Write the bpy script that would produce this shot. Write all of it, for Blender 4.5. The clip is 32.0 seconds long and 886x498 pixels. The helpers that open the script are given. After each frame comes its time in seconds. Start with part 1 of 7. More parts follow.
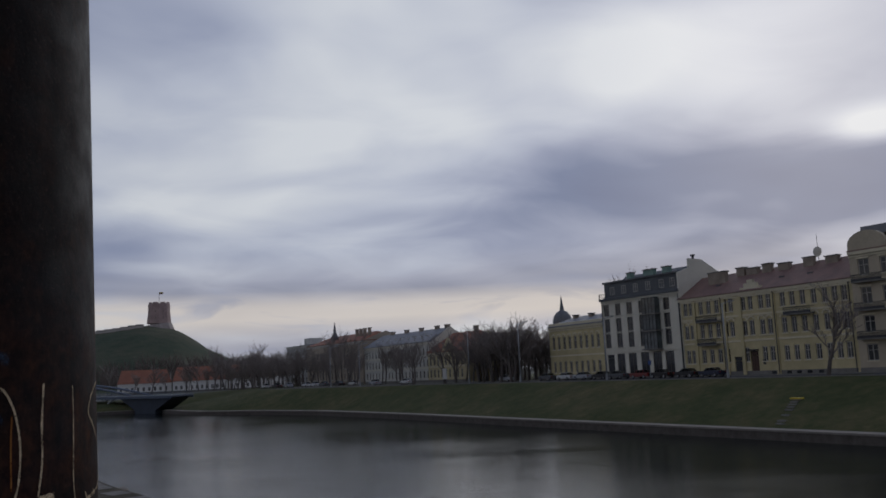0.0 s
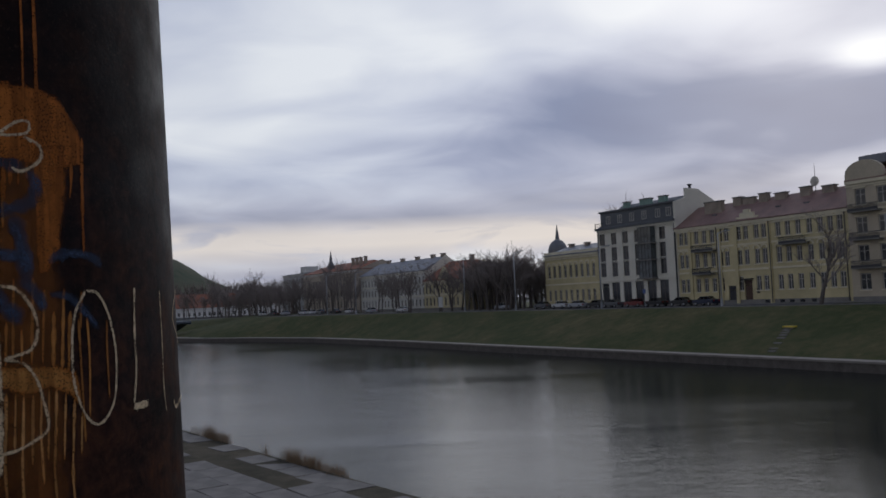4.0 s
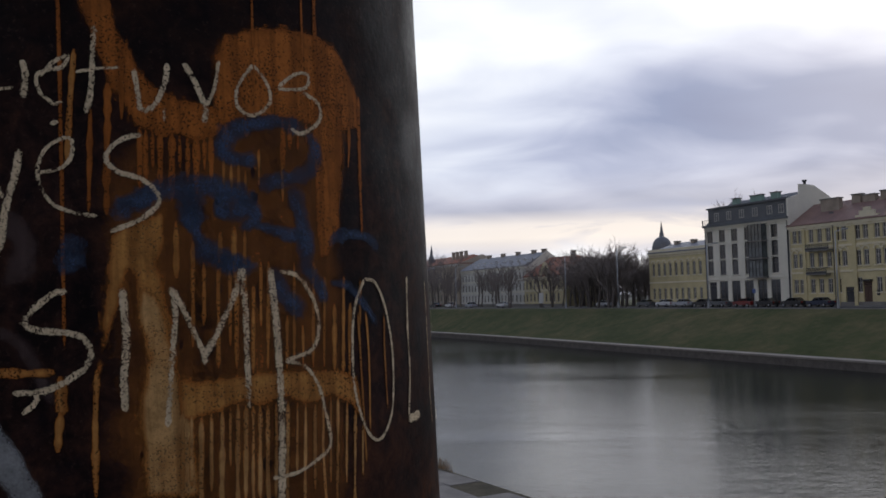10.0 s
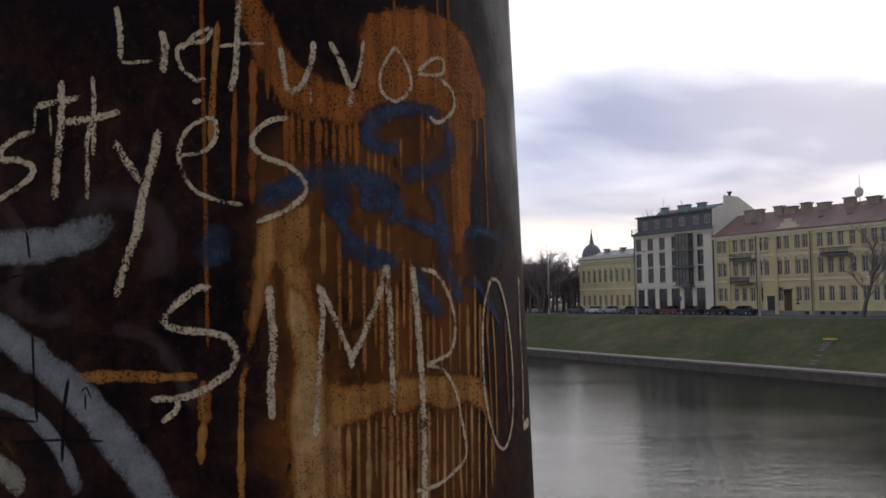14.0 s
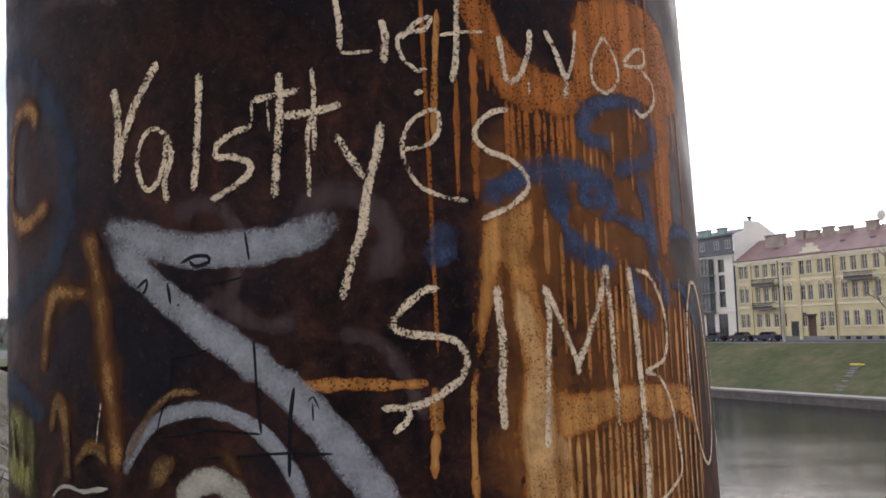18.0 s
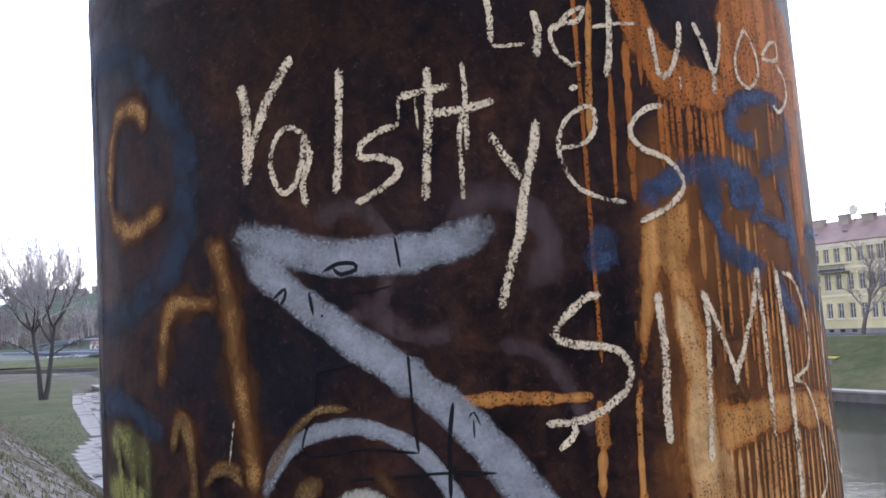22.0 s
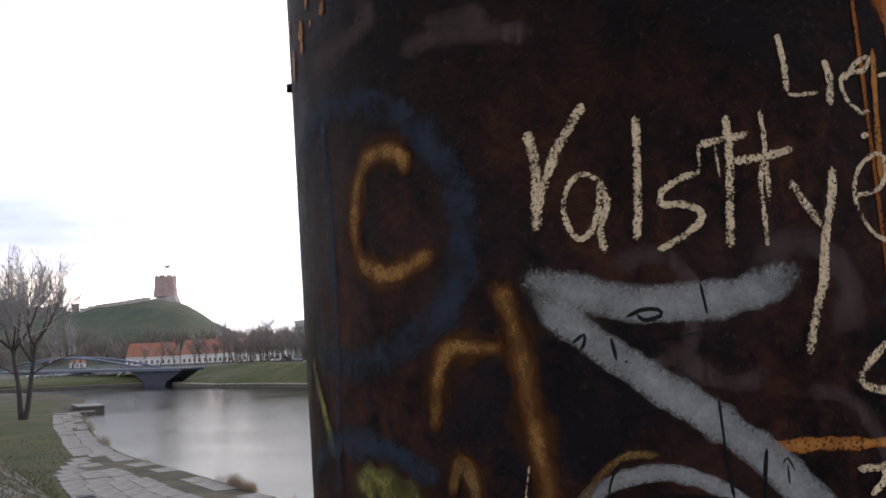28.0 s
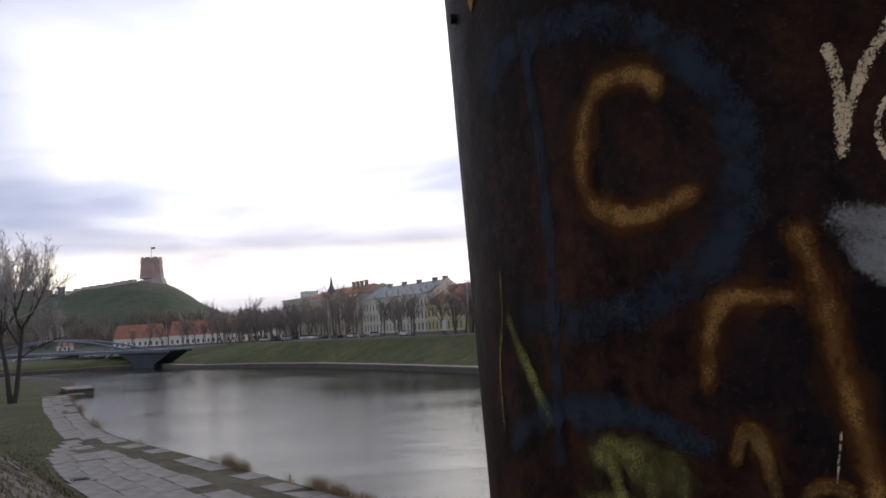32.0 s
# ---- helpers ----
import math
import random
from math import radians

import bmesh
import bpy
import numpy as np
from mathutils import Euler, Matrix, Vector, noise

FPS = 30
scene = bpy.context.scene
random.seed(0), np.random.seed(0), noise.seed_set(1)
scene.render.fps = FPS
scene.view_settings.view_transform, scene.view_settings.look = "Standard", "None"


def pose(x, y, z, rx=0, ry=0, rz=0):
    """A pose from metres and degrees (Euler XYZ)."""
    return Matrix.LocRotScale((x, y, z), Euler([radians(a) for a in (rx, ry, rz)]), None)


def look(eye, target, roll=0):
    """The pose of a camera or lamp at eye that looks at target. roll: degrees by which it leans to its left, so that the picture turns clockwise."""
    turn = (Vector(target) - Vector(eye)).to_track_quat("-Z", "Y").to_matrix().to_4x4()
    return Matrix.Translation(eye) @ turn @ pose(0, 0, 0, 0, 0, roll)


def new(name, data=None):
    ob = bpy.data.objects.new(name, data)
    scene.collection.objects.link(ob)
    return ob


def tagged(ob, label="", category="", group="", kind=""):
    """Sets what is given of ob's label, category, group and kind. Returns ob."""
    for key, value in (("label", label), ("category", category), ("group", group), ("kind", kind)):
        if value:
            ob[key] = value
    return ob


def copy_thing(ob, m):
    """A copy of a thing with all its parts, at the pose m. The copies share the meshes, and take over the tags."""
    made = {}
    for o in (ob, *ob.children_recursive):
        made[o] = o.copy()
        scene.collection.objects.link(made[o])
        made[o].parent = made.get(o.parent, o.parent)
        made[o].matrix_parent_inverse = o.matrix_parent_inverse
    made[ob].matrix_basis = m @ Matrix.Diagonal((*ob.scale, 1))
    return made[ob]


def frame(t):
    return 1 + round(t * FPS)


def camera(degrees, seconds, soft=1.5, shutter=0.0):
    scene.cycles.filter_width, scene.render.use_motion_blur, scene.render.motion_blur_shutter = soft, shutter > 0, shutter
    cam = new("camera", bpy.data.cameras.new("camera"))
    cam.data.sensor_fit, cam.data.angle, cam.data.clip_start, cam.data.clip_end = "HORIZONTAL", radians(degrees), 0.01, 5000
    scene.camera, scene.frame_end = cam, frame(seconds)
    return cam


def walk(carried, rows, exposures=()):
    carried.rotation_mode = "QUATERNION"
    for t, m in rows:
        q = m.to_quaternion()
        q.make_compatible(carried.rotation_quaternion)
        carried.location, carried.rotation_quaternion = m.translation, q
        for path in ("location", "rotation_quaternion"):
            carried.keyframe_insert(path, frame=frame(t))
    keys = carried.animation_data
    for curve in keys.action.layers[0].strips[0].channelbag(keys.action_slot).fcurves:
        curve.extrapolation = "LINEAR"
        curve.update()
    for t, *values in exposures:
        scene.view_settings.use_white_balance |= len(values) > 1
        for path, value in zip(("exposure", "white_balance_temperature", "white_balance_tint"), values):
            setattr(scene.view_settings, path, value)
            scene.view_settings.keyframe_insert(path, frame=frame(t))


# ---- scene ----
cam = camera(54.0, 32.0, soft=1.7)

# seconds, eye x y z, heading to the right of +y, tilt upwards, roll
PATH = (
    (0.0, 0.973, -1.925, 8.593, 8.22, 8.01, -2.62),
    (0.5, 0.954, -1.931, 8.583, 8.37, 7.17, -2.35),
    (1.0, 0.932, -1.927, 8.579, 8.53, 6.32, -2.16),
    (1.5, 0.907, -1.905, 8.573, 8.71, 5.41, -2.15),
    (2.0, 0.881, -1.880, 8.567, 8.85, 4.59, -2.22),
    (2.5, 0.857, -1.866, 8.562, 9.01, 4.04, -2.31),
    (3.0, 0.833, -1.852, 8.559, 8.97, 3.75, -2.44),
    (3.5, 0.808, -1.835, 8.559, 8.71, 3.53, -2.48),
    (5.5, 0.704, -1.756, 8.560, 6.44, 3.07, -2.24),
    (6.0, 0.685, -1.752, 8.559, 5.53, 3.21, -2.02),
    (6.5, 0.663, -1.742, 8.555, 4.63, 3.34, -1.94),
    (7.0, 0.630, -1.707, 8.553, 3.85, 3.40, -1.95),
    (7.5, 0.592, -1.659, 8.555, 3.26, 3.33, -1.83),
    (8.0, 0.558, -1.617, 8.561, 2.79, 3.18, -1.53),
    (8.5, 0.528, -1.581, 8.564, 2.51, 3.16, -1.45),
    (9.0, 0.503, -1.545, 8.567, 2.23, 3.21, -1.37),
    (9.5, 0.483, -1.513, 8.570, 1.90, 3.26, -1.29),
    (10.0, 0.471, -1.502, 8.571, 1.77, 3.23, -1.39),
    (10.5, 0.458, -1.504, 8.569, 2.08, 2.97, -1.55),
    (11.0, 0.436, -1.509, 8.567, 2.60, 2.73, -1.57),
    (11.5, 0.403, -1.493, 8.567, 3.17, 2.65, -1.48),
    (12.0, 0.369, -1.478, 8.564, 3.80, 2.71, -1.43),
    (12.5, 0.336, -1.463, 8.564, 4.33, 2.81, -1.22),
    (13.0, 0.300, -1.448, 8.565, 4.84, 3.02, -1.07),
    (13.5, 0.260, -1.433, 8.568, 5.38, 3.24, -0.84),
    (14.0, 0.211, -1.419, 8.571, 6.27, 3.45, -0.72),
    (14.5, 0.164, -1.406, 8.573, 6.93, 3.56, -0.73),
    (15.0, 0.133, -1.392, 8.573, 6.50, 3.48, -0.81),
    (15.5, 0.118, -1.385, 8.567, 5.01, 3.68, -1.12),
    (17.5, 0.015, -1.337, 8.547, 4.86, 5.27, -1.69),
    (18.0, -0.003, -1.338, 8.546, 5.13, 5.46, -1.51),
    (18.5, -0.019, -1.338, 8.545, 5.36, 5.60, -1.25),
    (19.0, -0.039, -1.334, 8.550, 5.70, 5.47, -1.04),
    (19.5, -0.061, -1.331, 8.551, 6.13, 5.44, -1.01),
    (20.0, -0.084, -1.323, 8.553, 6.42, 5.42, -1.10),
    (20.5, -0.101, -1.310, 8.553, 6.34, 5.46, -1.15),
    (21.0, -0.121, -1.298, 8.554, 6.36, 5.49, -1.38),
    (21.5, -0.142, -1.285, 8.556, 6.37, 5.49, -1.65),
    (22.0, -0.169, -1.272, 8.563, 6.69, 5.27, -2.17),
    (22.5, -0.197, -1.260, 8.576, 7.03, 4.63, -2.54),
    (23.0, -0.216, -1.255, 8.585, 6.72, 4.38, -2.88),
    (23.5, -0.240, -1.252, 8.587, 6.79, 4.47, -3.10),
    (24.0, -0.263, -1.250, 8.589, 6.72, 4.65, -3.30),
    (24.5, -0.285, -1.248, 8.589, 6.59, 4.95, -3.27),
    (25.0, -0.305, -1.248, 8.590, 6.38, 5.18, -3.20),
    (25.5, -0.324, -1.249, 8.590, 6.17, 5.47, -2.95),
    (27.5, -0.432, -1.241, 8.598, 7.31, 6.40, -2.27),
    (28.0, -0.466, -1.245, 8.601, 7.87, 6.36, -2.35),
    (28.5, -0.495, -1.250, 8.601, 7.96, 6.50, -2.24),
    (29.0, -0.528, -1.247, 8.601, 8.39, 6.79, -2.23),
    (29.5, -0.559, -1.241, 8.603, 8.78, 6.96, -2.50),
    (30.0, -0.591, -1.240, 8.605, 9.10, 6.76, -2.99),
    (30.5, -0.620, -1.225, 8.604, 9.22, 6.08, -3.16),
    (31.0, -0.646, -1.189, 8.594, 9.04, 5.44, -2.80),
    (31.5, -0.675, -1.135, 8.590, 8.91, 5.11, -2.76),
    (32.0, -0.702, -1.082, 8.591, 8.68, 4.84, -3.22),
)


def held(x, y, z, heading, tilt, roll):
    a, b = radians(heading), radians(tilt)
    way = Vector((math.sin(a) * math.cos(b), math.cos(a) * math.cos(b), math.sin(b)))
    return look((x, y, z), Vector((x, y, z)) + way, roll)


walk(cam, [(r[0], held(*r[1:])) for r in PATH],
     exposures=((0.0, -0.15, 6050, 10), (3.5, 0.1, 6050, 10), (6.0, 0.22, 6100, 10), (10.0, 0.56, 6200, 10), (15.0, 1.20, 6600, 12), (17.5, 2.15, 6750, 14),
                (19.0, 2.58, 6300, 14), (21.0, 2.68, 6000, 13), (23.0, 2.86, 5720, 12), (25.5, 2.33, 5800, 11), (27.5, 1.88, 6650, 11), (30.0, 1.65, 6850, 11), (31.0, 1.3, 6550, 11), (32.0, 1.15, 6650, 11)))

# ---- light: an overcast winter sky with the sun behind thin cloud ----
SUN_AZ, SUN_EL = 33.0, 21.0
world = bpy.data.worlds.new("sky")
scene.world = world
world.use_nodes = True


class Nodes:
    """Short hand for building a node tree."""

    def __init__(self, tree):
        self.tree = tree
        tree.nodes.clear()

    def add(self, kind, props=None, **inputs):
        n = self.tree.nodes.new(kind)
        for key, value in (props or {}).items():
            setattr(n, key, value)
        for key, value in inputs.items():
            self.put(n, key.replace("_", " "), value)
        return n

    def put(self, n, key, value):
        sock = n.inputs[int(key[1:])] if key[0] == "i" and key[1:].isdigit() else n.inputs[key]
        if isinstance(value, bpy.types.NodeSocket):
            self.tree.links.new(value, sock)
        elif isinstance(value, bpy.types.Node):
            self.tree.links.new(value.outputs[0], sock)
        else:
            sock.default_value = value

    def math(self, op, a, b=0.0, clamp=False):
        return self.add("ShaderNodeMath", {"operation": op, "use_clamp": clamp}, i0=a, i1=b).outputs[0]

    def mix(self, fac, a, b):
        n = self.add("ShaderNodeMix", {"data_type": "RGBA"})
        self.put(n, "i0", fac), self.put(n, "i6", a), self.put(n, "i7", b)
        return n.outputs[2]

    def ramp(self, fac, *stops):
        n = self.add("ShaderNodeValToRGB", None, i0=fac)
        els = n.color_ramp.elements
        while len(els) < len(stops):
            els.new(0.5)
        for e, (p, c) in zip(els, stops):
            e.position = p
            e.color = c if len(c) == 4 else (*c, 1)
        return n.outputs[0]

    def noise(self, vec, scale, detail=4.0, rough=0.55, distort=0.0):
        n = self.add("ShaderNodeTexNoise", None, Vector=vec, Scale=scale, Detail=detail, Roughness=rough, Distortion=distort)
        return n.outputs[0]


def grey(v):
    return (v, v, v, 1)


def build_sky():
    k = Nodes(world.node_tree)
    out = k.add("ShaderNodeOutputWorld")
    sky = k.add("ShaderNodeTexSky", {"sky_type": "NISHITA", "sun_disc": False, "sun_elevation": radians(SUN_EL),
                                     "sun_rotation": radians(SUN_AZ), "dust_density": 3.0})
    way = k.add("ShaderNodeTexCoord").outputs["Generated"]
    sep = k.add("ShaderNodeSeparateXYZ", None, Vector=way)
    x, y, z = sep.outputs
    up = k.math("MAXIMUM", z, 0.0)
    # a cloud sheet overhead, drawn out into flat streaks towards the horizon
    depth = k.math("ADD", up, 0.17)
    flat = k.add("ShaderNodeCombineXYZ", None, X=k.math("DIVIDE", x, depth), Y=k.math("MULTIPLY", k.math("DIVIDE", y, depth), 1.15), Z=0.0)
    moved = k.add("ShaderNodeMapping", None, Vector=flat.outputs[0], Location=(3.1, 1.7, 0.0)).outputs[0]
    big = k.noise(moved, 0.75, 3.0, 0.45, 0.3)
    fine = k.noise(moved, 2.1, 4.0, 0.5, 0.6)
    cover = k.math("ADD", k.math("MULTIPLY", big, 0.82), k.math("MULTIPLY", fine, 0.18))
    # the sheet is a little thicker low down, with one heavy bank of cloud and thin places round it
    # thickened overhead as well, beyond the view, to dim light on water and pipe
    thick = k.ramp(z, (0.0, grey(0.47)), (0.06, grey(0.47)), (0.12, grey(0.50)), (0.19, grey(0.51)), (0.26, grey(0.47)), (0.36, grey(0.45)), (0.52, grey(0.53)), (1.0, grey(0.56)))
    cover = k.math("ADD", cover, k.math("SUBTRACT", thick, 0.5))
    bearing = k.math("MULTIPLY", k.math("ARCTAN2", x, y), 180 / math.pi)
    height = k.math("MULTIPLY", k.math("ARCSINE", z), 180 / math.pi)
    for az, el, wide, tall, much in ((19.0, 11.0, 17.0, 3.6, 0.20), (-15.0, 16.0, 7.0, 4.0, -0.10), (21.0, 20.0, 7.0, 3.6, -0.16), (35.5, 13.4, 2.4, 0.9, -0.26), (-1.0, 18.5, 7.0, 3.5, -0.10), (-12.0, 11.2, 5.0, 1.1, -0.07), (30.0, 6.6, 14.0, 1.0, -0.06)):
        dx = k.math("DIVIDE", k.math("SUBTRACT", bearing, az), wide)
        dy = k.math("DIVIDE", k.math("SUBTRACT", height, el), tall)
        fall = k.math("EXPONENT", k.math("MULTIPLY", k.math("ADD", k.math("MULTIPLY", dx, dx), k.math("MULTIPLY", dy, dy)), -1.0))
        cover = k.math("ADD", cover, k.math("MULTIPLY", fall, much))
    shade = k.ramp(cover, (0.33, (1.02, 1.02, 1.02)), (0.43, (0.72, 0.745, 0.84)), (0.52, (0.44, 0.475, 0.62)), (0.61, (0.235, 0.285, 0.445)), (0.80, (0.16, 0.20, 0.35)))
    sun = Vector((math.sin(radians(SUN_AZ)) * math.cos(radians(SUN_EL)), math.cos(radians(SUN_AZ)) * math.cos(radians(SUN_EL)), math.sin(radians(SUN_EL))))
    dot = k.add("ShaderNodeVectorMath", {"operation": "DOT_PRODUCT"}, i0=way, i1=tuple(sun)).outputs["Value"]
    # the sheet is brighter on the sun's side, and glows where it is thin before the sun
    side = k.ramp(k.math("MULTIPLY_ADD", dot, 0.5), (0.0, grey(0.62)), (0.5, grey(0.70)), (0.80, grey(0.90)), (0.95, grey(1.0)))
    side.node.inputs[0].links[0].from_node.inputs[2].default_value = 0.5
    near_sun = k.math("POWER", k.math("MAXIMUM", dot, 0.0), 34.0)
    thin = k.ramp(cover, (0.40, grey(1.0)), (0.60, grey(0.22)))
    lit = k.mix(k.math("MULTIPLY", k.math("MULTIPLY", near_sun, thin), 0.3, True), shade, (1.5, 1.46, 1.42, 1))
    strip = k.ramp(z, (0.0, grey(0.2)), (0.045, grey(0.35)), (0.066, grey(1.0)), (0.080, grey(0.95)), (0.098, grey(0.25)), (0.14, grey(0.0)))
    streak = k.ramp(fine, (0.33, grey(0.45)), (0.50, grey(1.0)))
    warm = k.mix(k.math("MULTIPLY", k.math("MULTIPLY", strip, streak), 0.8), lit, (1.12, 0.98, 0.83, 1))
    shaded = k.add("ShaderNodeMix", {"data_type": "RGBA", "blend_type": "MULTIPLY"})
    k.put(shaded, "i0", 1.0), k.put(shaded, "i6", warm), k.put(shaded, "i7", side)
    clouds = k.add("ShaderNodeBackground", None, Color=shaded.outputs[2], Strength=0.72)
    air = k.add("ShaderNodeBackground", None, Color=sky.outputs[0], Strength=0.05)
    k.put(out, "Surface", k.add("ShaderNodeMixShader", None, i0=0.94, i1=air, i2=clouds))


build_sky()

sun_data = bpy.data.lights.new("sun", "SUN")
sun_data.energy, sun_data.angle, sun_data.color = 0.5, radians(55), (1.0, 0.95, 0.88)
sun_lamp = new("sun", sun_data)
sun_lamp.matrix_world = look((0, 0, 60), (-math.sin(radians(SUN_AZ)) * 50, -math.cos(radians(SUN_AZ)) * 50, 60 - 50 * math.tan(radians(SUN_EL))))

# ---- plan: s runs upstream along the river, w across it to the far bank ----
UX, UY = -0.3685, 0.9296
STREET, QUAY, FAR_QUAY, WATER, TOP = 5.85, 0.5, 1.0, 0.0, 6.88


def at(s, w, z=0.0):
    return Vector((s * UX + w * UY, s * UY - w * UX, z))



def spot(s, w, z=0.0, turn=0.0):
    """A pose with its x axis downstream along the street and its y axis away from the river."""
    p = at(s, w, z)
    return Matrix.Translation(p) @ Matrix.Rotation(math.atan2(-UY, -UX) + radians(turn), 4, "Z")


# ---- materials ----
MATS = {}


def material(name, build):
    if name not in MATS:
        m = bpy.data.materials.new(name)
        m.use_nodes = True
        k = Nodes(m.node_tree)
        out = k.add("ShaderNodeOutputMaterial")
        bsdf = k.add("ShaderNodeBsdfPrincipled")
        k.put(out, "Surface", bsdf)
        build(k, bsdf, out)
        MATS[name] = m
    return MATS[name]


def place(k, scale=(1, 1, 1)):
    co = k.add("ShaderNodeTexCoord").outputs["Object"]
    return k.add("ShaderNodeMapping", None, Vector=co, Scale=scale).outputs[0]


def plain(name, colour, rough=0.7, vary=0.25, scale=3.0, metal=0.0, bump=0.0, fine=30.0):
    """Paint, stone or metal with stains at two scales."""
    def build(k, b, out):
        co = place(k)
        a = k.noise(co, scale, 5.0, 0.6)
        c = k.noise(co, fine, 3.0, 0.6)
        tone = k.math("ADD", k.math("MULTIPLY", a, 0.7), k.math("MULTIPLY", c, 0.3))
        lo = tuple(v * (1 - vary) for v in colour)
        hi = tuple(min(1, v * (1 + vary)) for v in colour)
        k.put(b, "Base Color", k.ramp(tone, (0.3, lo), (0.7, hi)))
        k.put(b, "Roughness", rough), k.put(b, "Metallic", metal)
        if bump:
            k.put(b, "Normal", k.add("ShaderNodeBump", None, Height=tone, Strength=bump, Distance=0.02).outputs[0])
    return material(name, build)


# ---- mesh helpers ----
def mesh_from(name, bm, mat, smooth=False):
    me = bpy.data.meshes.new(name)
    bm.to_mesh(me)
    bm.free()
    for m in (mat if isinstance(mat, (list, tuple)) else [mat]):
        me.materials.append(m)
    if smooth:
        for p in me.polygons:
            p.use_smooth = True
    return me


def part(name, bm, mat, parent=None, label="", smooth=False, m=None):
    ob = new(name, mesh_from(name, bm, mat, smooth))
    if parent is not None:
        ob.parent = parent
    if m is not None:
        ob.matrix_basis = m
    if label:
        ob["label"] = label
    return ob


def empty(name, m, label, category, group="", kind=""):
    ob = new(name)
    ob.matrix_basis = m
    return tagged(ob, label, category, group, kind)


def box(bm, x0, x1, y0, y1, z0, z1):
    v = [bm.verts.new(p) for p in ((x0, y0, z0), (x1, y0, z0), (x1, y1, z0), (x0, y1, z0), (x0, y0, z1), (x1, y0, z1), (x1, y1, z1), (x0, y1, z1))]
    for f in ((3, 2, 1, 0), (4, 5, 6, 7), (0, 1, 5, 4), (1, 2, 6, 5), (2, 3, 7, 6), (3, 0, 4, 7)):
        bm.faces.new([v[i] for i in f])
    return v


def boxes(*list_of):
    bm = bmesh.new()
    for b in list_of:
        box(bm, *b)
    return bm


def tube(bm, a, b, ra, rb, n=8, caps=True):
    a, b = Vector(a), Vector(b)
    d = (b - a).normalized()
    e = d.orthogonal().normalized()
    f = d.cross(e)
    rings = []
    for p, r in ((a, ra), (b, rb)):
        rings.append([bm.verts.new(p + (e * math.cos(i * math.tau / n) + f * math.sin(i * math.tau / n)) * r) for i in range(n)])
    for i in range(n):
        bm.faces.new((rings[0][i], rings[0][(i + 1) % n], rings[1][(i + 1) % n], rings[1][i]))
    if caps:
        bm.faces.new(rings[0][::-1]), bm.faces.new(rings[1])


def extrude_profile(bm, outline, y0, y1):
    """A closed outline of (x, z) pushed from y0 to y1."""
    a = [bm.verts.new((x, y0, z)) for x, z in outline]
    b = [bm.verts.new((x, y1, z)) for x, z in outline]
    n = len(outline)
    bm.faces.new(a), bm.faces.new(b[::-1])
    for i in range(n):
        bm.faces.new((a[(i + 1) % n], a[i], b[i], b[(i + 1) % n]))
    bmesh.ops.recalc_face_normals(bm, faces=bm.faces)


def glass(name, colour, rough=0.08):
    def build(k, b, out):
        co = place(k)
        k.put(b, "Base Color", k.ramp(k.noise(co, 1.3, 2.0), (0.35, tuple(v * 0.5 for v in colour)), (0.65, colour)))
        k.put(b, "Roughness", rough), k.put(b, "IOR", 1.5)
    return material(name, build)


# ---- ground, banks and water ----
def grass_mat(name, dry, green, scale):
    def build(k, b, out):
        co = place(k)
        big, mid, fine = k.noise(co, 0.12 * scale, 4.0, 0.6), k.noise(co, 0.8 * scale, 4.0, 0.65), k.noise(co, 7.0 * scale, 3.0, 0.7)
        tone = k.math("ADD", k.math("MULTIPLY", big, 0.45), k.math("ADD", k.math("MULTIPLY", mid, 0.3), k.math("MULTIPLY", fine, 0.25)))
        k.put(b, "Base Color", k.ramp(tone, (0.34, tuple(v * 0.55 for v in green)), (0.47, green), (0.58, dry), (0.68, tuple(v * 1.5 for v in dry))))
        k.put(b, "Roughness", 0.95), k.put(b, "Specular IOR Level", 0.15)
        k.put(b, "Normal", k.add("ShaderNodeBump", None, Height=tone, Strength=0.7, Distance=0.25).outputs[0])
    return material(name, build)


grass = grass_mat("winter_grass", (0.096, 0.086, 0.038), (0.054, 0.064, 0.022), 1.0)
lawn = grass_mat("lawn_grass", (0.080, 0.072, 0.032), (0.046, 0.055, 0.020), 1.0)
earth = grass_mat("bank_earth", (0.095, 0.080, 0.055), (0.052, 0.046, 0.029), 1.6)
hill_grass = grass_mat("hill_grass", (0.085, 0.085, 0.055), (0.050, 0.068, 0.042), 0.16)
asphalt = plain("asphalt", (0.055, 0.055, 0.058), 0.85, 0.2, 0.5)
concrete = plain("concrete", (0.19, 0.178, 0.158), 0.88, 0.3, 0.8, bump=0.25, fine=9.0)
slab_stone = plain("slab_concrete", (0.17, 0.155, 0.135), 0.88, 0.45, 0.7, bump=0.3, fine=14.0)
dark_stone = plain("dark_stone", (0.115, 0.098, 0.082), 0.9, 0.4, 1.2, bump=0.3, fine=8.0)


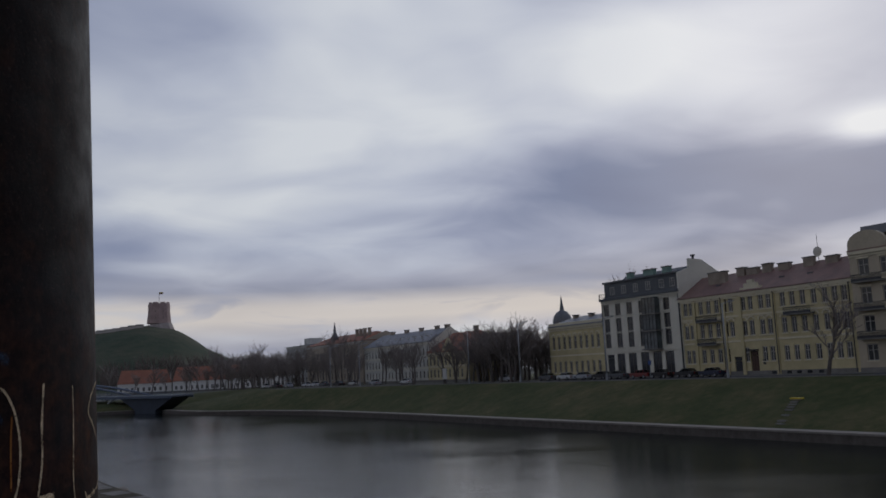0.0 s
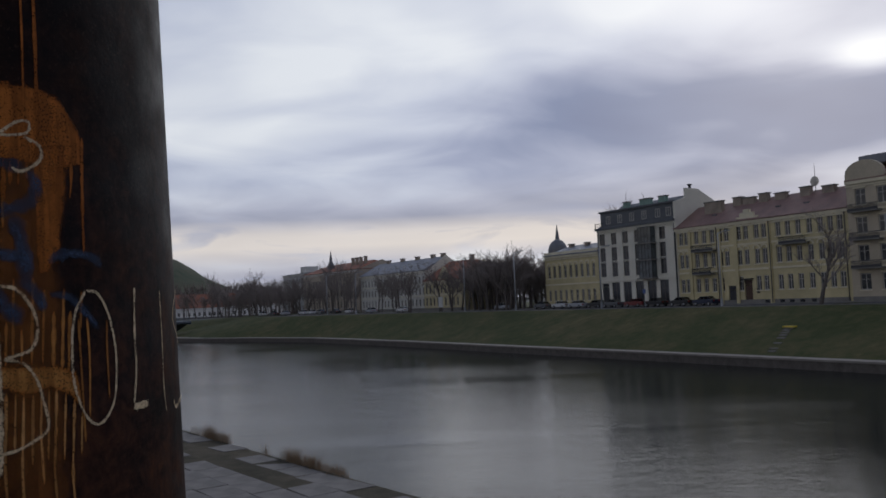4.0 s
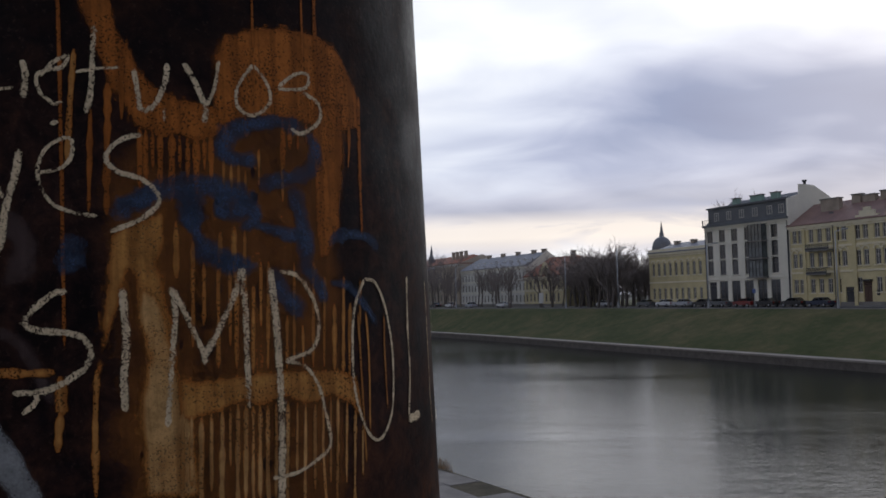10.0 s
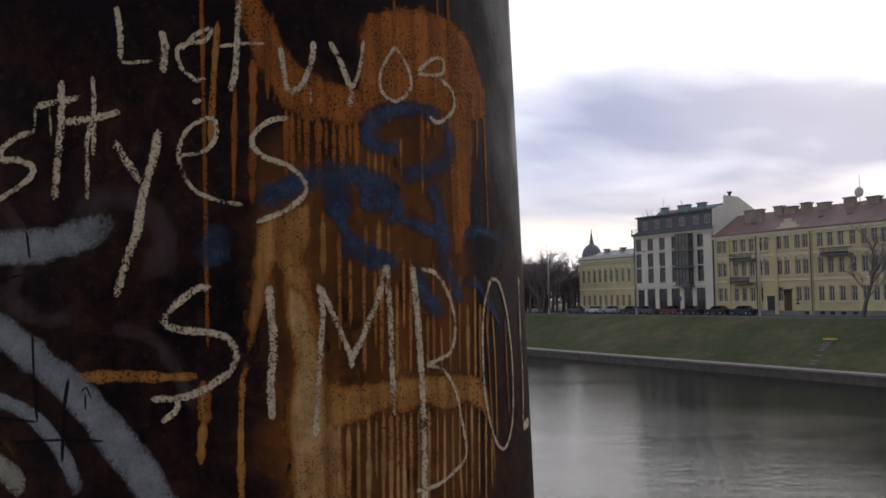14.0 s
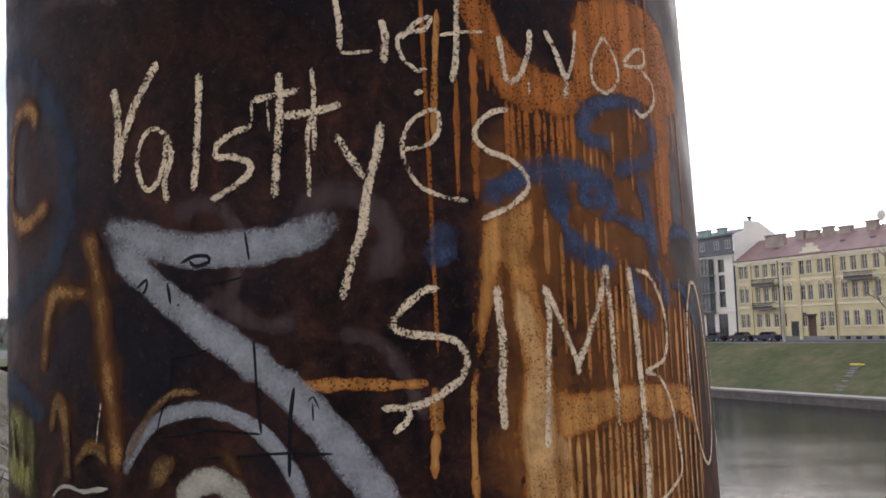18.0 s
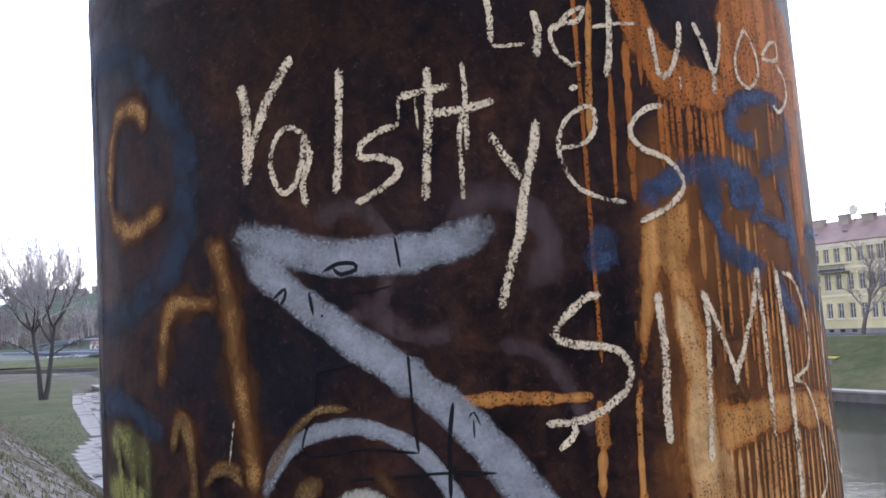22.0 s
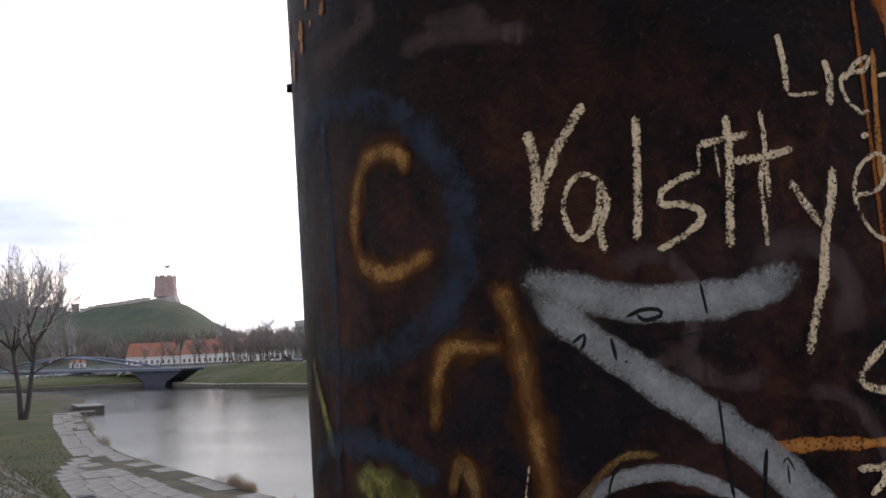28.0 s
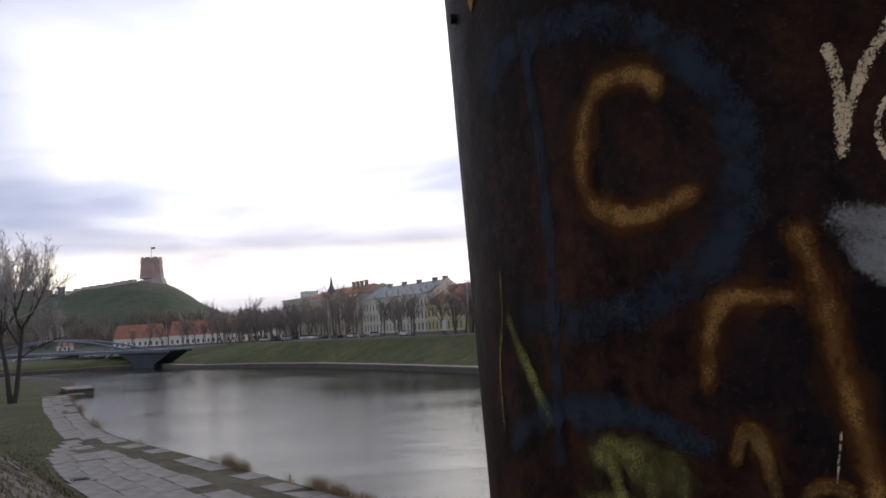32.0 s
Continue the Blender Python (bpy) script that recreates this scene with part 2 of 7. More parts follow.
def water_mat(k, b, out):
    """Slow river water: low swells and short ripples that lie across the view, calmer in patches."""
    co = k.add("ShaderNodeTexCoord").outputs["Object"]
    turned = k.add("ShaderNodeMapping", None, Vector=co, Rotation=(0, 0, radians(8))).outputs[0]
    drift = k.noise(k.add("ShaderNodeMapping", None, Vector=turned, Scale=(0.022, 0.045, 1)).outputs[0], 1.0, 3.0, 0.6, 0.6)
    ripple = k.noise(k.add("ShaderNodeMapping", None, Vector=turned, Scale=(0.22, 0.50, 1)).outputs[0], 1.0, 3.0, 0.55, 0.5)
    small = k.noise(k.add("ShaderNodeMapping", None, Vector=turned, Scale=(1.5, 3.4, 1)).outputs[0], 1.0, 4.0, 0.7, 0.4)
    calm = k.ramp(drift, (0.38, grey(0.45)), (0.62, grey(1.0)))
    h = k.math("MULTIPLY", k.math("ADD", k.math("MULTIPLY", ripple, 0.50), k.math("MULTIPLY", small, 0.34)), calm)
    k.put(b, "Base Color", (0.012, 0.015, 0.013, 1)), k.put(b, "Roughness", 0.07), k.put(b, "IOR", 1.122)
    k.put(b, "Normal", k.add("ShaderNodeBump", None, Height=h, Strength=0.9, Distance=0.085).outputs[0])


water = material("river_water", water_mat)


def along(table):
    """A width across the river that changes along it."""
    keys = sorted(table)
    return lambda s: float(np.interp(s, keys, [table[q] for q in keys]))


foot = along({-900: 9, 0: 9, 30: 6.8, 42: 5.6, 50: 4.7, 60: 4.3, 68: 3.8, 76: 3.0, 89: 2.4, 110: 1.4, 125: 1.0, 145: 1.5, 170: 2.5, 204: 3, 240: 1.5, 275: -8, 320: -60})
shore = along({-900: 20, 0: 18.2, 29: 17.2, 43: 15.6, 50: 15.0, 57: 14.3, 66: 13.7, 72: 12.6, 80: 12.1, 92: 12.2, 104: 12.9, 120: 14.3, 150: 16.9, 156: 17.5, 175: 20.5, 204: 24, 240: 24, 275: 12, 320: -50})
walk_edge = along({-900: 9, 0: 9, 40: 6.2, 50: 5.3, 58: 5.0, 68: 5.3, 72: 5.8, 77: 7.3, 82: 7.9, 94: 8.4, 100: 8.9, 120: 9.9, 130: 10.8, 154: 13.0, 204: 18.3, 240: 20, 320: -54})
far_quay = along({-900: 75, 0: 75, 104: 75, 150: 75.5, 190: 74, 215: 67.5, 233: 59.5, 250: 57.5, 284: 57.0, 289: 30, 300: 5, 320: -18})
far_top = along({-900: 92, 130: 92, 173: 89, 190: 85, 216: 80, 240: 76, 263: 80, 290: 95, 320: 105})
LINE = [-900, -300, -100, -50, -20, -12, -8, -6, -4, -2, 0, 2, 4, 6, 8, 12, 20, 30, 40, 49, 56, 62, 69, 76, 82, 89, 100, 110, 125, 135, 145, 158, 170, 187, 204, 215, 224, 233, 241, 250, 262, 275, 284, 289, 300, 320]


def sheet(name, strips, mat, label, category, rough=0.0):
    """Ground made of lines of points along the river, joined side by side."""
    bm = bmesh.new()
    rows = []
    for line in strips:
        row = []
        for p in line:
            q = at(*p)
            if rough:
                q.z += (noise.noise(q * 0.35) + 0.5 * noise.noise(q * 1.1)) * rough
            row.append(bm.verts.new(q))
        rows.append(row)
    for a, b in zip(rows, rows[1:]):
        for i in range(len(a) - 1):
            bm.faces.new((a[i], b[i], b[i + 1], a[i + 1]))
    bmesh.ops.recalc_face_normals(bm, faces=bm.faces)
    if sum(f.normal.z for f in bm.faces) < 0:
        bmesh.ops.reverse_faces(bm, faces=bm.faces)
    return tagged(part(name, bm, mat, smooth=rough > 0), label, category, kind="structure")


RISE, CREST = 0.64, 8.0


def level(s, z, w):
    """The slope flattens into a small ledge round the foot of the pipe."""
    q = max(0.0, min(1.0, 1.9 - math.hypot(s, w + 0.6) / 5.0))
    return z + (TOP - z) * q * q * (3 - 2 * q)


def bank_height(s, w):
    """The ground of the near bank: flat top, grassed slope, lower terrace."""
    return level(s, QUAY + max(0.0, min(CREST - QUAY, (foot(s) - w) * RISE)), w)


sheet("water", [[(s, w, WATER) for s in (-1500, -300, 0, 100, 200, 400, 1500)] for w in (-400, 0, 40, 80)], water, "grey-green slowly flowing river water reflecting cloud", "water")
def bank_line(d):
    return lambda s: (s, foot(s) - d, bank_height(s, foot(s) - d))


steps = [bank_line(d) for d in (900, 80, 30, 20, 16, 14, 13, 12.3, 11.72, 11, 10.2, 9.4, 8.6, 7.8, 7, 6.2, 5.4, 4.6, 3.6, 2.4, 1.2, 0.0)]
steps += [lambda s: (s, 0.5 * (foot(s) + walk_edge(s) + 0.3), QUAY - 0.02), lambda s: (s, walk_edge(s) + 0.3, QUAY - 0.05), lambda s: (s, shore(s), QUAY - 0.05), lambda s: (s, shore(s) + 0.5, WATER - 0.1), lambda s: (s, shore(s) + 2.5, -1.5)]
sheet("ground", [[g(s) for s in LINE] for g in steps], earth, "bare earth and straw-coloured winter grass on the river bank", "ground", rough=0.03)
LAWN = [s for s in LINE if 56 <= s <= 204]
sheet("lawn", [[(s, foot(s) + 0.25 + (walk_edge(s) - foot(s) - 0.1) * q, QUAY + 0.05 * math.sin(q * 3.14) + 0.01) for s in LAWN] for q in (0.0, 0.35, 0.7, 1.0)], lawn, "olive-green winter lawn between slope and quay path", "ground")
far = [lambda s: (s, far_quay(s), -1.5), lambda s: (s, far_quay(s) + 0.05, FAR_QUAY - 0.25), lambda s: (s, far_quay(s) + 1.9, FAR_QUAY - 0.05)]
far += [(lambda s, q=q: (s, far_quay(s) + 2 + (far_top(s) - far_quay(s) - 2) * q, FAR_QUAY + (STREET - FAR_QUAY) * q)) for q in (0.0, 0.3, 0.6, 0.9, 1.0)]
far += [lambda s: (s, far_top(s) + 2, STREET), lambda s: (s, 200, STREET - 0.02), lambda s: (s, 2500, STREET - 0.02)]
sheet("far_bank", [[g(s) for s in LINE] for g in far], grass, "dark mown winter grass on the sloping far bank", "ground", rough=0.08)
plain_ground = plain("far_ground", (0.05, 0.055, 0.04), 0.95, 0.4, 0.02)
bm = bmesh.new()
ring = [bm.verts.new((math.sin(a) * r, math.cos(a) * r, z)) for r, z in ((330, 3.2), (400, 4.5), (4000, 4.5)) for a in [radians(-75 + 3.75 * i) for i in range(41)]]
for i in range(40):
    bm.faces.new((ring[i], ring[i + 41], ring[i + 42], ring[i + 1]))
    bm.faces.new((ring[i + 41], ring[i + 82], ring[i + 83], ring[i + 42]))
tagged(part("land", bm, plain_ground), "flat dim land that runs to the horizon", "ground", kind="structure")


def ribbon_wall(name, edge, d0, d1, z0, z1, mat, label, category, s_list=LINE):
    """A long kerb or wall that follows the bank."""
    bm = bmesh.new()
    rows = [[bm.verts.new(at(s, edge(s) + d, z)) for s in s_list] for d, z in ((d0, z0), (d0, z1), (d1, z1), (d1, z0))]
    for a, b in zip(rows, rows[1:]):
        for i in range(len(s_list) - 1):
            bm.faces.new((a[i], a[i + 1], b[i + 1], b[i]))
    bmesh.ops.recalc_face_normals(bm, faces=bm.faces)
    return tagged(part(name, bm, mat), label, category, kind="structure")


ribbon_wall("quay_wall", far_quay, -0.25, 0.02, -1.5, FAR_QUAY - 0.12, dark_stone, "dark wet stone quay wall along the river", "wall")
ribbon_wall("quay_coping", far_quay, -0.35, 1.6, FAR_QUAY - 0.12, FAR_QUAY + 0.08, plain("coping_concrete", (0.25, 0.222, 0.185), 0.9, 0.25, 0.6), "pale concrete coping on the far quay", "trim")
ribbon_wall("road", far_top, 2.5, 12.5, STREET - 0.3, STREET + 0.02, asphalt, "grey asphalt riverside street", "road", [s for s in LINE if s < 260])
ribbon_wall("pavement", far_top, 12.5, 16.2, STREET - 0.3, STREET + 0.14, concrete, "worn grey pavement before the houses", "pavement", [s for s in LINE if s < 260])
ribbon_wall("kerb", far_top, 2.2, 2.5, STREET - 0.3, STREET + 0.12, concrete, "pale kerb at the top of the bank", "trim", [s for s in LINE if s < 260])


# ---- the rusty pipe and its graffiti ----
PIPE_R, EYE = 0.492, 8.53


def rust_mat(k, b, out):
    co = place(k)
    long_co = k.add("ShaderNodeMapping", None, Vector=co, Scale=(1, 1, 0.16)).outputs[0]
    big, mid, fine = k.noise(co, 2.2, 5.0, 0.6, 0.4), k.noise(co, 11.0, 5.0, 0.65), k.noise(co, 90.0, 3.0, 0.7)
    runs = k.noise(long_co, 16.0, 4.0, 0.6)
    patch = k.noise(co, 26.0, 6.0, 0.7, 0.8)
    tone = k.math("ADD", k.math("MULTIPLY", big, 0.26), k.math("ADD", k.math("MULTIPLY", mid, 0.24), k.math("ADD", k.math("MULTIPLY", runs, 0.20), k.math("MULTIPLY", patch, 0.30))))
    tone = k.math("ADD", k.math("MULTIPLY", k.math("SUBTRACT", tone, 0.5), 1.12), k.math("ADD", 0.5, k.math("MULTIPLY", k.math("SUBTRACT", k.noise(co, 48.0, 5.0, 0.75), 0.5), 0.16)))
    col = k.ramp(tone, (0.38, (0.0024, 0.0016, 0.0018)), (0.45, (0.0080, 0.0040, 0.0040)), (0.51, (0.023, 0.0100, 0.0074)), (0.57, (0.044, 0.0178, 0.0105)), (0.66, (0.086, 0.033, 0.0135)))
    # worn grey smears and blue-black stains of old spray
    smear = k.ramp(k.noise(k.add("ShaderNodeMapping", None, Vector=co, Location=(5, 2, 7)).outputs[0], 3.1, 5.0, 0.6, 1.2), (0.54, grey(0.0)), (0.70, grey(0.45)))
    col = k.mix(smear, col, (0.019, 0.0145, 0.016, 1))
    stain = k.ramp(k.noise(k.add("ShaderNodeMapping", None, Vector=co, Location=(1, 9, 3)).outputs[0], 2.6, 4.0, 0.6, 0.8), (0.56, grey(0.0)), (0.68, grey(0.55)))
    col = k.mix(stain, col, (0.007, 0.008, 0.012, 1))
    specks = k.ramp(fine, (0.60, grey(0.0)), (0.72, grey(1.0)))
    col = k.mix(k.math("MULTIPLY", specks, 0.5), col, (0.005, 0.004, 0.004, 1))
    # darker towards the top, with an uneven lower edge
    high = k.add("ShaderNodeSeparateXYZ", None, Vector=co).outputs[2]
    upper_dark = k.ramp(k.math("SUBTRACT", k.math("ADD", high, k.math("MULTIPLY", k.math("SUBTRACT", big, 0.5), 0.5)), 2.9), (0.20, grey(0.0)), (0.38, grey(0.62)))
    col = k.mix(upper_dark, col, (0.0035, 0.0022, 0.0022, 1))
    pale = k.ramp(k.noise(co, 150.0, 4.0, 0.75, 0.3), (0.58, grey(0.0)), (0.70, grey(0.6)))
    k.put(b, "Base Color", k.mix(pale, col, (0.055, 0.031, 0.022, 1)))
    k.put(b, "Roughness", k.ramp(mid, (0.35, grey(0.50)), (0.65, grey(0.72))))
    k.put(b, "Specular IOR Level", 0.05), k.put(b, "Coat Weight", 0.02), k.put(b, "Coat Roughness", 0.4)
    h = k.math("ADD", k.math("MULTIPLY", mid, 0.5), k.math("MULTIPLY", fine, 0.5))
    k.put(b, "Normal", k.add("ShaderNodeBump", None, Height=h, Strength=0.35, Distance=0.004).outputs[0])


rust = material("rusted_steel", rust_mat)


def paint(name, colour, kind, dark=0.5, edge=None):
    """Paint on rust: brushed with pinholes, sprayed with a soft rim, or run down in drips."""
    def build(k, b, out):
        co = place(k)
        rim = k.add("ShaderNodeAttribute", {"attribute_name": "rim"}).outputs["Fac"]
        grain, coarse, pit = k.noise(co, 420.0 if kind == "brush" else 230.0, 4.0, 0.75), k.noise(co, 60.0 if kind == "brush" else 35.0, 4.0, 0.65), k.noise(co, 330.0, 2.0, 0.6)
        broad = k.noise(co, 13.0, 3.0, 0.6)
        tone = k.math("ADD", k.math("MULTIPLY", coarse, 0.65), k.math("MULTIPLY", grain, 0.35))
        col = k.ramp(tone, (0.32, tuple(v * dark for v in colour)), (0.52, colour), (0.70, tuple(min(0.9, v * 1.3) for v in colour)))
        if edge:
            thin = k.math("ADD", rim, k.math("MULTIPLY", k.math("SUBTRACT", broad, 0.5), 1.6))
            col = k.mix(k.ramp(thin, (0.45, grey(1.0)), (1.0, grey(0.0))), col, (*edge, 1))
        streak = k.noise(k.add("ShaderNodeMapping", None, Vector=co, Scale=(1, 1, 0.05)).outputs[0], 75.0, 3.0, 0.6)
        if kind in ("run", "faint"):
            col = k.mix(k.ramp(streak, (0.40, grey(0.65)), (0.60, grey(0.0))), col, (*(v * 0.5 for v in (edge or colour)), 1))
        holes = k.ramp(pit, (0.56, grey(0.0)), (0.62, grey(1.0)))
        k.put(b, "Roughness", 0.75), k.put(b, "Specular IOR Level", 0.12)
        if kind == "brush":
            body = k.math("MULTIPLY", rim, k.ramp(broad, (0.36, grey(0.42)), (0.58, grey(0.86))))
            a = k.math("ADD", body, k.math("ADD", k.math("MULTIPLY", k.math("SUBTRACT", coarse, 0.5), 1.5), k.math("MULTIPLY", k.math("SUBTRACT", grain, 0.5), 2.7)))
            alpha = k.ramp(a, (0.26, grey(0.0)), (0.40, grey(0.96)))
            alpha = k.math("MULTIPLY", alpha, k.math("SUBTRACT", 1.0, k.math("MULTIPLY", holes, 0.6)))
        elif kind == "spray":
            a = k.math("ADD", rim, k.math("ADD", k.math("MULTIPLY", k.math("SUBTRACT", broad, 0.5), 1.3), k.math("MULTIPLY", k.math("SUBTRACT", pit, 0.5), 0.9)))
            alpha = k.ramp(a, (0.10, grey(0.0)), (0.45, grey(0.55)), (1.25, grey(0.92)))
        elif kind == "mist":
            a = k.math("ADD", rim, k.math("ADD", k.math("MULTIPLY", k.math("SUBTRACT", coarse, 0.5), 1.2), k.math("MULTIPLY", k.math("SUBTRACT", pit, 0.5), 1.6)))
            alpha = k.ramp(a, (0.08, grey(0.0)), (0.95, grey(0.92)))
            dots = k.math("MULTIPLY", k.ramp(k.noise(co, 480.0, 4.0, 0.7), (0.50, grey(0.0)), (0.57, grey(1.0))), k.ramp(broad, (0.40, grey(1.0)), (0.60, grey(0.35))))
            alpha = k.math("MULTIPLY", alpha, k.math("SUBTRACT", 1.0, k.math("MULTIPLY", dots, 0.6)))
            alpha = k.math("MULTIPLY", alpha, k.ramp(broad, (0.32, grey(0.7)), (0.55, grey(1.0))))
        elif kind == "haze":
            a = k.math("ADD", rim, k.math("ADD", k.math("MULTIPLY", k.math("SUBTRACT", coarse, 0.5), 2.3), k.math("MULTIPLY", k.math("SUBTRACT", pit, 0.5), 2.6)))
            alpha = k.ramp(a, (0.10, grey(0.0)), (1.15, grey(0.62)))
        elif kind == "pen":
            alpha = k.ramp(k.math("ADD", rim, k.math("SUBTRACT", coarse, 0.5)), (0.05, grey(0.0)), (0.4, grey(0.9)))
        elif kind == "faint":
            a = k.math("ADD", rim, k.math("ADD", k.math("MULTIPLY", k.math("SUBTRACT", broad, 0.5), 1.4), k.math("MULTIPLY", k.math("SUBTRACT", grain, 0.5), 1.6)))
            alpha = k.ramp(a, (0.1, grey(0.0)), (1.2, grey(0.72)))
        else:
            a = k.math("ADD", k.math("MULTIPLY", rim, 1.5), k.math("ADD", k.math("ADD", k.math("MULTIPLY", k.math("SUBTRACT", broad, 0.5), 1.4), k.math("MULTIPLY", k.math("SUBTRACT", streak, 0.5), 1.2)), k.math("MULTIPLY", k.math("SUBTRACT", grain, 0.5), 1.5)))
            alpha = k.ramp(a, (0.10, grey(0.0)), (0.60, grey(0.90)))
            alpha = k.math("MULTIPLY", alpha, k.math("SUBTRACT", 1.0, k.math("MULTIPLY", k.math("MULTIPLY", holes, 0.6), k.ramp(broad, (0.42, grey(1.0)), (0.60, grey(0.15))))))
        k.put(b, "Base Color", col)
        k.put(b, "Alpha", alpha)
    return material(name, build)


WHITE = paint("white_paint", (0.56, 0.435, 0.275), "brush", 0.5)
SILVER = paint("silver_spray", (0.25, 0.25, 0.245), "spray", 0.6)
BLUE = paint("blue_spray", (0.028, 0.041, 0.060), "haze", 0.45)
NAVY = paint("navy_spray", (0.042, 0.060, 0.100), "mist", 0.5)
OCHRE = paint("ochre_spray", (0.29, 0.150, 0.045), "mist", 0.40, (0.125, 0.042, 0.009))
HALO = paint("overspray", (0.090, 0.034, 0.009), "faint", 0.5)
DIM = paint("dim_ochre_spray", (0.17, 0.10, 0.035), "mist", 0.5, (0.07, 0.028, 0.008))
LIME = paint("lime_spray", (0.19, 0.175, 0.05), "mist", 0.5, (0.06, 0.055, 0.02))
ORANGE = paint("orange_run", (0.38, 0.122, 0.022), "run", 0.5, (0.24, 0.072, 0.012))
TAN = paint("tan_run", (0.46, 0.215, 0.056), "run", 0.5, (0.29, 0.10, 0.019))
PALE = paint("pale_tan_run", (0.52, 0.30, 0.115), "run", 0.40, (0.32, 0.13, 0.030))
WASH = paint("rust_wash", (0.24, 0.085, 0.020), "faint", 0.5)
CREAM = paint("cream_spray", (0.36, 0.33, 0.25), "spray", 0.7)
FAINT = paint("faded_mark", (0.085, 0.055, 0.05), "faint", 0.6)
BLACK = paint("black_marker", (0.006, 0.006, 0.007), "pen")

pipe_lean = Matrix.Translation((0, 0, EYE + 0.0035)) @ Matrix.Rotation(-0.0128, 4, "X") @ Matrix.Rotation(-0.0312, 4, "Y")
pipe = new("pipe")
pipe.matrix_basis = pipe_lean @ Matrix.Translation((0, 0, -2.9))
tagged(pipe, "upright rust-brown steel pipe covered in painted graffiti", "steel pipe")


def ring_wall(bm, z0, z1, r, n=128, flip=False, wob=0.0):
    rows = []
    for z in np.linspace(z0, z1, 40):
        rows.append([bm.verts.new((math.sin(t) * (r + wob * noise.noise((math.sin(t) * 2, math.cos(t) * 2, z * 1.5))), -math.cos(t) * (r + wob * noise.noise((math.sin(t) * 2, math.cos(t) * 2, z * 1.5))), z)) for t in [math.tau * i / n for i in range(n)]])
    for a, b in zip(rows, rows[1:]):
        for i in range(n):
            q = (a[i], a[(i + 1) % n], b[(i + 1) % n], b[i])
            bm.faces.new(q[::-1] if flip else q)
    return rows


bm = bmesh.new()
outer = ring_wall(bm, 0.0, 7.0, PIPE_R)
inner = ring_wall(bm, 0.0, 7.0, PIPE_R - 0.014, flip=True)
for i in range(128):
    j = (i + 1) % 128
    bm.faces.new((outer[-1][i], outer[-1][j], inner[-1][j], inner[-1][i]))
part("steel_shell", bm, rust, pipe, smooth=True)
LIFT = [0.0004]


def on_pipe(arc, h, lift):
    """A point of the pipe's skin: centimetres round it from the front, and above the eye's height."""
    t = arc / (PIPE_R * 100)
    return Vector((math.sin(t) * (PIPE_R + lift), -math.cos(t) * (PIPE_R + lift), 2.9 + h / 100))


def smooth_line(pts, step):
    """Points evenly along a smooth line through pts."""
    p = [Vector(q) for q in pts]
    p = [p[0] * 2 - p[1]] + p + [p[-1] * 2 - p[-2]]
    out = []
    for i in range(1, len(p) - 2):
        n = max(2, int((p[i + 1] - p[i]).length / step))
        for k in range(n):
            t = k / n
            out.append(0.5 * ((2 * p[i]) + (p[i + 1] - p[i - 1]) * t + (2 * p[i - 1] - 5 * p[i] + 4 * p[i + 1] - p[i + 2]) * t * t + (3 * p[i] - p[i - 1] - 3 * p[i + 1] + p[i + 2]) * t ** 3))
    out.append(p[-2])
    return out


def ribbon(bm, rim, width, pts, step=0.4, ragged=0.09, taper=0.0, fade=0.45):
    """One stroke of paint: pts are degrees round the pipe and centimetres of height."""
    LIFT[0] += 0.000007
    cm = PIPE_R * 100 * math.pi / 180
    line = smooth_line([(a * cm, h) for a, h in pts], step)
    rows = []
    n = len(line)
    for i, p in enumerate(line):
        d = (line[min(i + 1, n - 1)] - line[max(i - 1, 0)]).normalized()
        side = Vector((-d.y, d.x))
        w = width * (1 + ragged * (noise.noise((p.x * 0.9, p.y * 0.9, width)) * 1.6 + noise.noise((p.x * 0.31, p.y * 0.31, width + 4)))) * (1 - taper * i / n)
        end = min(1.0, min(i, n - 1 - i) / max(1.0, fade * width / step))
        w *= 0.45 + 0.55 * math.sqrt(end)
        row = []
        for k, q in enumerate((-0.5, -0.3, 0.0, 0.3, 0.5)):
            r = p + side * w * q * (1 + ragged * noise.noise((p.x * 2.1, p.y * 2.1, k * 3.0)))
            v = bm.verts.new(on_pipe(r.x, r.y, LIFT[0] + i * 2e-7))
            v[rim] = (0.0, 0.7, 1.0, 0.7, 0.0)[k] * (1 - (0.65 if fade < 1 else 0.95) * (1 - end))
            row.append(v)
        rows.append(row)
    for a, b in zip(rows, rows[1:]):
        for i in range(4):
            bm.faces.new((a[i], a[i + 1], b[i + 1], b[i]))


def painted(name, mat, strokes, label="", apart=True, **kw):
    """Each stroke a part of the pipe, or (apart=False) all of them one letter."""
    for group in ([[s] for s in strokes] if apart else [strokes]):
        bm = bmesh.new()
        rim = bm.verts.layers.float.new("rim")
        for width, *pts in group:
            ribbon(bm, rim, width, pts, **kw)
        bmesh.ops.recalc_face_normals(bm, faces=bm.faces)
        part(name, bm, mat, pipe, label, smooth=True)


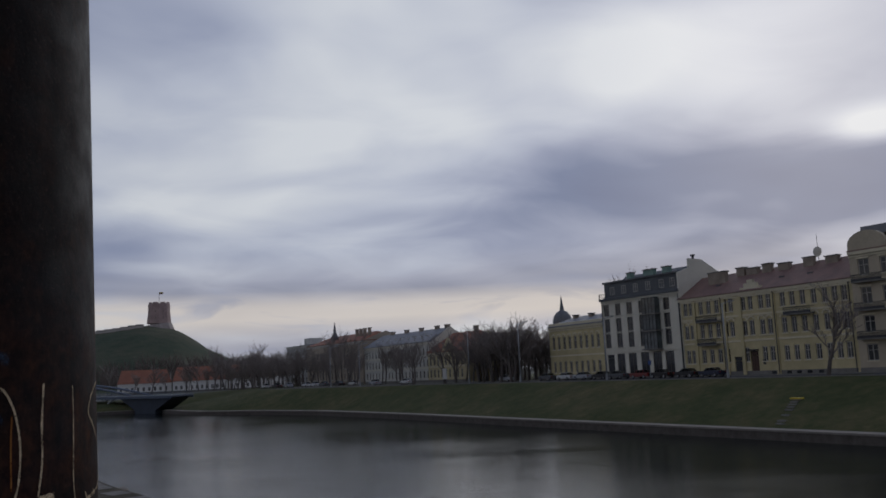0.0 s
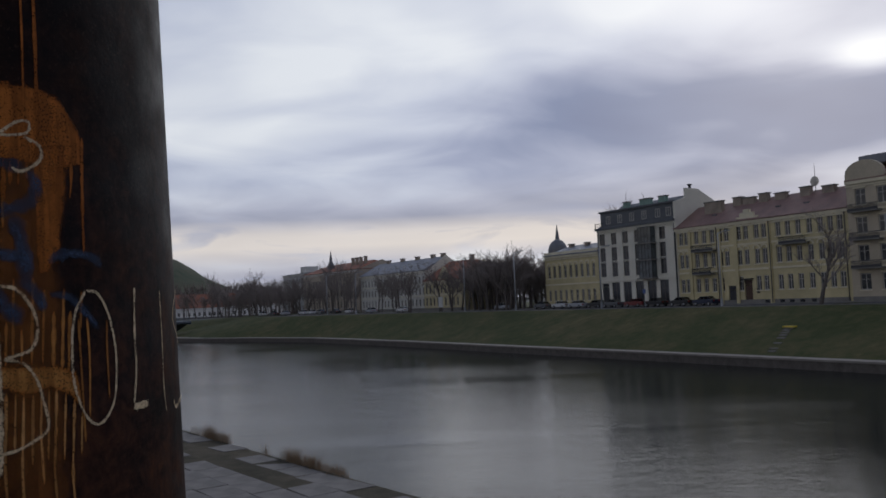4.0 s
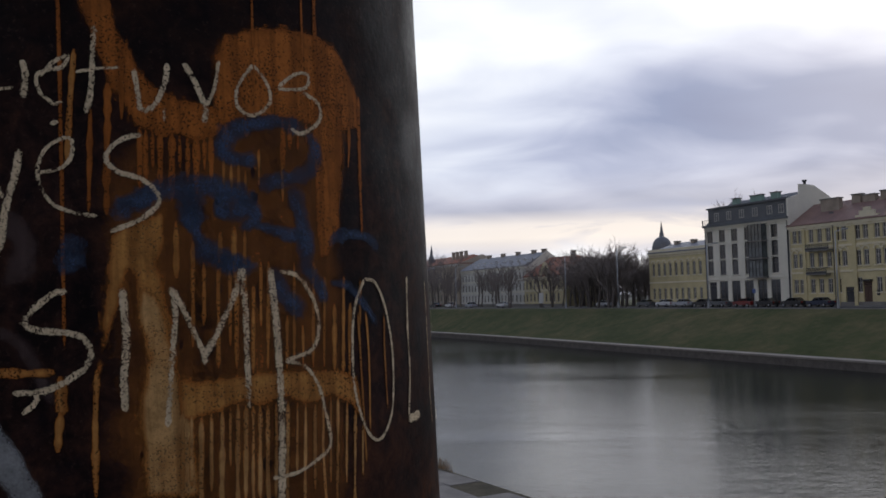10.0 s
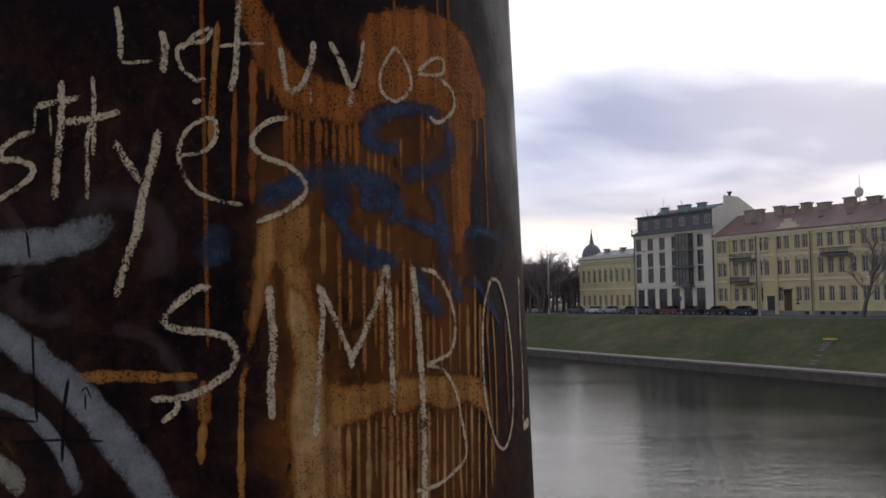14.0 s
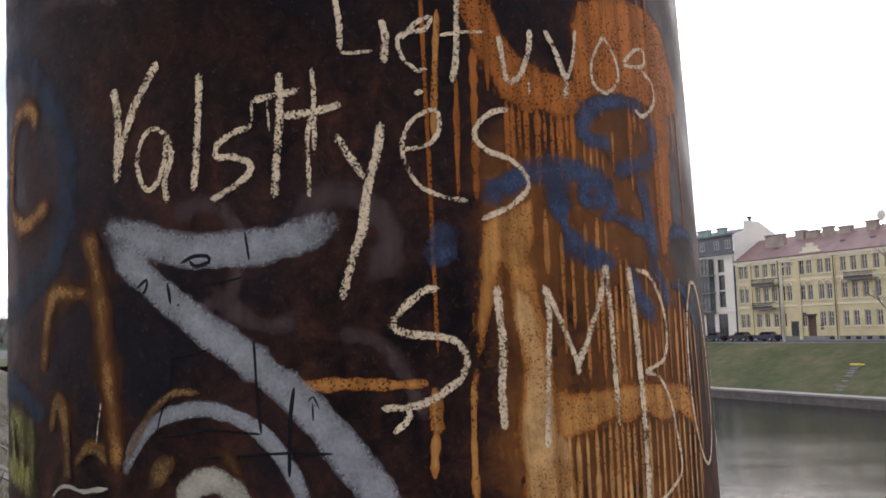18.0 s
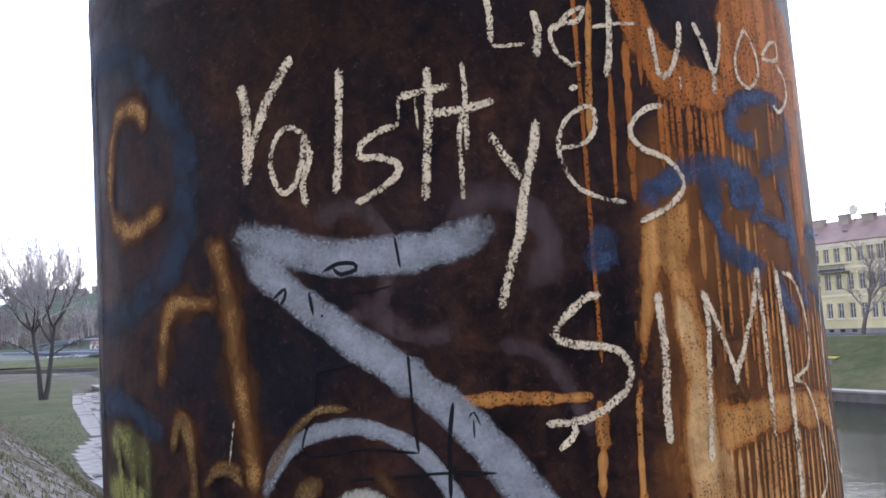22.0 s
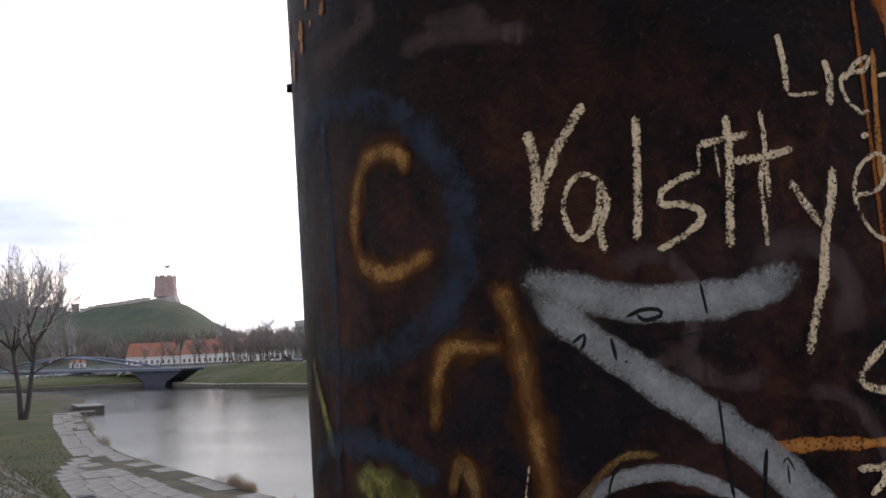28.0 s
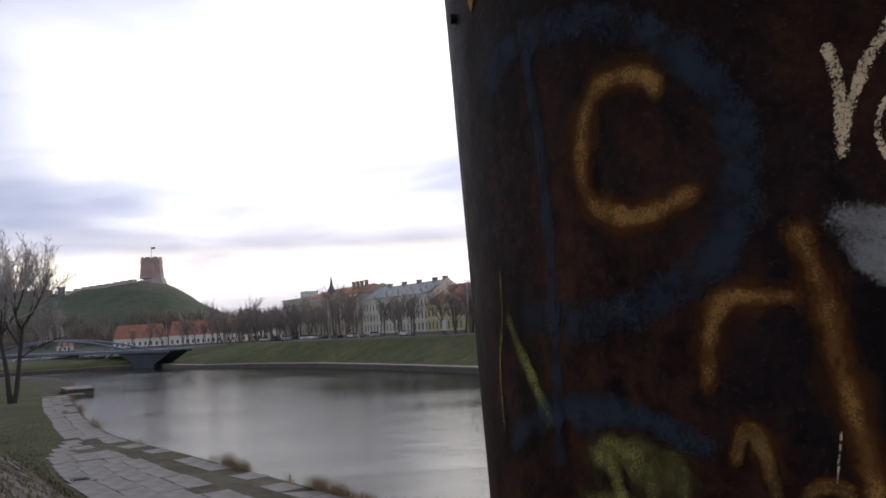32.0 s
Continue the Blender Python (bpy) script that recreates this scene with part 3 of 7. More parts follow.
def patch(name, mat, outline, label, cell=0.45, fade=0.7):
    """A filled patch of paint inside an outline of degrees and heights, thinning at its ragged rim."""
    LIFT[0] += 0.000007
    cm = PIPE_R * 100 * math.pi / 180
    line = [Vector((a * cm, h)) for a, h in outline]
    n = len(line)
    edges = [(line[i], line[(i + 1) % n]) for i in range(n)]

    def inside(p):
        odd, near = False, 9.0
        for a, b in edges:
            if (a.y > p.y) != (b.y > p.y) and p.x < a.x + (p.y - a.y) / (b.y - a.y) * (b.x - a.x):
                odd = not odd
            d = b - a
            near = min(near, (a + d * max(0.0, min(1.0, (p - a).dot(d) / max(d.length_squared, 1e-6))) - p).length)
        return near if odd else -near

    x0, x1 = min(p.x for p in line) - cell, max(p.x for p in line) + cell
    y0, y1 = min(p.y for p in line) - cell, max(p.y for p in line) + cell
    bm = bmesh.new()
    rim = bm.verts.layers.float.new("rim")
    grid = {}
    for i in range(int((x1 - x0) / cell) + 2):
        for j in range(int((y1 - y0) / cell) + 2):
            p = Vector((x0 + i * cell, y0 + j * cell))
            q = inside(p) + 0.25 * noise.noise((p.x * 1.3, p.y * 0.5, LIFT[0] * 1000))
            if q > -cell * 1.5:
                v = bm.verts.new(on_pipe(p.x, p.y, LIFT[0]))
                v[rim] = max(0.0, min(1.0, q / fade))
                grid[i, j] = v
    for (i, j), v in grid.items():
        quad = [grid.get(k) for k in ((i, j), (i + 1, j), (i + 1, j + 1), (i, j + 1))]
        if all(quad):
            bm.faces.new(quad)
    part(name, bm, mat, pipe, label, smooth=True)


def drips(rng, a0, a1, count, top, low, high, w0, w1):
    """Runs of paint of unequal length below a patch."""
    out = []
    for i in range(count):
        a = a0 + (a1 - a0) * (i + rng.uniform(0.1, 0.9)) / count
        n = rng.uniform(low, high)
        t = top + rng.uniform(-0.8, 0.8)
        out.append((rng.uniform(w0, w1), (a, t), (a + rng.uniform(-0.3, 0.3), t - n * 0.4), (a + rng.uniform(-0.4, 0.4), t - n)))
    return out


painted("faded_mark", FAINT, (
    (2.2, (-22.9, 13.3), (-20.0, 14.4), (-17.5, 14.1), (-15.4, 12.7), (-14.6, 9.0), (-16.0, 5.2), (-20.0, 4.0)),
    (2.6, (-17.7, 6.2), (-15.1, 3.6), (-11.0, 1.8), (-7.0, 3.0)),
    (3.0, (-48.2, 39.4), (-43.6, 39.9), (-39.0, 39.8), (-34.8, 38.9), (-29.3, 37.6)),
    (2.4, (-44.3, 41.9), (-38.8, 41.3), (-34.6, 40.2)),
    (3.2, (-8.0, 12.0), (-4.0, 14.5), (1.0, 13.0), (3.0, 9.0), (0.0, 5.5)),
    (4.0, (-56.0, 48.3), (-54.0, 45.0), (-62.0, 43.6), (-70.2, 43.6)),
    (2.0, (-3.5, 1.0), (2.0, -1.0), (6.0, -8.0)),
), "faded reddish-grey mark", step=1.0, ragged=0.35)
painted("paint_wash", WASH, (
    (13.0, (19.5, 22.0), (20.0, 0.0), (20.5, -32.0)),
    (13.0, (31.0, 27.0), (31.5, 0.0), (32.0, -32.0)),
    (13.0, (42.5, 34.0), (42.5, 0.0), (43.0, -30.0)),
), "thin rust-orange wash of paint", step=1.5, ragged=0.2)
patch("paint_patch", ORANGE, ((28.6, 29.6), (28.8, 33.0), (29.4, 34.5), (30.2, 36.2), (34.5, 37.4), (41.3, 38.3), (46.9, 38.3), (51.7, 35.8), (54.5, 30.9), (54.7, 26.3), (50.7, 25.4), (44.3, 25.7), (38.8, 26.1), (33.9, 26.0), (30.2, 24.6), (27.6, 23.4)), "orange paint patch with a rounded top")
patch("paint_patch", ORANGE, ((10.1, 39.9), (14.2, 40.1), (15.8, 35.4), (16.8, 33.7), (18.0, 31.3), (20.1, 28.9), (23.8, 27.5), (28.6, 26.9), (29.7, 23.6), (26.0, 22.3), (22.9, 23.1), (20.5, 22.1), (18.8, 23.6), (17.3, 24.2), (16.3, 26.1), (14.3, 29.2), (12.7, 32.4), (11.6, 35.4)), "orange paint patch with runs below")
patch("paint_run", ORANGE, ((44.6, 28.6), (51.1, 29.6), (50.0, 18.1), (48.9, 12.1), (46.4, 8.3), (44.6, 7.6), (44.1, 11.9), (44.1, 19.1)), "broad orange paint run")
patch("paint_run", TAN, ((13.6, 11.2), (17.2, 12.6), (20.9, 13.9), (21.1, 10.2), (19.9, 7.6), (20.6, 3.8), (21.8, -0.0), (22.3, -5.1), (23.6, -10.2), (24.3, -15.3), (24.7, -20.4), (17.0, -19.5), (17.0, -13.4), (16.8, -8.5), (17.9, -3.6), (16.9, 1.4), (16.6, 5.8), (15.9, 6.8), (14.6, 2.8), (13.4, -0.3), (12.1, -5.1), (11.4, -5.0), (12.3, 0.4), (13.1, 5.3)), "forked tan paint run")
patch("paint_run", PALE, ((17.3, 5.2), (19.8, 3.8), (21.1, 0.0), (22.0, -5.1), (23.5, -10.2), (24.1, -15.3), (24.5, -20.4), (17.2, -19.5), (17.2, -13.4), (17.1, -8.5), (18.0, -3.6), (16.9, 1.4)), "speckled pale tan paint run")
patch("paint_run", TAN, ((21.7, -6.0), (25.4, -6.5), (28.6, -6.3), (36.6, -6.2), (46.6, -6.6), (51.4, -7.9), (52.4, -11.6), (52.4, -14.6), (49.6, -11.7), (45.7, -10.3), (41.5, -11.1), (37.4, -9.8), (33.5, -10.8), (30.9, -9.7), (26.7, -10.8), (23.6, -11.2), (21.9, -10.8)), "tan paint band")
painted("paint_drip", ORANGE, (
    (0.74, (11.7, 26.0), (11.4, 19.7), (11.1, 13.7)),
    (1.01, (14.0, 29.2), (13.7, 21.6), (13.4, 13.4)),
    (0.81, (15.9, 33.2), (15.8, 28.6), (15.7, 24.8)),
    (0.81, (55.0, 31.0), (54.5, 21.6), (54.2, 11.2)),
    (0.61, (52.3, 27.5), (52.1, 23.6), (51.6, 20.5)),
    (0.68, (48.8, 27.7), (48.6, 24.0), (48.4, 21.0)),
    (0.94, (18.0, 23.9), (17.9, 20.2), (17.7, 16.5)),
    (0.81, (18.8, 23.6), (18.7, 20.5), (18.6, 17.3)),
    (0.68, (19.7, 23.7), (19.6, 21.1), (19.6, 18.5)),
    (1.01, (20.7, 23.7), (20.6, 20.1), (20.5, 16.6)),
    (1.08, (22.3, 23.4), (22.1, 19.2), (22.0, 15.0)),
    (0.54, (23.3, 23.2), (23.3, 21.0), (23.2, 18.9)),
    (0.68, (24.4, 22.9), (24.3, 20.1), (24.2, 17.3)),
    (0.94, (25.6, 23.0), (25.5, 19.4), (25.3, 15.9)),
    (0.61, (26.7, 23.0), (26.7, 20.9), (26.6, 18.8)),
    (0.81, (27.7, 23.8), (27.6, 20.6), (27.5, 17.4)),
    (1.08, (29.9, 24.9), (29.8, 22.9), (29.8, 20.9)),
    (0.94, (33.0, 25.7), (32.9, 24.4), (32.9, 23.1)),
    (0.94, (39.0, 26.1), (38.8, 22.6), (38.6, 19.0)),
    (0.81, (40.2, 25.9), (40.1, 23.9), (40.0, 22.0)),
    (0.68, (41.6, 26.1), (41.5, 23.9), (41.4, 21.7)),
    (0.68, (43.2, 25.9), (43.1, 24.4), (43.1, 23.0)),
), "orange paint run", step=1.0, ragged=0.35, taper=0.25)
painted("paint_drip", TAN, (
    (0.56, (29.4, 20.5), (29.3, 18.0), (29.2, 15.5)),
    (0.49, (30.5, 19.9), (30.4, 18.1), (30.4, 16.2)),
    (0.56, (31.6, 20.3), (31.5, 17.9), (31.4, 15.6)),
    (0.49, (32.6, 19.0), (32.5, 17.6), (32.5, 16.3)),
    (0.49, (38.6, 20.5), (38.5, 17.8), (38.4, 15.2)),
    (0.56, (34.8, 21.9), (34.7, 19.5), (34.6, 17.1)),
    (0.70, (28.5, 11.5), (28.4, 8.5), (28.3, 5.6)),
    (0.70, (30.6, 11.9), (30.4, 8.7), (30.3, 5.5)),
    (0.70, (32.1, 11.5), (31.9, 6.9), (31.7, 2.2)),
    (0.98, (22.4, 12.7), (22.3, 9.2), (22.2, 5.7)),
    (0.84, (24.6, 10.2), (24.5, 7.6), (24.4, 5.0)),
    (0.63, (24.5, 7.6), (24.3, 2.4), (24.1, -2.7)),
    (0.56, (26.0, 7.6), (25.9, 3.7), (25.7, -0.2)),
    (0.70, (28.0, 6.9), (27.8, 0.7), (27.5, -5.4)),
    (0.56, (29.7, 6.9), (29.5, 1.9), (29.3, -3.0)),
    (0.70, (30.8, 7.5), (30.4, 0.9), (30.1, -5.6)),
    (0.70, (31.9, 4.8), (31.7, 0.2), (31.5, -4.4)),
    (0.63, (33.1, 4.8), (32.8, -0.8), (32.5, -6.5)),
    (0.56, (34.4, 7.5), (34.2, 3.5), (34.0, -0.6)),
    (0.70, (35.6, 7.5), (35.2, 0.7), (34.8, -6.0)),
    (0.49, (38.3, 0.6), (38.1, -2.8), (37.9, -6.2)),
    (0.56, (39.9, 7.5), (39.5, 0.9), (39.1, -5.6)),
    (0.49, (40.9, -0.8), (40.8, -3.6), (40.6, -6.4)),
    (0.70, (43.4, 7.6), (42.9, 0.5), (42.4, -6.5)),
    (0.63, (45.4, 5.4), (44.9, -0.6), (44.5, -6.6)),
    (0.84, (47.1, 1.8), (46.8, -2.9), (46.4, -7.5)),
    (0.70, (49.4, 5.5), (48.8, -1.1), (48.3, -7.6)),
    (0.84, (50.5, 1.8), (50.0, -3.4), (49.6, -8.5)),
    (0.63, (53.2, 5.5), (52.9, 2.1), (52.6, -1.3)),
), "tan paint run", step=1.0, ragged=0.35, taper=0.2)
painted("paint_drip", PALE, (
    (0.68, (22.4, -10.1), (22.2, -15.1), (22.0, -20.1), (22.2, -24.5)),
    (0.68, (23.6, -10.6), (23.4, -14.8), (23.3, -19.0)),
    (0.74, (24.9, -11.0), (24.7, -15.7), (24.5, -20.4), (24.7, -24.0)),
    (0.68, (26.3, -10.5), (26.1, -15.2), (25.9, -19.9)),
    (0.81, (27.8, -10.3), (27.6, -15.6), (27.3, -20.8), (27.5, -26.2)),
    (0.54, (29.0, -10.2), (28.8, -13.7), (28.7, -17.1)),
    (0.68, (30.1, -9.8), (29.8, -15.2), (29.6, -20.4), (29.8, -24.3)),
    (0.81, (31.3, -9.8), (31.0, -15.5), (30.7, -21.3)),
    (0.54, (32.3, -10.1), (32.1, -15.1), (31.8, -20.1), (32.0, -23.5)),
    (0.68, (33.4, -10.3), (33.1, -16.0), (32.8, -21.6)),
    (0.68, (34.6, -10.3), (34.3, -15.0), (34.1, -19.8), (34.3, -25.2)),
    (0.54, (35.9, -10.0), (35.6, -16.0), (35.2, -22.0)),
    (0.68, (37.8, -10.2), (37.5, -15.6), (37.1, -20.9), (37.3, -29.4)),
    (0.54, (39.4, -10.4), (39.1, -15.1), (38.8, -19.8)),
    (0.61, (40.8, -10.6), (40.4, -16.7), (40.0, -22.7), (40.2, -30.5)),
    (0.68, (42.5, -10.7), (42.1, -16.5), (41.8, -22.3)),
    (0.54, (44.1, -10.5), (43.8, -14.1), (43.6, -17.7), (43.8, -25.3)),
    (0.54, (45.5, -10.4), (45.1, -16.3), (44.7, -22.0)),
    (0.68, (46.9, -10.5), (46.4, -17.2), (45.9, -23.7), (46.1, -28.0)),
    (0.54, (48.8, -11.3), (48.3, -16.6), (47.9, -21.9)),
    (0.61, (50.5, -12.5), (50.0, -18.5), (49.5, -24.3), (49.7, -30.5)),
    (0.54, (52.2, -14.2), (51.8, -18.0), (51.5, -21.7)),
), "pale tan paint run", step=1.0, ragged=0.35, taper=0.2)
painted("paint_run", TAN, (
    (1.35, (-8.8, -4.0), (-2.9, -4.0), (3.2, -4.4), (6.4, -4.4)),
    (1.65, (7.1, -4.9), (7.1, -8.0), (7.1, -9.5)),
    (1.05, (7.0, -9.0), (6.6, -11.5), (6.4, -13.5)),
    (0.83, (11.6, -4.4), (11.2, -11.7), (11.1, -18.9)),
    (0.75, (9.8, 33.2), (9.1, 26.5), (8.5, 19.8)),
), "tan paint run", step=0.8, ragged=0.3)
rng = random.Random(5)
painted("paint_drip", TAN, drips(rng, 50, 61, 3, 0.0, 10, 24, 0.3, 0.6), "tan paint run", step=1.0, ragged=0.14, taper=0.2)
for a, top, low, w in ((7.6, 70, -2, 0.55), (34.5, 70, 34, 0.5), (43.0, 66, 34, 0.45), (45.5, 75, 30, 0.7), (20.5, 60, 42, 0.5), (27.0, 58, 40, 0.45)):
    painted("paint_drip", ORANGE, ((w, (a, top), (a + 0.3, (top + low) / 2), (a, low)),), "long orange paint run", step=1.5, ragged=0.14)
painted("spray_stroke", BLUE, (
    (4.5, (-78.5, 33.1), (-70.5, 36.6), (-60.4, 36.7), (-51.8, 34.4), (-45.2, 29.8), (-41.1, 24.2), (-40.3, 18.1), (-43.3, 11.9), (-49.5, 8.2), (-59.8, 6.2), (-73.2, 7.3)),
    (2.1, (-67.0, 35.8), (-65.9, 23.5), (-66.3, 7.1), (-68.2, -8.9)),
    (2.7, (-65.2, -4.5), (-55.7, -3.3), (-48.7, -6.1)),
), "dull dark blue sprayed scribble", step=0.9, ragged=0.3)
painted("spray_stroke", NAVY, (
    (3.32, (13.9, 13.4), (17.3, 14.9), (21.0, 16.5), (24.9, 16.9), (28.5, 16.7), (32.4, 15.5), (34.2, 14.9)),
    (2.98, (24.7, 16.7), (24.7, 12.8), (25.5, 10.2), (27.7, 8.2), (32.8, 7.4)),
    (2.27, (30.2, 16.2), (28.4, 13.8), (31.4, 13.7), (33.5, 15.5)),
    (2.27, (33.1, 12.4), (36.8, 11.4), (42.2, 10.3)),
    (3.50, (40.1, 17.4), (41.2, 14.3), (42.0, 10.4), (41.9, 5.4)),
    (2.62, (43.1, 24.8), (37.7, 25.5), (32.0, 24.4), (29.2, 22.2), (30.2, 20.6), (34.5, 20.2)),
    (2.62, (43.3, 24.7), (44.8, 22.1), (42.6, 19.0), (37.2, 17.8), (34.5, 16.9)),
    (2.80, (27.7, 8.1), (29.7, 6.9), (33.9, 6.8)),
    (3.32, (36.7, 6.8), (37.5, 3.4), (41.5, 0.5)),
    (2.27, (41.7, 6.9), (44.4, 4.0), (45.1, 1.9)),
    (2.10, (46.5, 9.7), (49.6, 11.2), (56.1, 10.7), (58.2, 9.0)),
    (1.75, (46.3, 4.7), (50.4, 4.0), (53.6, 1.7), (56.8, -1.4)),
    (2.45, (23.3, 16.6), (24.0, 13.7), (24.6, 11.5)),
    (2.10, (33.2, 15.0), (33.7, 12.8), (31.3, 11.5)),
    (4.55, (7.1, 8.1), (9.2, 9.6), (11.0, 10.1)),
    (3.50, (6.8, 9.1), (9.0, 8.0), (10.5, 9.0)),
    (2.27, (14.8, 14.9), (17.2, 15.2), (19.7, 15.8)),
), "dull dark blue sprayed scribble", step=0.7, ragged=0.35)
OCHRE_LINES = (
    (2.52, (-46.5, -1.4), (-45.7, 3.1), (-44.0, 6.8), (-39.2, 6.9), (-35.8, 6.5)),
    (2.80, (-36.7, 13.6), (-35.2, 10.4), (-34.0, 5.3), (-33.2, -1.2), (-32.3, -6.6), (-31.5, -11.9)),
    (1.82, (-44.8, -7.7), (-43.0, -4.2), (-41.3, -6.6), (-41.3, -9.5)),
    (1.40, (-38.7, -9.9), (-35.8, -9.0), (-33.2, -9.6)),
    (2.70, (-48.4, 25.8), (-48.6, 27.8), (-51.4, 29.3), (-55.1, 29.1), (-57.6, 27.0), (-58.9, 23.6), (-59.0, 19.7), (-57.1, 17.0), (-52.8, 15.6), (-47.8, 16.2), (-44.3, 17.3)),
)
painted("spray_mist", HALO, [(line[0] * 1.8, *line[1:]) for line in OCHRE_LINES], "faint rust-orange overspray", step=0.9, ragged=0.25, fade=0.8)
painted("spray_stroke", OCHRE, OCHRE_LINES, "ochre sprayed letter", step=0.7, ragged=0.25)
painted("spray_stroke", LIME, (
    (5.6, (-63.6, -8.2), (-58.5, -6.8), (-53.4, -8.0), (-48.0, -9.6)),
    (5.0, (-66.0, -12.5), (-58.0, -12.5), (-48.0, -14)),
    (2.6, (-77.8, 8.0), (-73.6, 2.2), (-68.4, -5.0)),
    (1.0, (-78.3, 13.1), (-79.1, 7.0), (-81.4, 1.7), (-82.0, -6.0)),
), "yellow-green sprayed patch", step=1.0, ragged=0.3)
painted("spray_stroke", BLUE, (
    (3.4, (-80.0, -7.5), (-76.0, -5.4), (-71.4, -4.1), (-67.1, -2.6), (-58.2, -2.5), (-52.0, -4.2), (-46.3, -6.8)),
), "dull dark blue sprayed scribble", step=1.0, ragged=0.3)
painted("spray_stroke", SILVER, (
    (4.1, (-33.4, 13.4), (-28.1, 11.9), (-24.0, 10.5), (-19.4, 9.8), (-14.4, 9.6), (-10.1, 9.9), (-6.7, 10.6), (-4.5, 11.5), (-3.1, 12.5)),
    (3.8, (-33.0, 12.9), (-29.0, 9.3), (-24.9, 6.2), (-20.5, 3.2), (-15.7, 0.3), (-12.2, -2.2), (-8.8, -4.5), (-6.1, -7.2), (-3.4, -10.3), (-1.0, -13.2), (1.0, -16.0), (2.9, -19.2), (4.4, -22.5)),
    (2.2, (-32.2, 14.0), (-30.7, 12.5), (-28.9, 10.9)),
    (2.6, (-8.2, 10.7), (-5.4, 11.8), (-4.4, 12.5)),
), "silver-grey sprayed stroke", step=0.8, ragged=0.1, fade=1.1)
painted("spray_stroke", SILVER, (
    (1.9, (-30.5, -11.9), (-28.7, -8.8), (-25.9, -6.8), (-22.4, -5.9), (-19.2, -5.7), (-15.6, -6.6), (-12.7, -8.2), (-10.5, -10.4), (-9.0, -12.6), (-7.6, -16.2)),
), "silver-grey sprayed stroke", step=0.8, ragged=0.1, fade=1.1)
painted("marker_line", BLACK, (
    (0.29, (-23.4, -0.6), (-23.9, -3.7), (-25.2, -7.9), (-18.8, -7.7), (-12.6, -8.3)),
    (0.32, (-12.6, -8.3), (-12.9, -5.2), (-13.1, 0.7)),
    (0.23, (-23.4, -0.6), (-20.7, -0.2), (-18.8, -0.0)),
    (0.43, (-9.6, -12.4), (-9.3, -7.4), (-8.7, -4.0)),
    (0.32, (-20.2, -10.4), (-15.3, -10.3), (-9.9, -10.2), (-4.6, -10.5)),
    (0.32, (-13.7, 11.3), (-13.3, 8.4)),
    (0.43, (-21.9, 8.7), (-20.1, 9.3), (-18.4, 9.2), (-18.2, 8.6), (-19.9, 8.3), (-20.7, 8.9)),
    (0.41, (-28.1, 6.6), (-26.6, 7.4), (-26.7, 6.5), (-27.2, 6.0)),
    (0.41, (-23.7, 6.9), (-23.3, 4.7)),
    (0.43, (-22.4, 4.7), (-22.2, 4.5)),
    (0.23, (-7.2, -5.5), (-6.6, -5.0), (-6.0, -6.2)),
    (0.23, (-6.7, -5.6), (-6.7, -7.3)),
    (0.20, (-18.7, 6.4), (-16.1, 6.6), (-14.3, 6.9)),
), "thin black marker line", step=0.5, ragged=0.05)
painted("painted_letter", WHITE, ((1.25, (-31.0, 27.8), (-30.5, 24.2), (-30.9, 17.8)), (0.9, (-27.2, 26.8), (-29.2, 23.2), (-30.6, 19.4)), (1.15, (-24.3, 29.7), (-26.6, 27.0), (-28.5, 24.3), (-29.9, 21.5)),), "hand-brushed white letter V", apart=False)
painted("painted_letter", WHITE, ((0.69, (-23.3, 22.1), (-25.4, 22.8), (-27.2, 21.2), (-27.5, 18.7), (-26.3, 16.6), (-24.6, 17.3), (-23.5, 20.1), (-23.4, 21.9)), (0.80, (-23.3, 22.1), (-22.7, 19.7), (-23.7, 17.3), (-23.4, 14.9)),), "hand-brushed white letter a", apart=False)
painted("painted_letter", WHITE, ((0.92, (-18.7, 27.9), (-19.0, 23.6), (-19.4, 19.4), (-19.9, 15.7)),), "hand-brushed white letter l", apart=False)
painted("painted_letter", WHITE, ((0.80, (-12.7, 21.7), (-14.6, 21.3), (-16.7, 20.2), (-16.8, 19.0), (-14.9, 18.9), (-12.8, 18.0), (-13.3, 16.8), (-15.4, 15.6), (-17.8, 14.7)),), "hand-brushed white letter s", apart=False)
painted("painted_letter", WHITE, ((0.92, (-9.0, 27.0), (-9.1, 22.9), (-9.7, 18.0), (-10.1, 14.4)), (0.80, (-12.4, 24.3), (-10.5, 24.6), (-8.5, 24.8), (-6.6, 25.2)), (0.46, (-12.4, 24.2), (-12.4, 22.7), (-12.7, 21.5)), (0.34, (-10.5, 24.4), (-10.4, 21.0)),), "hand-brushed white letter t", apart=False)
painted("painted_letter", WHITE, ((0.57, (-5.2, 27.3), (-5.1, 23.8), (-6.0, 20.3), (-6.0, 16.8), (-6.1, 14.2)), (0.57, (-5.1, 22.4), (-5.3, 18.5)), (0.92, (-8.8, 22.5), (-5.1, 22.8), (-1.9, 23.4)),), "hand-brushed white letter t", apart=False)
painted("painted_letter", WHITE, ((0.92, (-2.8, 20.4), (-1.5, 18.3), (0.3, 15.8)), (1.03, (2.4, 21.5), (1.9, 18.6), (0.9, 15.8), (0.2, 13.3), (-0.2, 10.8), (-1.0, 9.1), (-2.2, 6.1), (-2.9, 4.1)),), "hand-brushed white letter y", apart=False)
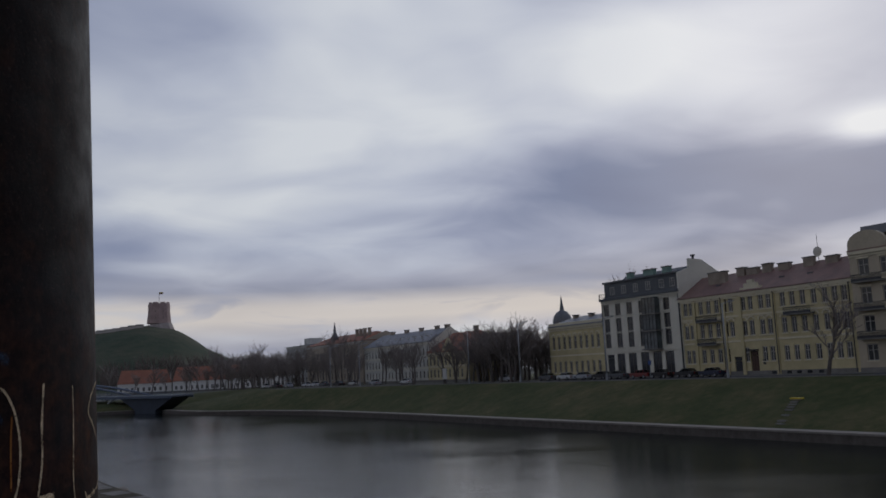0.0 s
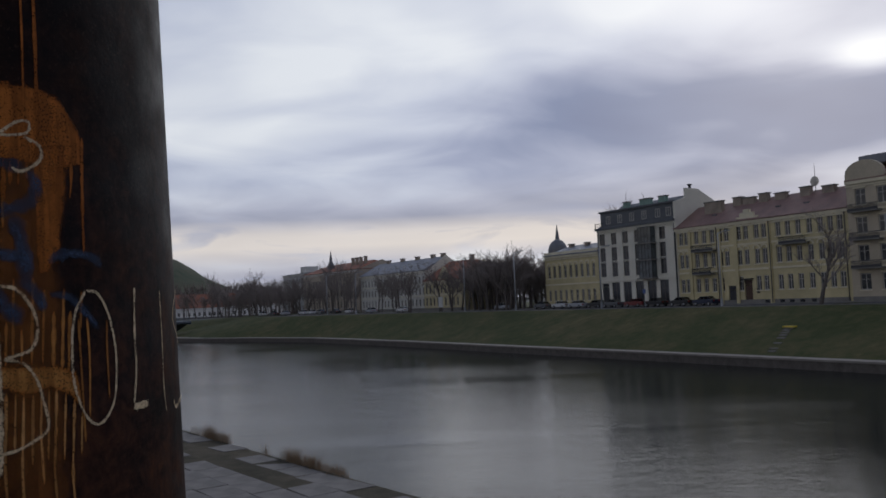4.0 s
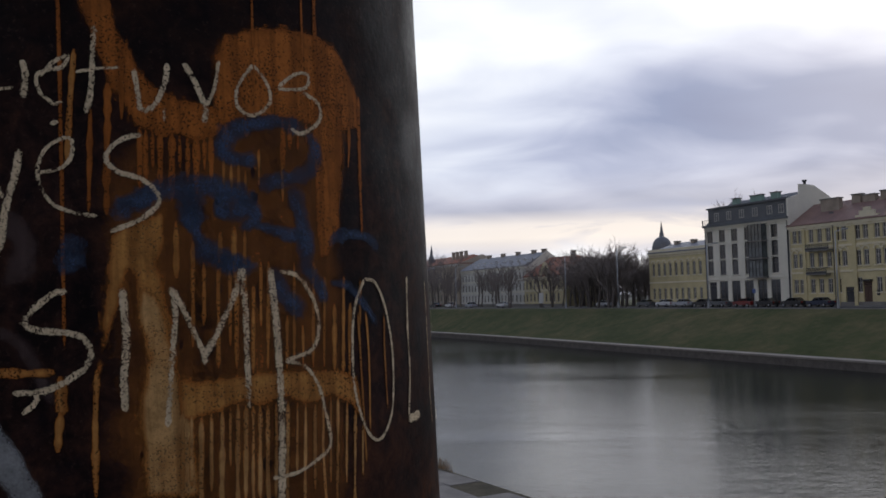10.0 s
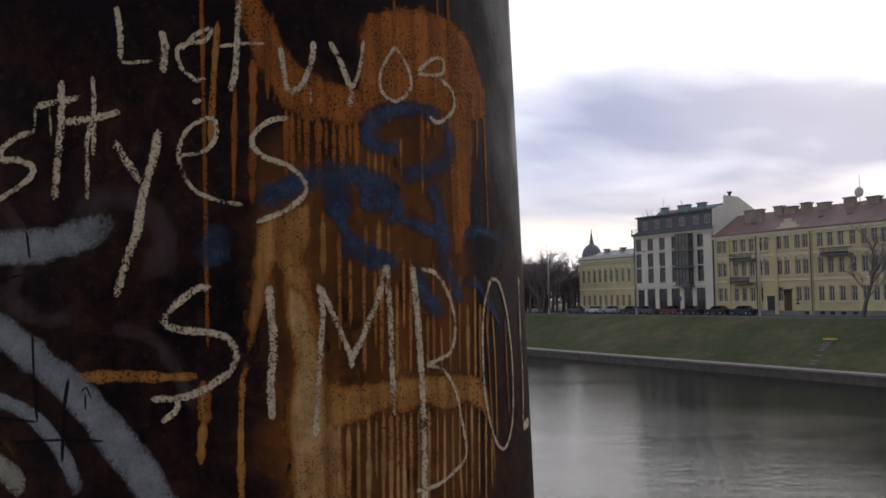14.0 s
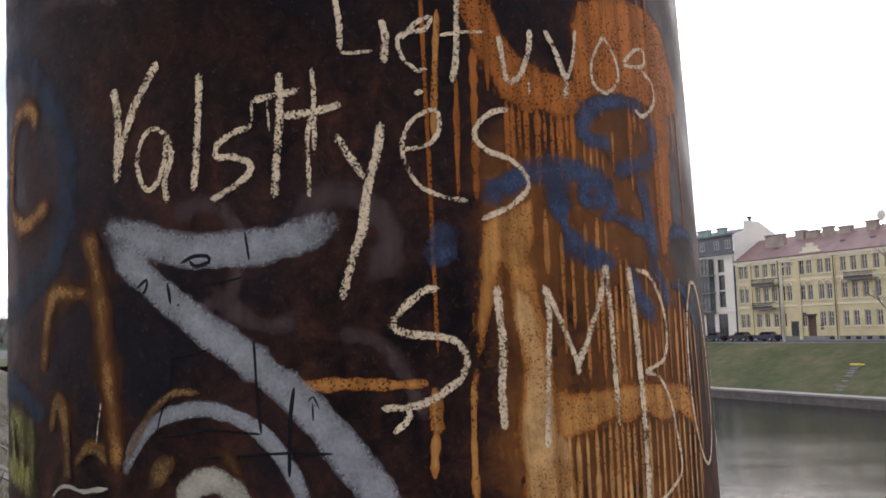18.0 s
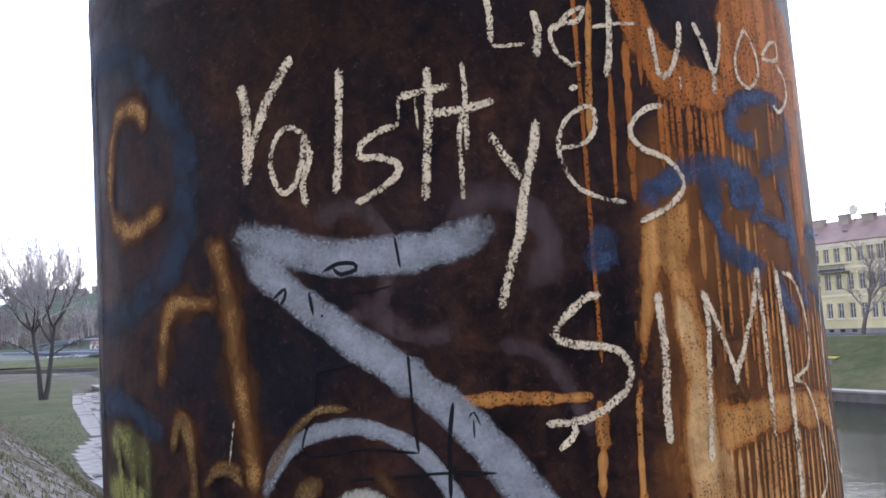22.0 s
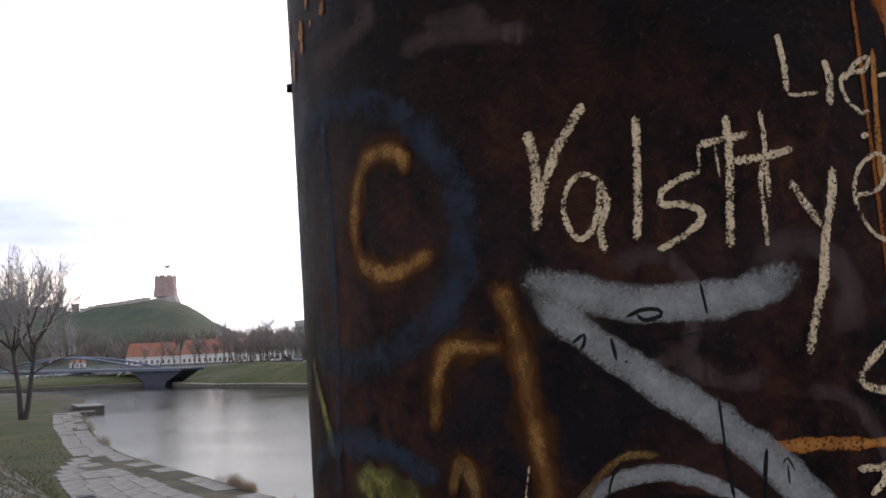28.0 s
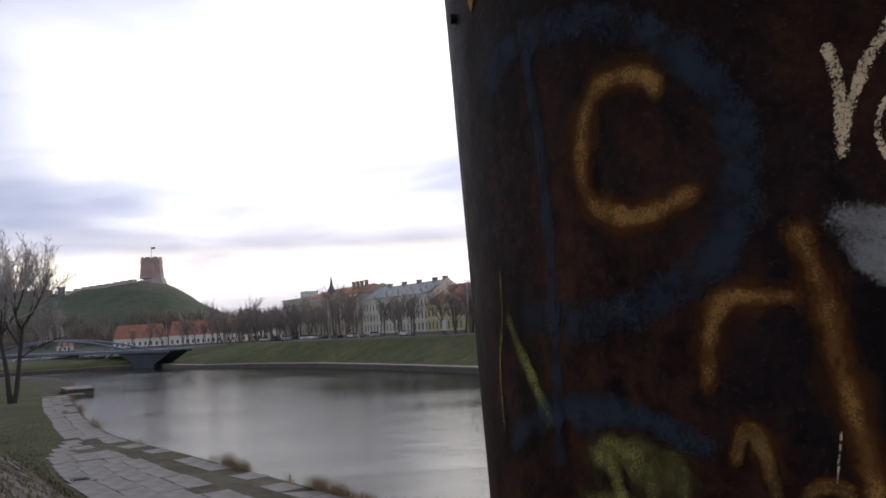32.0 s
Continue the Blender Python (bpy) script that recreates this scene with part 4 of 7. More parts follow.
painted("painted_letter", WHITE, ((0.69, (-2.2, 34.8), (-1.8, 31.5), (-1.8, 28.7)), (0.46, (-2.0, 28.7), (0.0, 28.6), (2.1, 28.8)),), "hand-brushed white letter L", apart=False)
painted("painted_letter", WHITE, ((0.92, (3.1, 32.0), (3.5, 30.0), (3.1, 27.4)),), "hand-brushed white letter i", apart=False)
painted("painted_letter", WHITE, ((0.57, (5.4, 30.0), (7.2, 31.7), (9.0, 32.3), (8.2, 31.0), (6.0, 30.6), (4.9, 30.0), (5.3, 28.1), (7.1, 26.7), (8.2, 26.9)), (0.80, (6.5, 24.3), (7.6, 24.5)),), "hand-brushed white letter e", apart=False)
painted("painted_letter", WHITE, ((0.80, (12.5, 36.3), (12.1, 31.0), (11.8, 27.9), (11.2, 25.5)), (0.46, (9.9, 30.4), (12.2, 30.8), (15.7, 31.1)),), "hand-brushed white letter t", apart=False)
painted("painted_letter", WHITE, ((0.80, (17.5, 31.0), (17.8, 28.7), (18.3, 26.0), (19.9, 26.5), (21.4, 29.0), (22.0, 31.8)), (0.46, (21.4, 26.5), (21.3, 24.7)),), "hand-brushed white letter u", apart=False)
painted("painted_letter", WHITE, ((0.92, (24.2, 32.0), (25.6, 29.8), (27.0, 26.6), (26.8, 24.6)), (0.57, (29.2, 32.7), (28.5, 29.4), (27.0, 26.4)),), "hand-brushed white letter v", apart=False)
painted("painted_letter", WHITE, ((0.57, (34.4, 32.7), (31.8, 29.4), (31.9, 26.9), (34.3, 26.1), (36.9, 28.0), (36.4, 30.5), (34.4, 32.7)),), "hand-brushed white letter o", apart=False)
painted("painted_letter", WHITE, ((0.57, (38.4, 30.2), (41.5, 32.2), (43.8, 32.4), (43.3, 30.6), (39.3, 29.9), (38.3, 30.1)), (0.69, (42.6, 30.0), (45.7, 28.6), (45.6, 26.3), (42.1, 24.3), (40.3, 24.9)),), "hand-brushed white letter s", apart=False)
painted("painted_letter", WHITE, ((0.57, (4.8, 18.6), (7.5, 19.0), (9.1, 20.3), (9.2, 22.3), (8.2, 22.6), (6.0, 21.5), (4.8, 19.3), (5.1, 17.2), (6.5, 15.0), (9.0, 13.9), (12.2, 13.3)),), "hand-brushed white letter e", apart=False)
painted("painted_letter", WHITE, ((0.69, (18.3, 23.0), (15.9, 22.5), (13.9, 21.1), (13.6, 19.8), (15.1, 18.5), (17.9, 17.7), (19.8, 16.3), (20.2, 14.8), (18.0, 13.0), (13.7, 11.4)),), "hand-brushed white letter s", apart=False)
painted("painted_letter", WHITE, ((0.92, (8.2, 4.8), (6.3, 4.5), (4.2, 3.1), (2.6, 1.4), (4.0, 0.5), (7.7, 0.0), (9.8, -0.6), (11.0, -2.4), (10.2, -4.1), (8.2, -5.3), (5.3, -6.4), (2.0, -6.6), (0.8, -6.5)), (0.69, (4.0, -6.5), (3.8, -7.8), (2.1, -8.9)),), "hand-brushed white letter S", apart=False)
painted("painted_letter", WHITE, ((1.03, (15.1, 4.8), (15.3, 1.7), (15.4, -1.8), (15.0, -5.3), (15.1, -9.5)),), "hand-brushed white letter I", apart=False)
painted("painted_letter", WHITE, ((0.80, (21.4, 4.7), (21.9, 1.5), (21.4, -2.8), (20.9, -7.5), (20.4, -11.7)), (0.80, (21.6, 4.5), (23.2, 1.5), (25.5, -3.4), (25.5, -4.8)), (0.92, (25.4, -4.1), (27.9, -0.5), (30.1, 3.3), (31.4, 6.9)), (0.92, (31.4, 6.9), (31.7, 2.1), (31.7, -3.3), (31.7, -7.5), (31.8, -10.5)),), "hand-brushed white letter M", apart=False)
painted("painted_letter", WHITE, ((1.15, (35.8, 6.7), (36.3, 0.9), (36.6, -5.4), (36.7, -11.6), (36.4, -17.7), (36.1, -22.6)), (0.69, (37.2, 6.2), (40.0, 5.7), (42.6, 3.1), (43.8, -0.4), (42.5, -3.8), (37.6, -5.2)), (0.57, (37.6, -5.2), (40.7, -5.9), (43.0, -8.3), (44.2, -11.8), (45.0, -16.4), (42.1, -18.2), (38.8, -19.2), (34.8, -19.4)),), "hand-brushed white letter B", apart=False)
painted("painted_letter", WHITE, ((0.57, (54.0, 5.1), (51.3, 0.9), (50.4, -5.3), (50.8, -10.9), (53.1, -15.8), (56.3, -17.2), (59.9, -13.9), (61.1, -7.0), (60.0, -0.4), (57.2, 4.3), (54.0, 5.1)),), "hand-brushed white letter O", apart=False)
painted("painted_letter", WHITE, ((0.69, (67.9, 5.5), (67.2, -1.7), (67.1, -9.1), (65.8, -15.1)), (1.49, (65.5, -15.6), (71.4, -15.4)),), "hand-brushed white letter L", apart=False)
painted("painted_letter", WHITE, ((0.46, (78.9, 5.1), (79.1, -3.2), (78.7, -12.9), (79.5, -17.8)),), "hand-brushed white letter I", apart=False)
painted("painted_letter", WHITE, ((0.23, (-34.1, -4.5), (-34.8, -7.5), (-35.1, -8.9)),), "hand-brushed white letter i", apart=False)
for w, *pts in ((2.2, (-73.2, 51.2), (-73.6, 49.0), (-73.3, 46.6)), (1.8, (-79.4, 49.0), (-79.2, 46.5), (-79.9, 44.2)), (1.3, (-64.4, 50.9), (-64.8, 48.8)), (1.5, (-70.1, 53.8), (-70.5, 51.5)), (0.8, (-68.9, 49.9), (-69.1, 48.7)), (1.5, (-82.0, 54.0), (-82.5, 51.0))):
    painted("paint_fleck", PALE, ((w, *pts),), "peeling ochre paint fleck", step=0.5, ragged=0.5)
painted("painted_letter", WHITE, ((0.6, (98.0, 5.8), (93.0, 4.0), (89.8, 2.0), (88.2, -0.8), (91.5, -2.8), (95.0, -5.2), (98.5, -7.5), (100.5, -11.5), (98.0, -15.4), (93.1, -16.9)), (1.0, (84.7, -16.1), (86.7, -17.6), (90.0, -17.2), (93.1, -16.8))), "hand-brushed white letter S", apart=False)
painted("spray_stroke", DIM, (
    (1.2, (-30.2, -10.5), (-27.8, -7.4), (-25.6, -5.3), (-23.1, -4.0), (-19.7, -4.1)),
    (3.0, (-26.6, -13.6), (-25.0, -11.2), (-23.2, -10.4)),
    (1.8, (-17.4, -9.0), (-16.0, -11.0), (-15.2, -12.6)),
    (1.4, (-39.4, -11.2), (-37.1, -9.6), (-34.7, -9.6), (-33.2, -11.0)),
    (1.8, (-44.8, -8.0), (-42.8, -4.8), (-41.0, -8.0), (-40.8, -13.0)),
), "faded ochre sprayed arc", step=0.8, ragged=0.25)
painted("spray_stroke", LIME, (
    (2.6, (-59.6, -6.0), (-58.6, -10.0), (-57.6, -14.4)),
    (2.2, (-54.0, -6.4), (-54.0, -10.0), (-54.2, -14.4)),
    (2.0, (-50.0, -7.0), (-50.2, -10.0), (-50.2, -13.4)),
), "yellow-green paint runs", step=0.8, ragged=0.3)
painted("spray_stroke", CREAM, ((3.0, (-22.6, -15.2), (-20.9, -13.1), (-18.4, -12.4), (-16.1, -13.4), (-14.8, -15.6)),), "cream sprayed ring", step=0.6, ragged=0.1)
painted("spray_stroke", CREAM, ((0.6, (-44.6, -14.8), (-42.8, -13.6), (-40.5, -13.3), (-38.0, -13.7), (-35.6, -13.5), (-33.1, -13.3)),), "thin cream wavy line", step=0.5, ragged=0.3)
bm = bmesh.new()
tube(bm, on_pipe(-88 * PIPE_R * 100 * math.pi / 180, 46, -0.01), on_pipe(-88 * PIPE_R * 100 * math.pi / 180, 46, 0.007), 0.008, 0.006, 10)
part("weld_stud", bm, rust, pipe, "small cut-off steel stud")


# ---- houses on the far street ----
yellow = plain("yellow_plaster", (0.53, 0.45, 0.25), 0.88, 0.28, 0.3, fine=5.0)
pale_yellow = plain("pale_yellow_plaster", (0.56, 0.48, 0.29), 0.88, 0.18, 0.35, fine=5.0)
cream = plain("cream_trim", (0.66, 0.59, 0.42), 0.85, 0.15, 0.8)
white = plain("white_plaster", (0.68, 0.64, 0.53), 0.88, 0.12, 0.3, fine=4.0)
grey_wall = plain("grey_plaster", (0.60, 0.58, 0.53), 0.88, 0.2, 0.3, fine=4.0)
beige = plain("beige_plaster", (0.47, 0.40, 0.29), 0.88, 0.2, 0.3, fine=4.0)
red_roof = plain("red_sheet_roof", (0.21, 0.125, 0.100), 0.7, 0.3, 0.5, fine=6.0)
tile_roof = plain("orange_tile_roof", (0.26, 0.105, 0.062), 0.85, 0.3, 0.4, fine=5.0)
slate = plain("slate_roof", (0.095, 0.10, 0.105), 0.6, 0.25, 0.5, fine=6.0)
zinc = plain("zinc_roof", (0.20, 0.205, 0.22), 0.6, 0.25, 0.4, metal=0.0)
copper = plain("green_copper", (0.20, 0.29, 0.24), 0.7, 0.25, 0.8)
brick_red = plain("old_brick", (0.31, 0.255, 0.20), 0.9, 0.3, 0.8, fine=7.0)
frame_white = plain("white_window_frame", (0.50, 0.49, 0.46), 0.6, 0.1, 2.0)
frame_dark = plain("dark_window_frame", (0.44, 0.41, 0.36), 0.6, 0.2, 2.0)
frame_brown = plain("brown_window_frame", (0.085, 0.07, 0.06), 0.6, 0.2, 2.0)
iron = plain("dark_iron", (0.03, 0.03, 0.032), 0.6, 0.3, 2.0)
door_wood = plain("brown_door_wood", (0.07, 0.035, 0.02), 0.6, 0.3, 2.0)
pane_glass = glass("window_glass", (0.050, 0.053, 0.056))
bay_glass = glass("bay_glass", (0.09, 0.105, 0.105), 0.05)
SHARED = {}


def shared(key, build, mat):
    if key not in SHARED:
        bm = bmesh.new()
        build(bm)
        SHARED[key] = mesh_from(key[0], bm, mat)
    return SHARED[key]


def child(name, mesh, parent, x=0.0, y=0.0, z=0.0, label=""):
    ob = new(name, mesh)
    ob.parent = parent
    ob.location = (x, y, z)
    if label:
        ob["label"] = label
    return ob


def frame_mesh(w, h, mat, arched):
    def build(bm):
        t = 0.11
        for b in ((0, t, 0, h), (w - t, w, 0, h), (t, w - t, 0, t), (t, w - t, h - t, h), (w / 2 - t / 2, w / 2 + t / 2, t, h - t), (t, w / 2 - t / 2, h * 0.62, h * 0.62 + 0.07), (w / 2 + t / 2, w - t, h * 0.62, h * 0.62 + 0.07)):
            box(bm, b[0], b[1], 0.14, 0.21, b[2], b[3])
    return shared(("frame", round(w, 2), round(h, 2), mat.name), build, mat)


def pane_mesh(w, h, mat):
    return shared(("pane", round(w, 2), round(h, 2), mat.name), lambda bm: box(bm, 0.05, w - 0.05, 0.175, 0.2, 0.05, h - 0.05), mat)


def hood_mesh(w, mat, arched):
    def build(bm):
        if arched:
            turn = [math.pi * i / 8 for i in range(9)]
            arc = [(w / 2 - math.cos(q) * (w / 2 + 0.2), math.sin(q) * 0.62) for q in turn]
            extrude_profile(bm, arc + [(w / 2 - math.cos(q) * w / 2, math.sin(q) * 0.42) for q in turn[::-1]], -0.14, 0.0)
        else:
            box(bm, -0.15, w + 0.15, -0.16, 0.0, 0.0, 0.2)
    return shared(("hood", round(w, 2), mat.name, arched), build, mat)


def sill_mesh(w, mat):
    return shared(("sill", round(w, 2), mat.name), lambda bm: box(bm, -0.1, w + 0.1, -0.14, 0.1, -0.14, 0.0), mat)


def wall_with_holes(bm, width, height, holes, depth=0.24):
    """A front wall from x 0 to width, with openings that go in by depth."""
    xs = sorted({0.0, width, *(h[0] for h in holes), *(h[0] + h[2] for h in holes)})
    zs = sorted({0.0, height, *(h[1] for h in holes), *(h[1] + h[3] for h in holes)})
    grid = {(i, j): bm.verts.new((x, 0, z)) for i, x in enumerate(xs) for j, z in enumerate(zs)}
    for i in range(len(xs) - 1):
        for j in range(len(zs) - 1):
            cx, cz = (xs[i] + xs[i + 1]) / 2, (zs[j] + zs[j + 1]) / 2
            if not any(h[0] < cx < h[0] + h[2] and h[1] < cz < h[1] + h[3] for h in holes):
                bm.faces.new((grid[i, j], grid[i + 1, j], grid[i + 1, j + 1], grid[i, j + 1]))
    for x, z, w, h in holes:
        f = [bm.verts.new((p, 0, q)) for p, q in ((x, z), (x + w, z), (x + w, z + h), (x, z + h))]
        b = [bm.verts.new((p, depth, q)) for p, q in ((x, z), (x + w, z), (x + w, z + h), (x, z + h))]
        for i in range(4):
            bm.faces.new((f[i], f[(i + 1) % 4], b[(i + 1) % 4], b[i]))
    bmesh.ops.remove_doubles(bm, verts=bm.verts[:], dist=0.001)


def house(name, s_left, s_right, w, depth, eave, ridge, mats, windows, label, doors=(), courses=(), base=STREET, hips=0.0, roof_over=0.4, back=None, m=None):
    """A street house. windows: x from its left end, z above the street, width, height, style."""
    wall_mat, trim_mat, roof_mat, frame_mat = mats
    width, height = s_left - s_right, eave - base
    h = empty(name, m or spot(s_left, w, base), label, "house")
    bm = bmesh.new()
    wall_with_holes(bm, width, height, [q[:4] for q in windows] + [q[:4] for q in doors])
    part("front_wall", bm, wall_mat, h)
    top = ridge - base
    gable = [(0.0, 0.0), (depth, 0.0), (depth, height), (depth / 2, top - 0.1), (0.0, height)]
    for x in (0.0, width):
        bm = bmesh.new()
        vs = [bm.verts.new((x, y, z)) for y, z in gable]
        bm.faces.new(vs if x else vs[::-1])
        part("side_wall", bm, back or wall_mat, h)
    bm = bmesh.new()
    vs = [bm.verts.new(p) for p in ((0, depth, 0), (width, depth, 0), (width, depth, height), (0, depth, height))]
    bm.faces.new(vs[::-1])
    part("rear_wall", bm, back or wall_mat, h)
    bm = bmesh.new()
    o = roof_over
    e = [(-0.15, -o, height), (width + 0.15, -o, height), (width + 0.15, depth + o, height), (-0.15, depth + o, height)]
    r = [(hips - 0.15, depth / 2, top), (width - hips + 0.15, depth / 2, top)]
    lo = [bm.verts.new(p) for p in e]
    up = [bm.verts.new((x, y, z + 0.15)) for x, y, z in e]
    rd = [bm.verts.new((x, y, z + 0.15)) for x, y, z in r]
    for f in ((up[0], up[1], rd[1], rd[0]), (up[2], up[3], rd[0], rd[1]), (up[1], up[2], rd[1]), (up[3], up[0], rd[0]), (lo[3], lo[2], lo[1], lo[0]), *((lo[i], lo[(i + 1) % 4], up[(i + 1) % 4], up[i]) for i in range(4))):
        bm.faces.new(f)
    part("roof", bm, roof_mat, h)
    bm = boxes((-0.05, width + 0.05, -0.28, 0.0, height - 0.45, height - 0.02), (-0.05, width + 0.05, -0.15, 0.0, height - 0.8, height - 0.6))
    part("cornice", bm, trim_mat, h)
    for z in courses:
        part("string_course", boxes((0, width, -0.12, 0.0, z, z + 0.28)), trim_mat, h)
    part("plinth", boxes((0, width, -0.08, 0.0, -0.1, 0.7)), concrete, h)
    for q in windows:
        x, z, ww, hh, style = q
        win = child("window", frame_mesh(ww, hh, frame_mat, style == "arch"), h, x, 0, z)
        child("pane", pane_mesh(ww, hh, pane_glass), win)
        child("sill", sill_mesh(ww, trim_mat), win)
        if style in ("arch", "hood"):
            child("hood_mould", hood_mesh(ww, trim_mat, style == "arch"), win, 0, 0, hh + 0.06)
    for x, z, ww, hh, mat in doors:
        d = part("door", boxes((x + 0.05, x + ww - 0.05, 0.16, 0.22, z, z + hh - 0.7), (x + 0.05, x + ww - 0.05, 0.15, 0.19, z + hh - 0.62, z + hh - 0.05)), mat, h)
        part("door_panel", boxes(*((x + 0.15 + i * (ww - 0.2) / 2, x + ww / 2 - 0.08 + i * (ww - 0.2) / 2, 0.12, 0.16, z + a, z + b) for i in (0, 1) for a, b in ((0.2, 1.0), (1.15, hh - 0.9)))), mat, d)
    return h


def chimney(parent, x, y, z, w=1.1, h=1.6, mat=None):
    c = part("chimney", boxes((x, x + w, y, y + 0.8, z - 1.2, z + h)), mat or brick_red, parent)
    part("chimney_cap", boxes((x - 0.12, x + w + 0.12, y - 0.12, y + 0.92, z + h, z + h + 0.18)), concrete, c)
    return c


def balcony(parent, x, z, w):
    b = part("balcony", boxes((x, x + w, -1.0, 0.0, z, z + 0.18)), concrete, parent, "small balcony slab")
    rails = [(x, x + w, -1.0, -0.95, z + 1.05, z + 1.12), (x, x + 0.05, -1.0, 0, z + 1.05, z + 1.12), (x + w - 0.05, x + w, -1.0, 0, z + 1.05, z + 1.12)]
    n = int(w / 0.13)
    rails += [(x + i * w / n, x + i * w / n + 0.035, -0.99, -0.955, z + 0.18, z + 1.05) for i in range(n + 1)] + [(x, x + w, -1.0, -0.96, z + 0.18, z + 0.5)]
    part("railing", boxes(*rails), iron, b, "dark iron railing")


# long three-storey house, ochre yellow
cols = [0.7, 1.9, 4.1, 5.8, 7.5, 9.1, 10.4, 12.9, 14.3, 16.3, 17.7, 20.3, 22.0, 23.8, 25.7, 27.5, 29.1, 30.6]
third, second, first = 10.0, 6.1, 2.1
wins = [(x, third, 0.95, 2.2, "hood") for x in cols] + [(x, second, 0.95, 2.3, "arch") for x in cols] + [(x, first, 0.95, 2.2, "plain") for x in cols if x not in (10.4, 14.3)]
yellow_house = house("yellow_house", 105.5, 73.0, 107.4, 11.0, 18.7, 22.3, (yellow, cream, red_roof, frame_dark), wins, "long ochre-yellow three-storey house with a red sheet roof",
                     doors=((14.0, 0.1, 1.5, 3.6, door_wood), (10.8, 0.05, 1.9, 2.9, iron)), courses=(5.2, 9.1))
for x in (3.0, 9.3, 12.6, 19.0, 32.3):
    part("pilaster", boxes((x - 0.12, x + 0.5, -0.2, 0.0, 0, 12.2)), yellow, yellow_house)
for x, z in ((4.2, 8.6), (4.2, 4.9), (21.5, 8.6)):
    balcony(yellow_house, x, z, 4.6 if z > 5 else 4.0)
part("gable_ornament", boxes((13.2, 17.2, -0.1, 0.3, 12.7, 13.5), (13.9, 16.5, -0.1, 0.3, 13.5, 14.1), (14.6, 15.8, -0.1, 0.3, 14.1, 14.6)), cream, yellow_house, "stepped plaster gable")
for x, w in ((4.2, 3.6), (9.0, 1.6), (11.0, 2.2), (14.2, 1.6), (17.2, 2.0), (21.8, 1.7), (25.6, 2.0), (30.2, 1.4)):
    chimney(yellow_house, x, 4.2 if w < 3 else 2.8, 15.6, w, 1.2 + 0.3 * (w < 2))
for x in (6.5, 19.0, 24.0):
    part("skylight", boxes((x, x + 0.8, 2.0, 2.9, 14.2, 14.7)), slate, yellow_house)

for x in (0.15, 9.1, 19.3, 32.0):
    bm = bmesh.new()
    tube(bm, (x, -0.25, 0.2), (x, -0.25, 12.4), 0.07, 0.07, 6)
    part("drainpipe", bm, iron, yellow_house)
for x in (1.0, 4.3, 6.0, 7.7, 17.8, 20.5, 22.2, 24.0, 25.9):
    part("cellar_window", boxes((x, x + 0.8, -0.1, -0.075, 0.15, 0.6)), pane_glass, yellow_house)
part("door_plaque", boxes((16.3, 16.8, -0.03, 0.0, 1.6, 2.4)), iron, yellow_house)
part("door_canopy", boxes((13.8, 15.7, -0.5, 0.0, 3.75, 3.95)), iron, yellow_house)

# satellite dish on the ridge
dish = empty("satellite_dish", spot(81.5, 112.2, 22.7), "pale round satellite dish on a thin mast by chimneys", "dish")
bm = bmesh.new()
n = 20
rings = [[bm.verts.new((r * math.cos(i * math.tau / n), 0.18 * (r / 0.75) ** 2 - 0.18, 1.0 + r * math.sin(i * math.tau / n))) for i in range(n)] for r in (0.05, 0.3, 0.55, 0.75)]
for a, b in zip(rings, rings[1:]):
    for i in range(n):
        bm.faces.new((a[i], a[(i + 1) % n], b[(i + 1) % n], b[i]))
bm.faces.new(rings[0])
bmesh.ops.solidify(bm, geom=bm.faces[:], thickness=0.04)
part("reflector", bm, grey_wall, dish)
bm = bmesh.new()
tube(bm, (0, 0.15, -1.0), (0, 0.15, 3.6), 0.05, 0.03, 6)
part("mast", bm, iron, dish)

# white house with a slate mansard and a glazed bay
wx = [0.5, 3.7, 6.8, 10.0, 16.2]
wins = [(x - 0.1, 11.5, 1.5, 2.4, "plain") for x in wx] + [(x - 0.1, 8.5, 1.5, 2.5, "plain") for x in wx] + [(x - 0.1, 5.6, 1.5, 2.6, "plain") for x in wx] + [(x, 0.6, 2.1, 3.9, "plain") for x in (3.3, 6.4, 9.6, 12.7, 15.7)]
white_house = house("white_house", 125.5, 105.5, 107.4, 13.0, 20.3, 25.0, (white, white, slate, frame_brown), wins, "white four-storey house with a slate mansard and glazed bay",
                    doors=((0.6, 0.1, 1.9, 4.3, iron),), courses=(4.75,), roof_over=0.1)
part("mansard", boxes((0.4, 19.9, 0.5, 12.0, 14.3, 17.6)), slate, white_house, "dark slate mansard storey")
part("mansard_cornice", boxes((-0.3, 20.1, -0.5, 0.6, 14.35, 14.75), (0.2, 20.0, 0.2, 0.6, 17.6, 17.9)), slate, white_house)
for x in (2.0, 5.2, 8.4, 11.6, 15.0, 17.6):
    child("mansard_window", frame_mesh(1.2, 1.5, frame_dark, False), white_house, x, 0.3, 15.4)
for i, x in enumerate((0.4, 3.6, 6.7, 9.9, 16.1)):
    for z in (8.24,):
        part("spandrel", boxes((x, x + 1.5, -0.03, 0.1, z + 0.03, z + 0.22)), slate, white_house)
bay = part("glazed_bay", boxes((12.0, 15.2, -1.1, 0.0, 4.9, 13.9)), bay_glass, white_house, "dark glazed projecting bay")
bars = [(12.0 + i * 0.8 - 0.04, 12.0 + i * 0.8 + 0.04, -1.16, -1.1, 4.9, 13.9) for i in range(5)] + [(11.95, 15.25, -1.18, -1.1, z, z + 0.12) for z in (4.9, 6.3, 7.7, 8.3, 10.0, 10.9, 12.2, 13.8)]
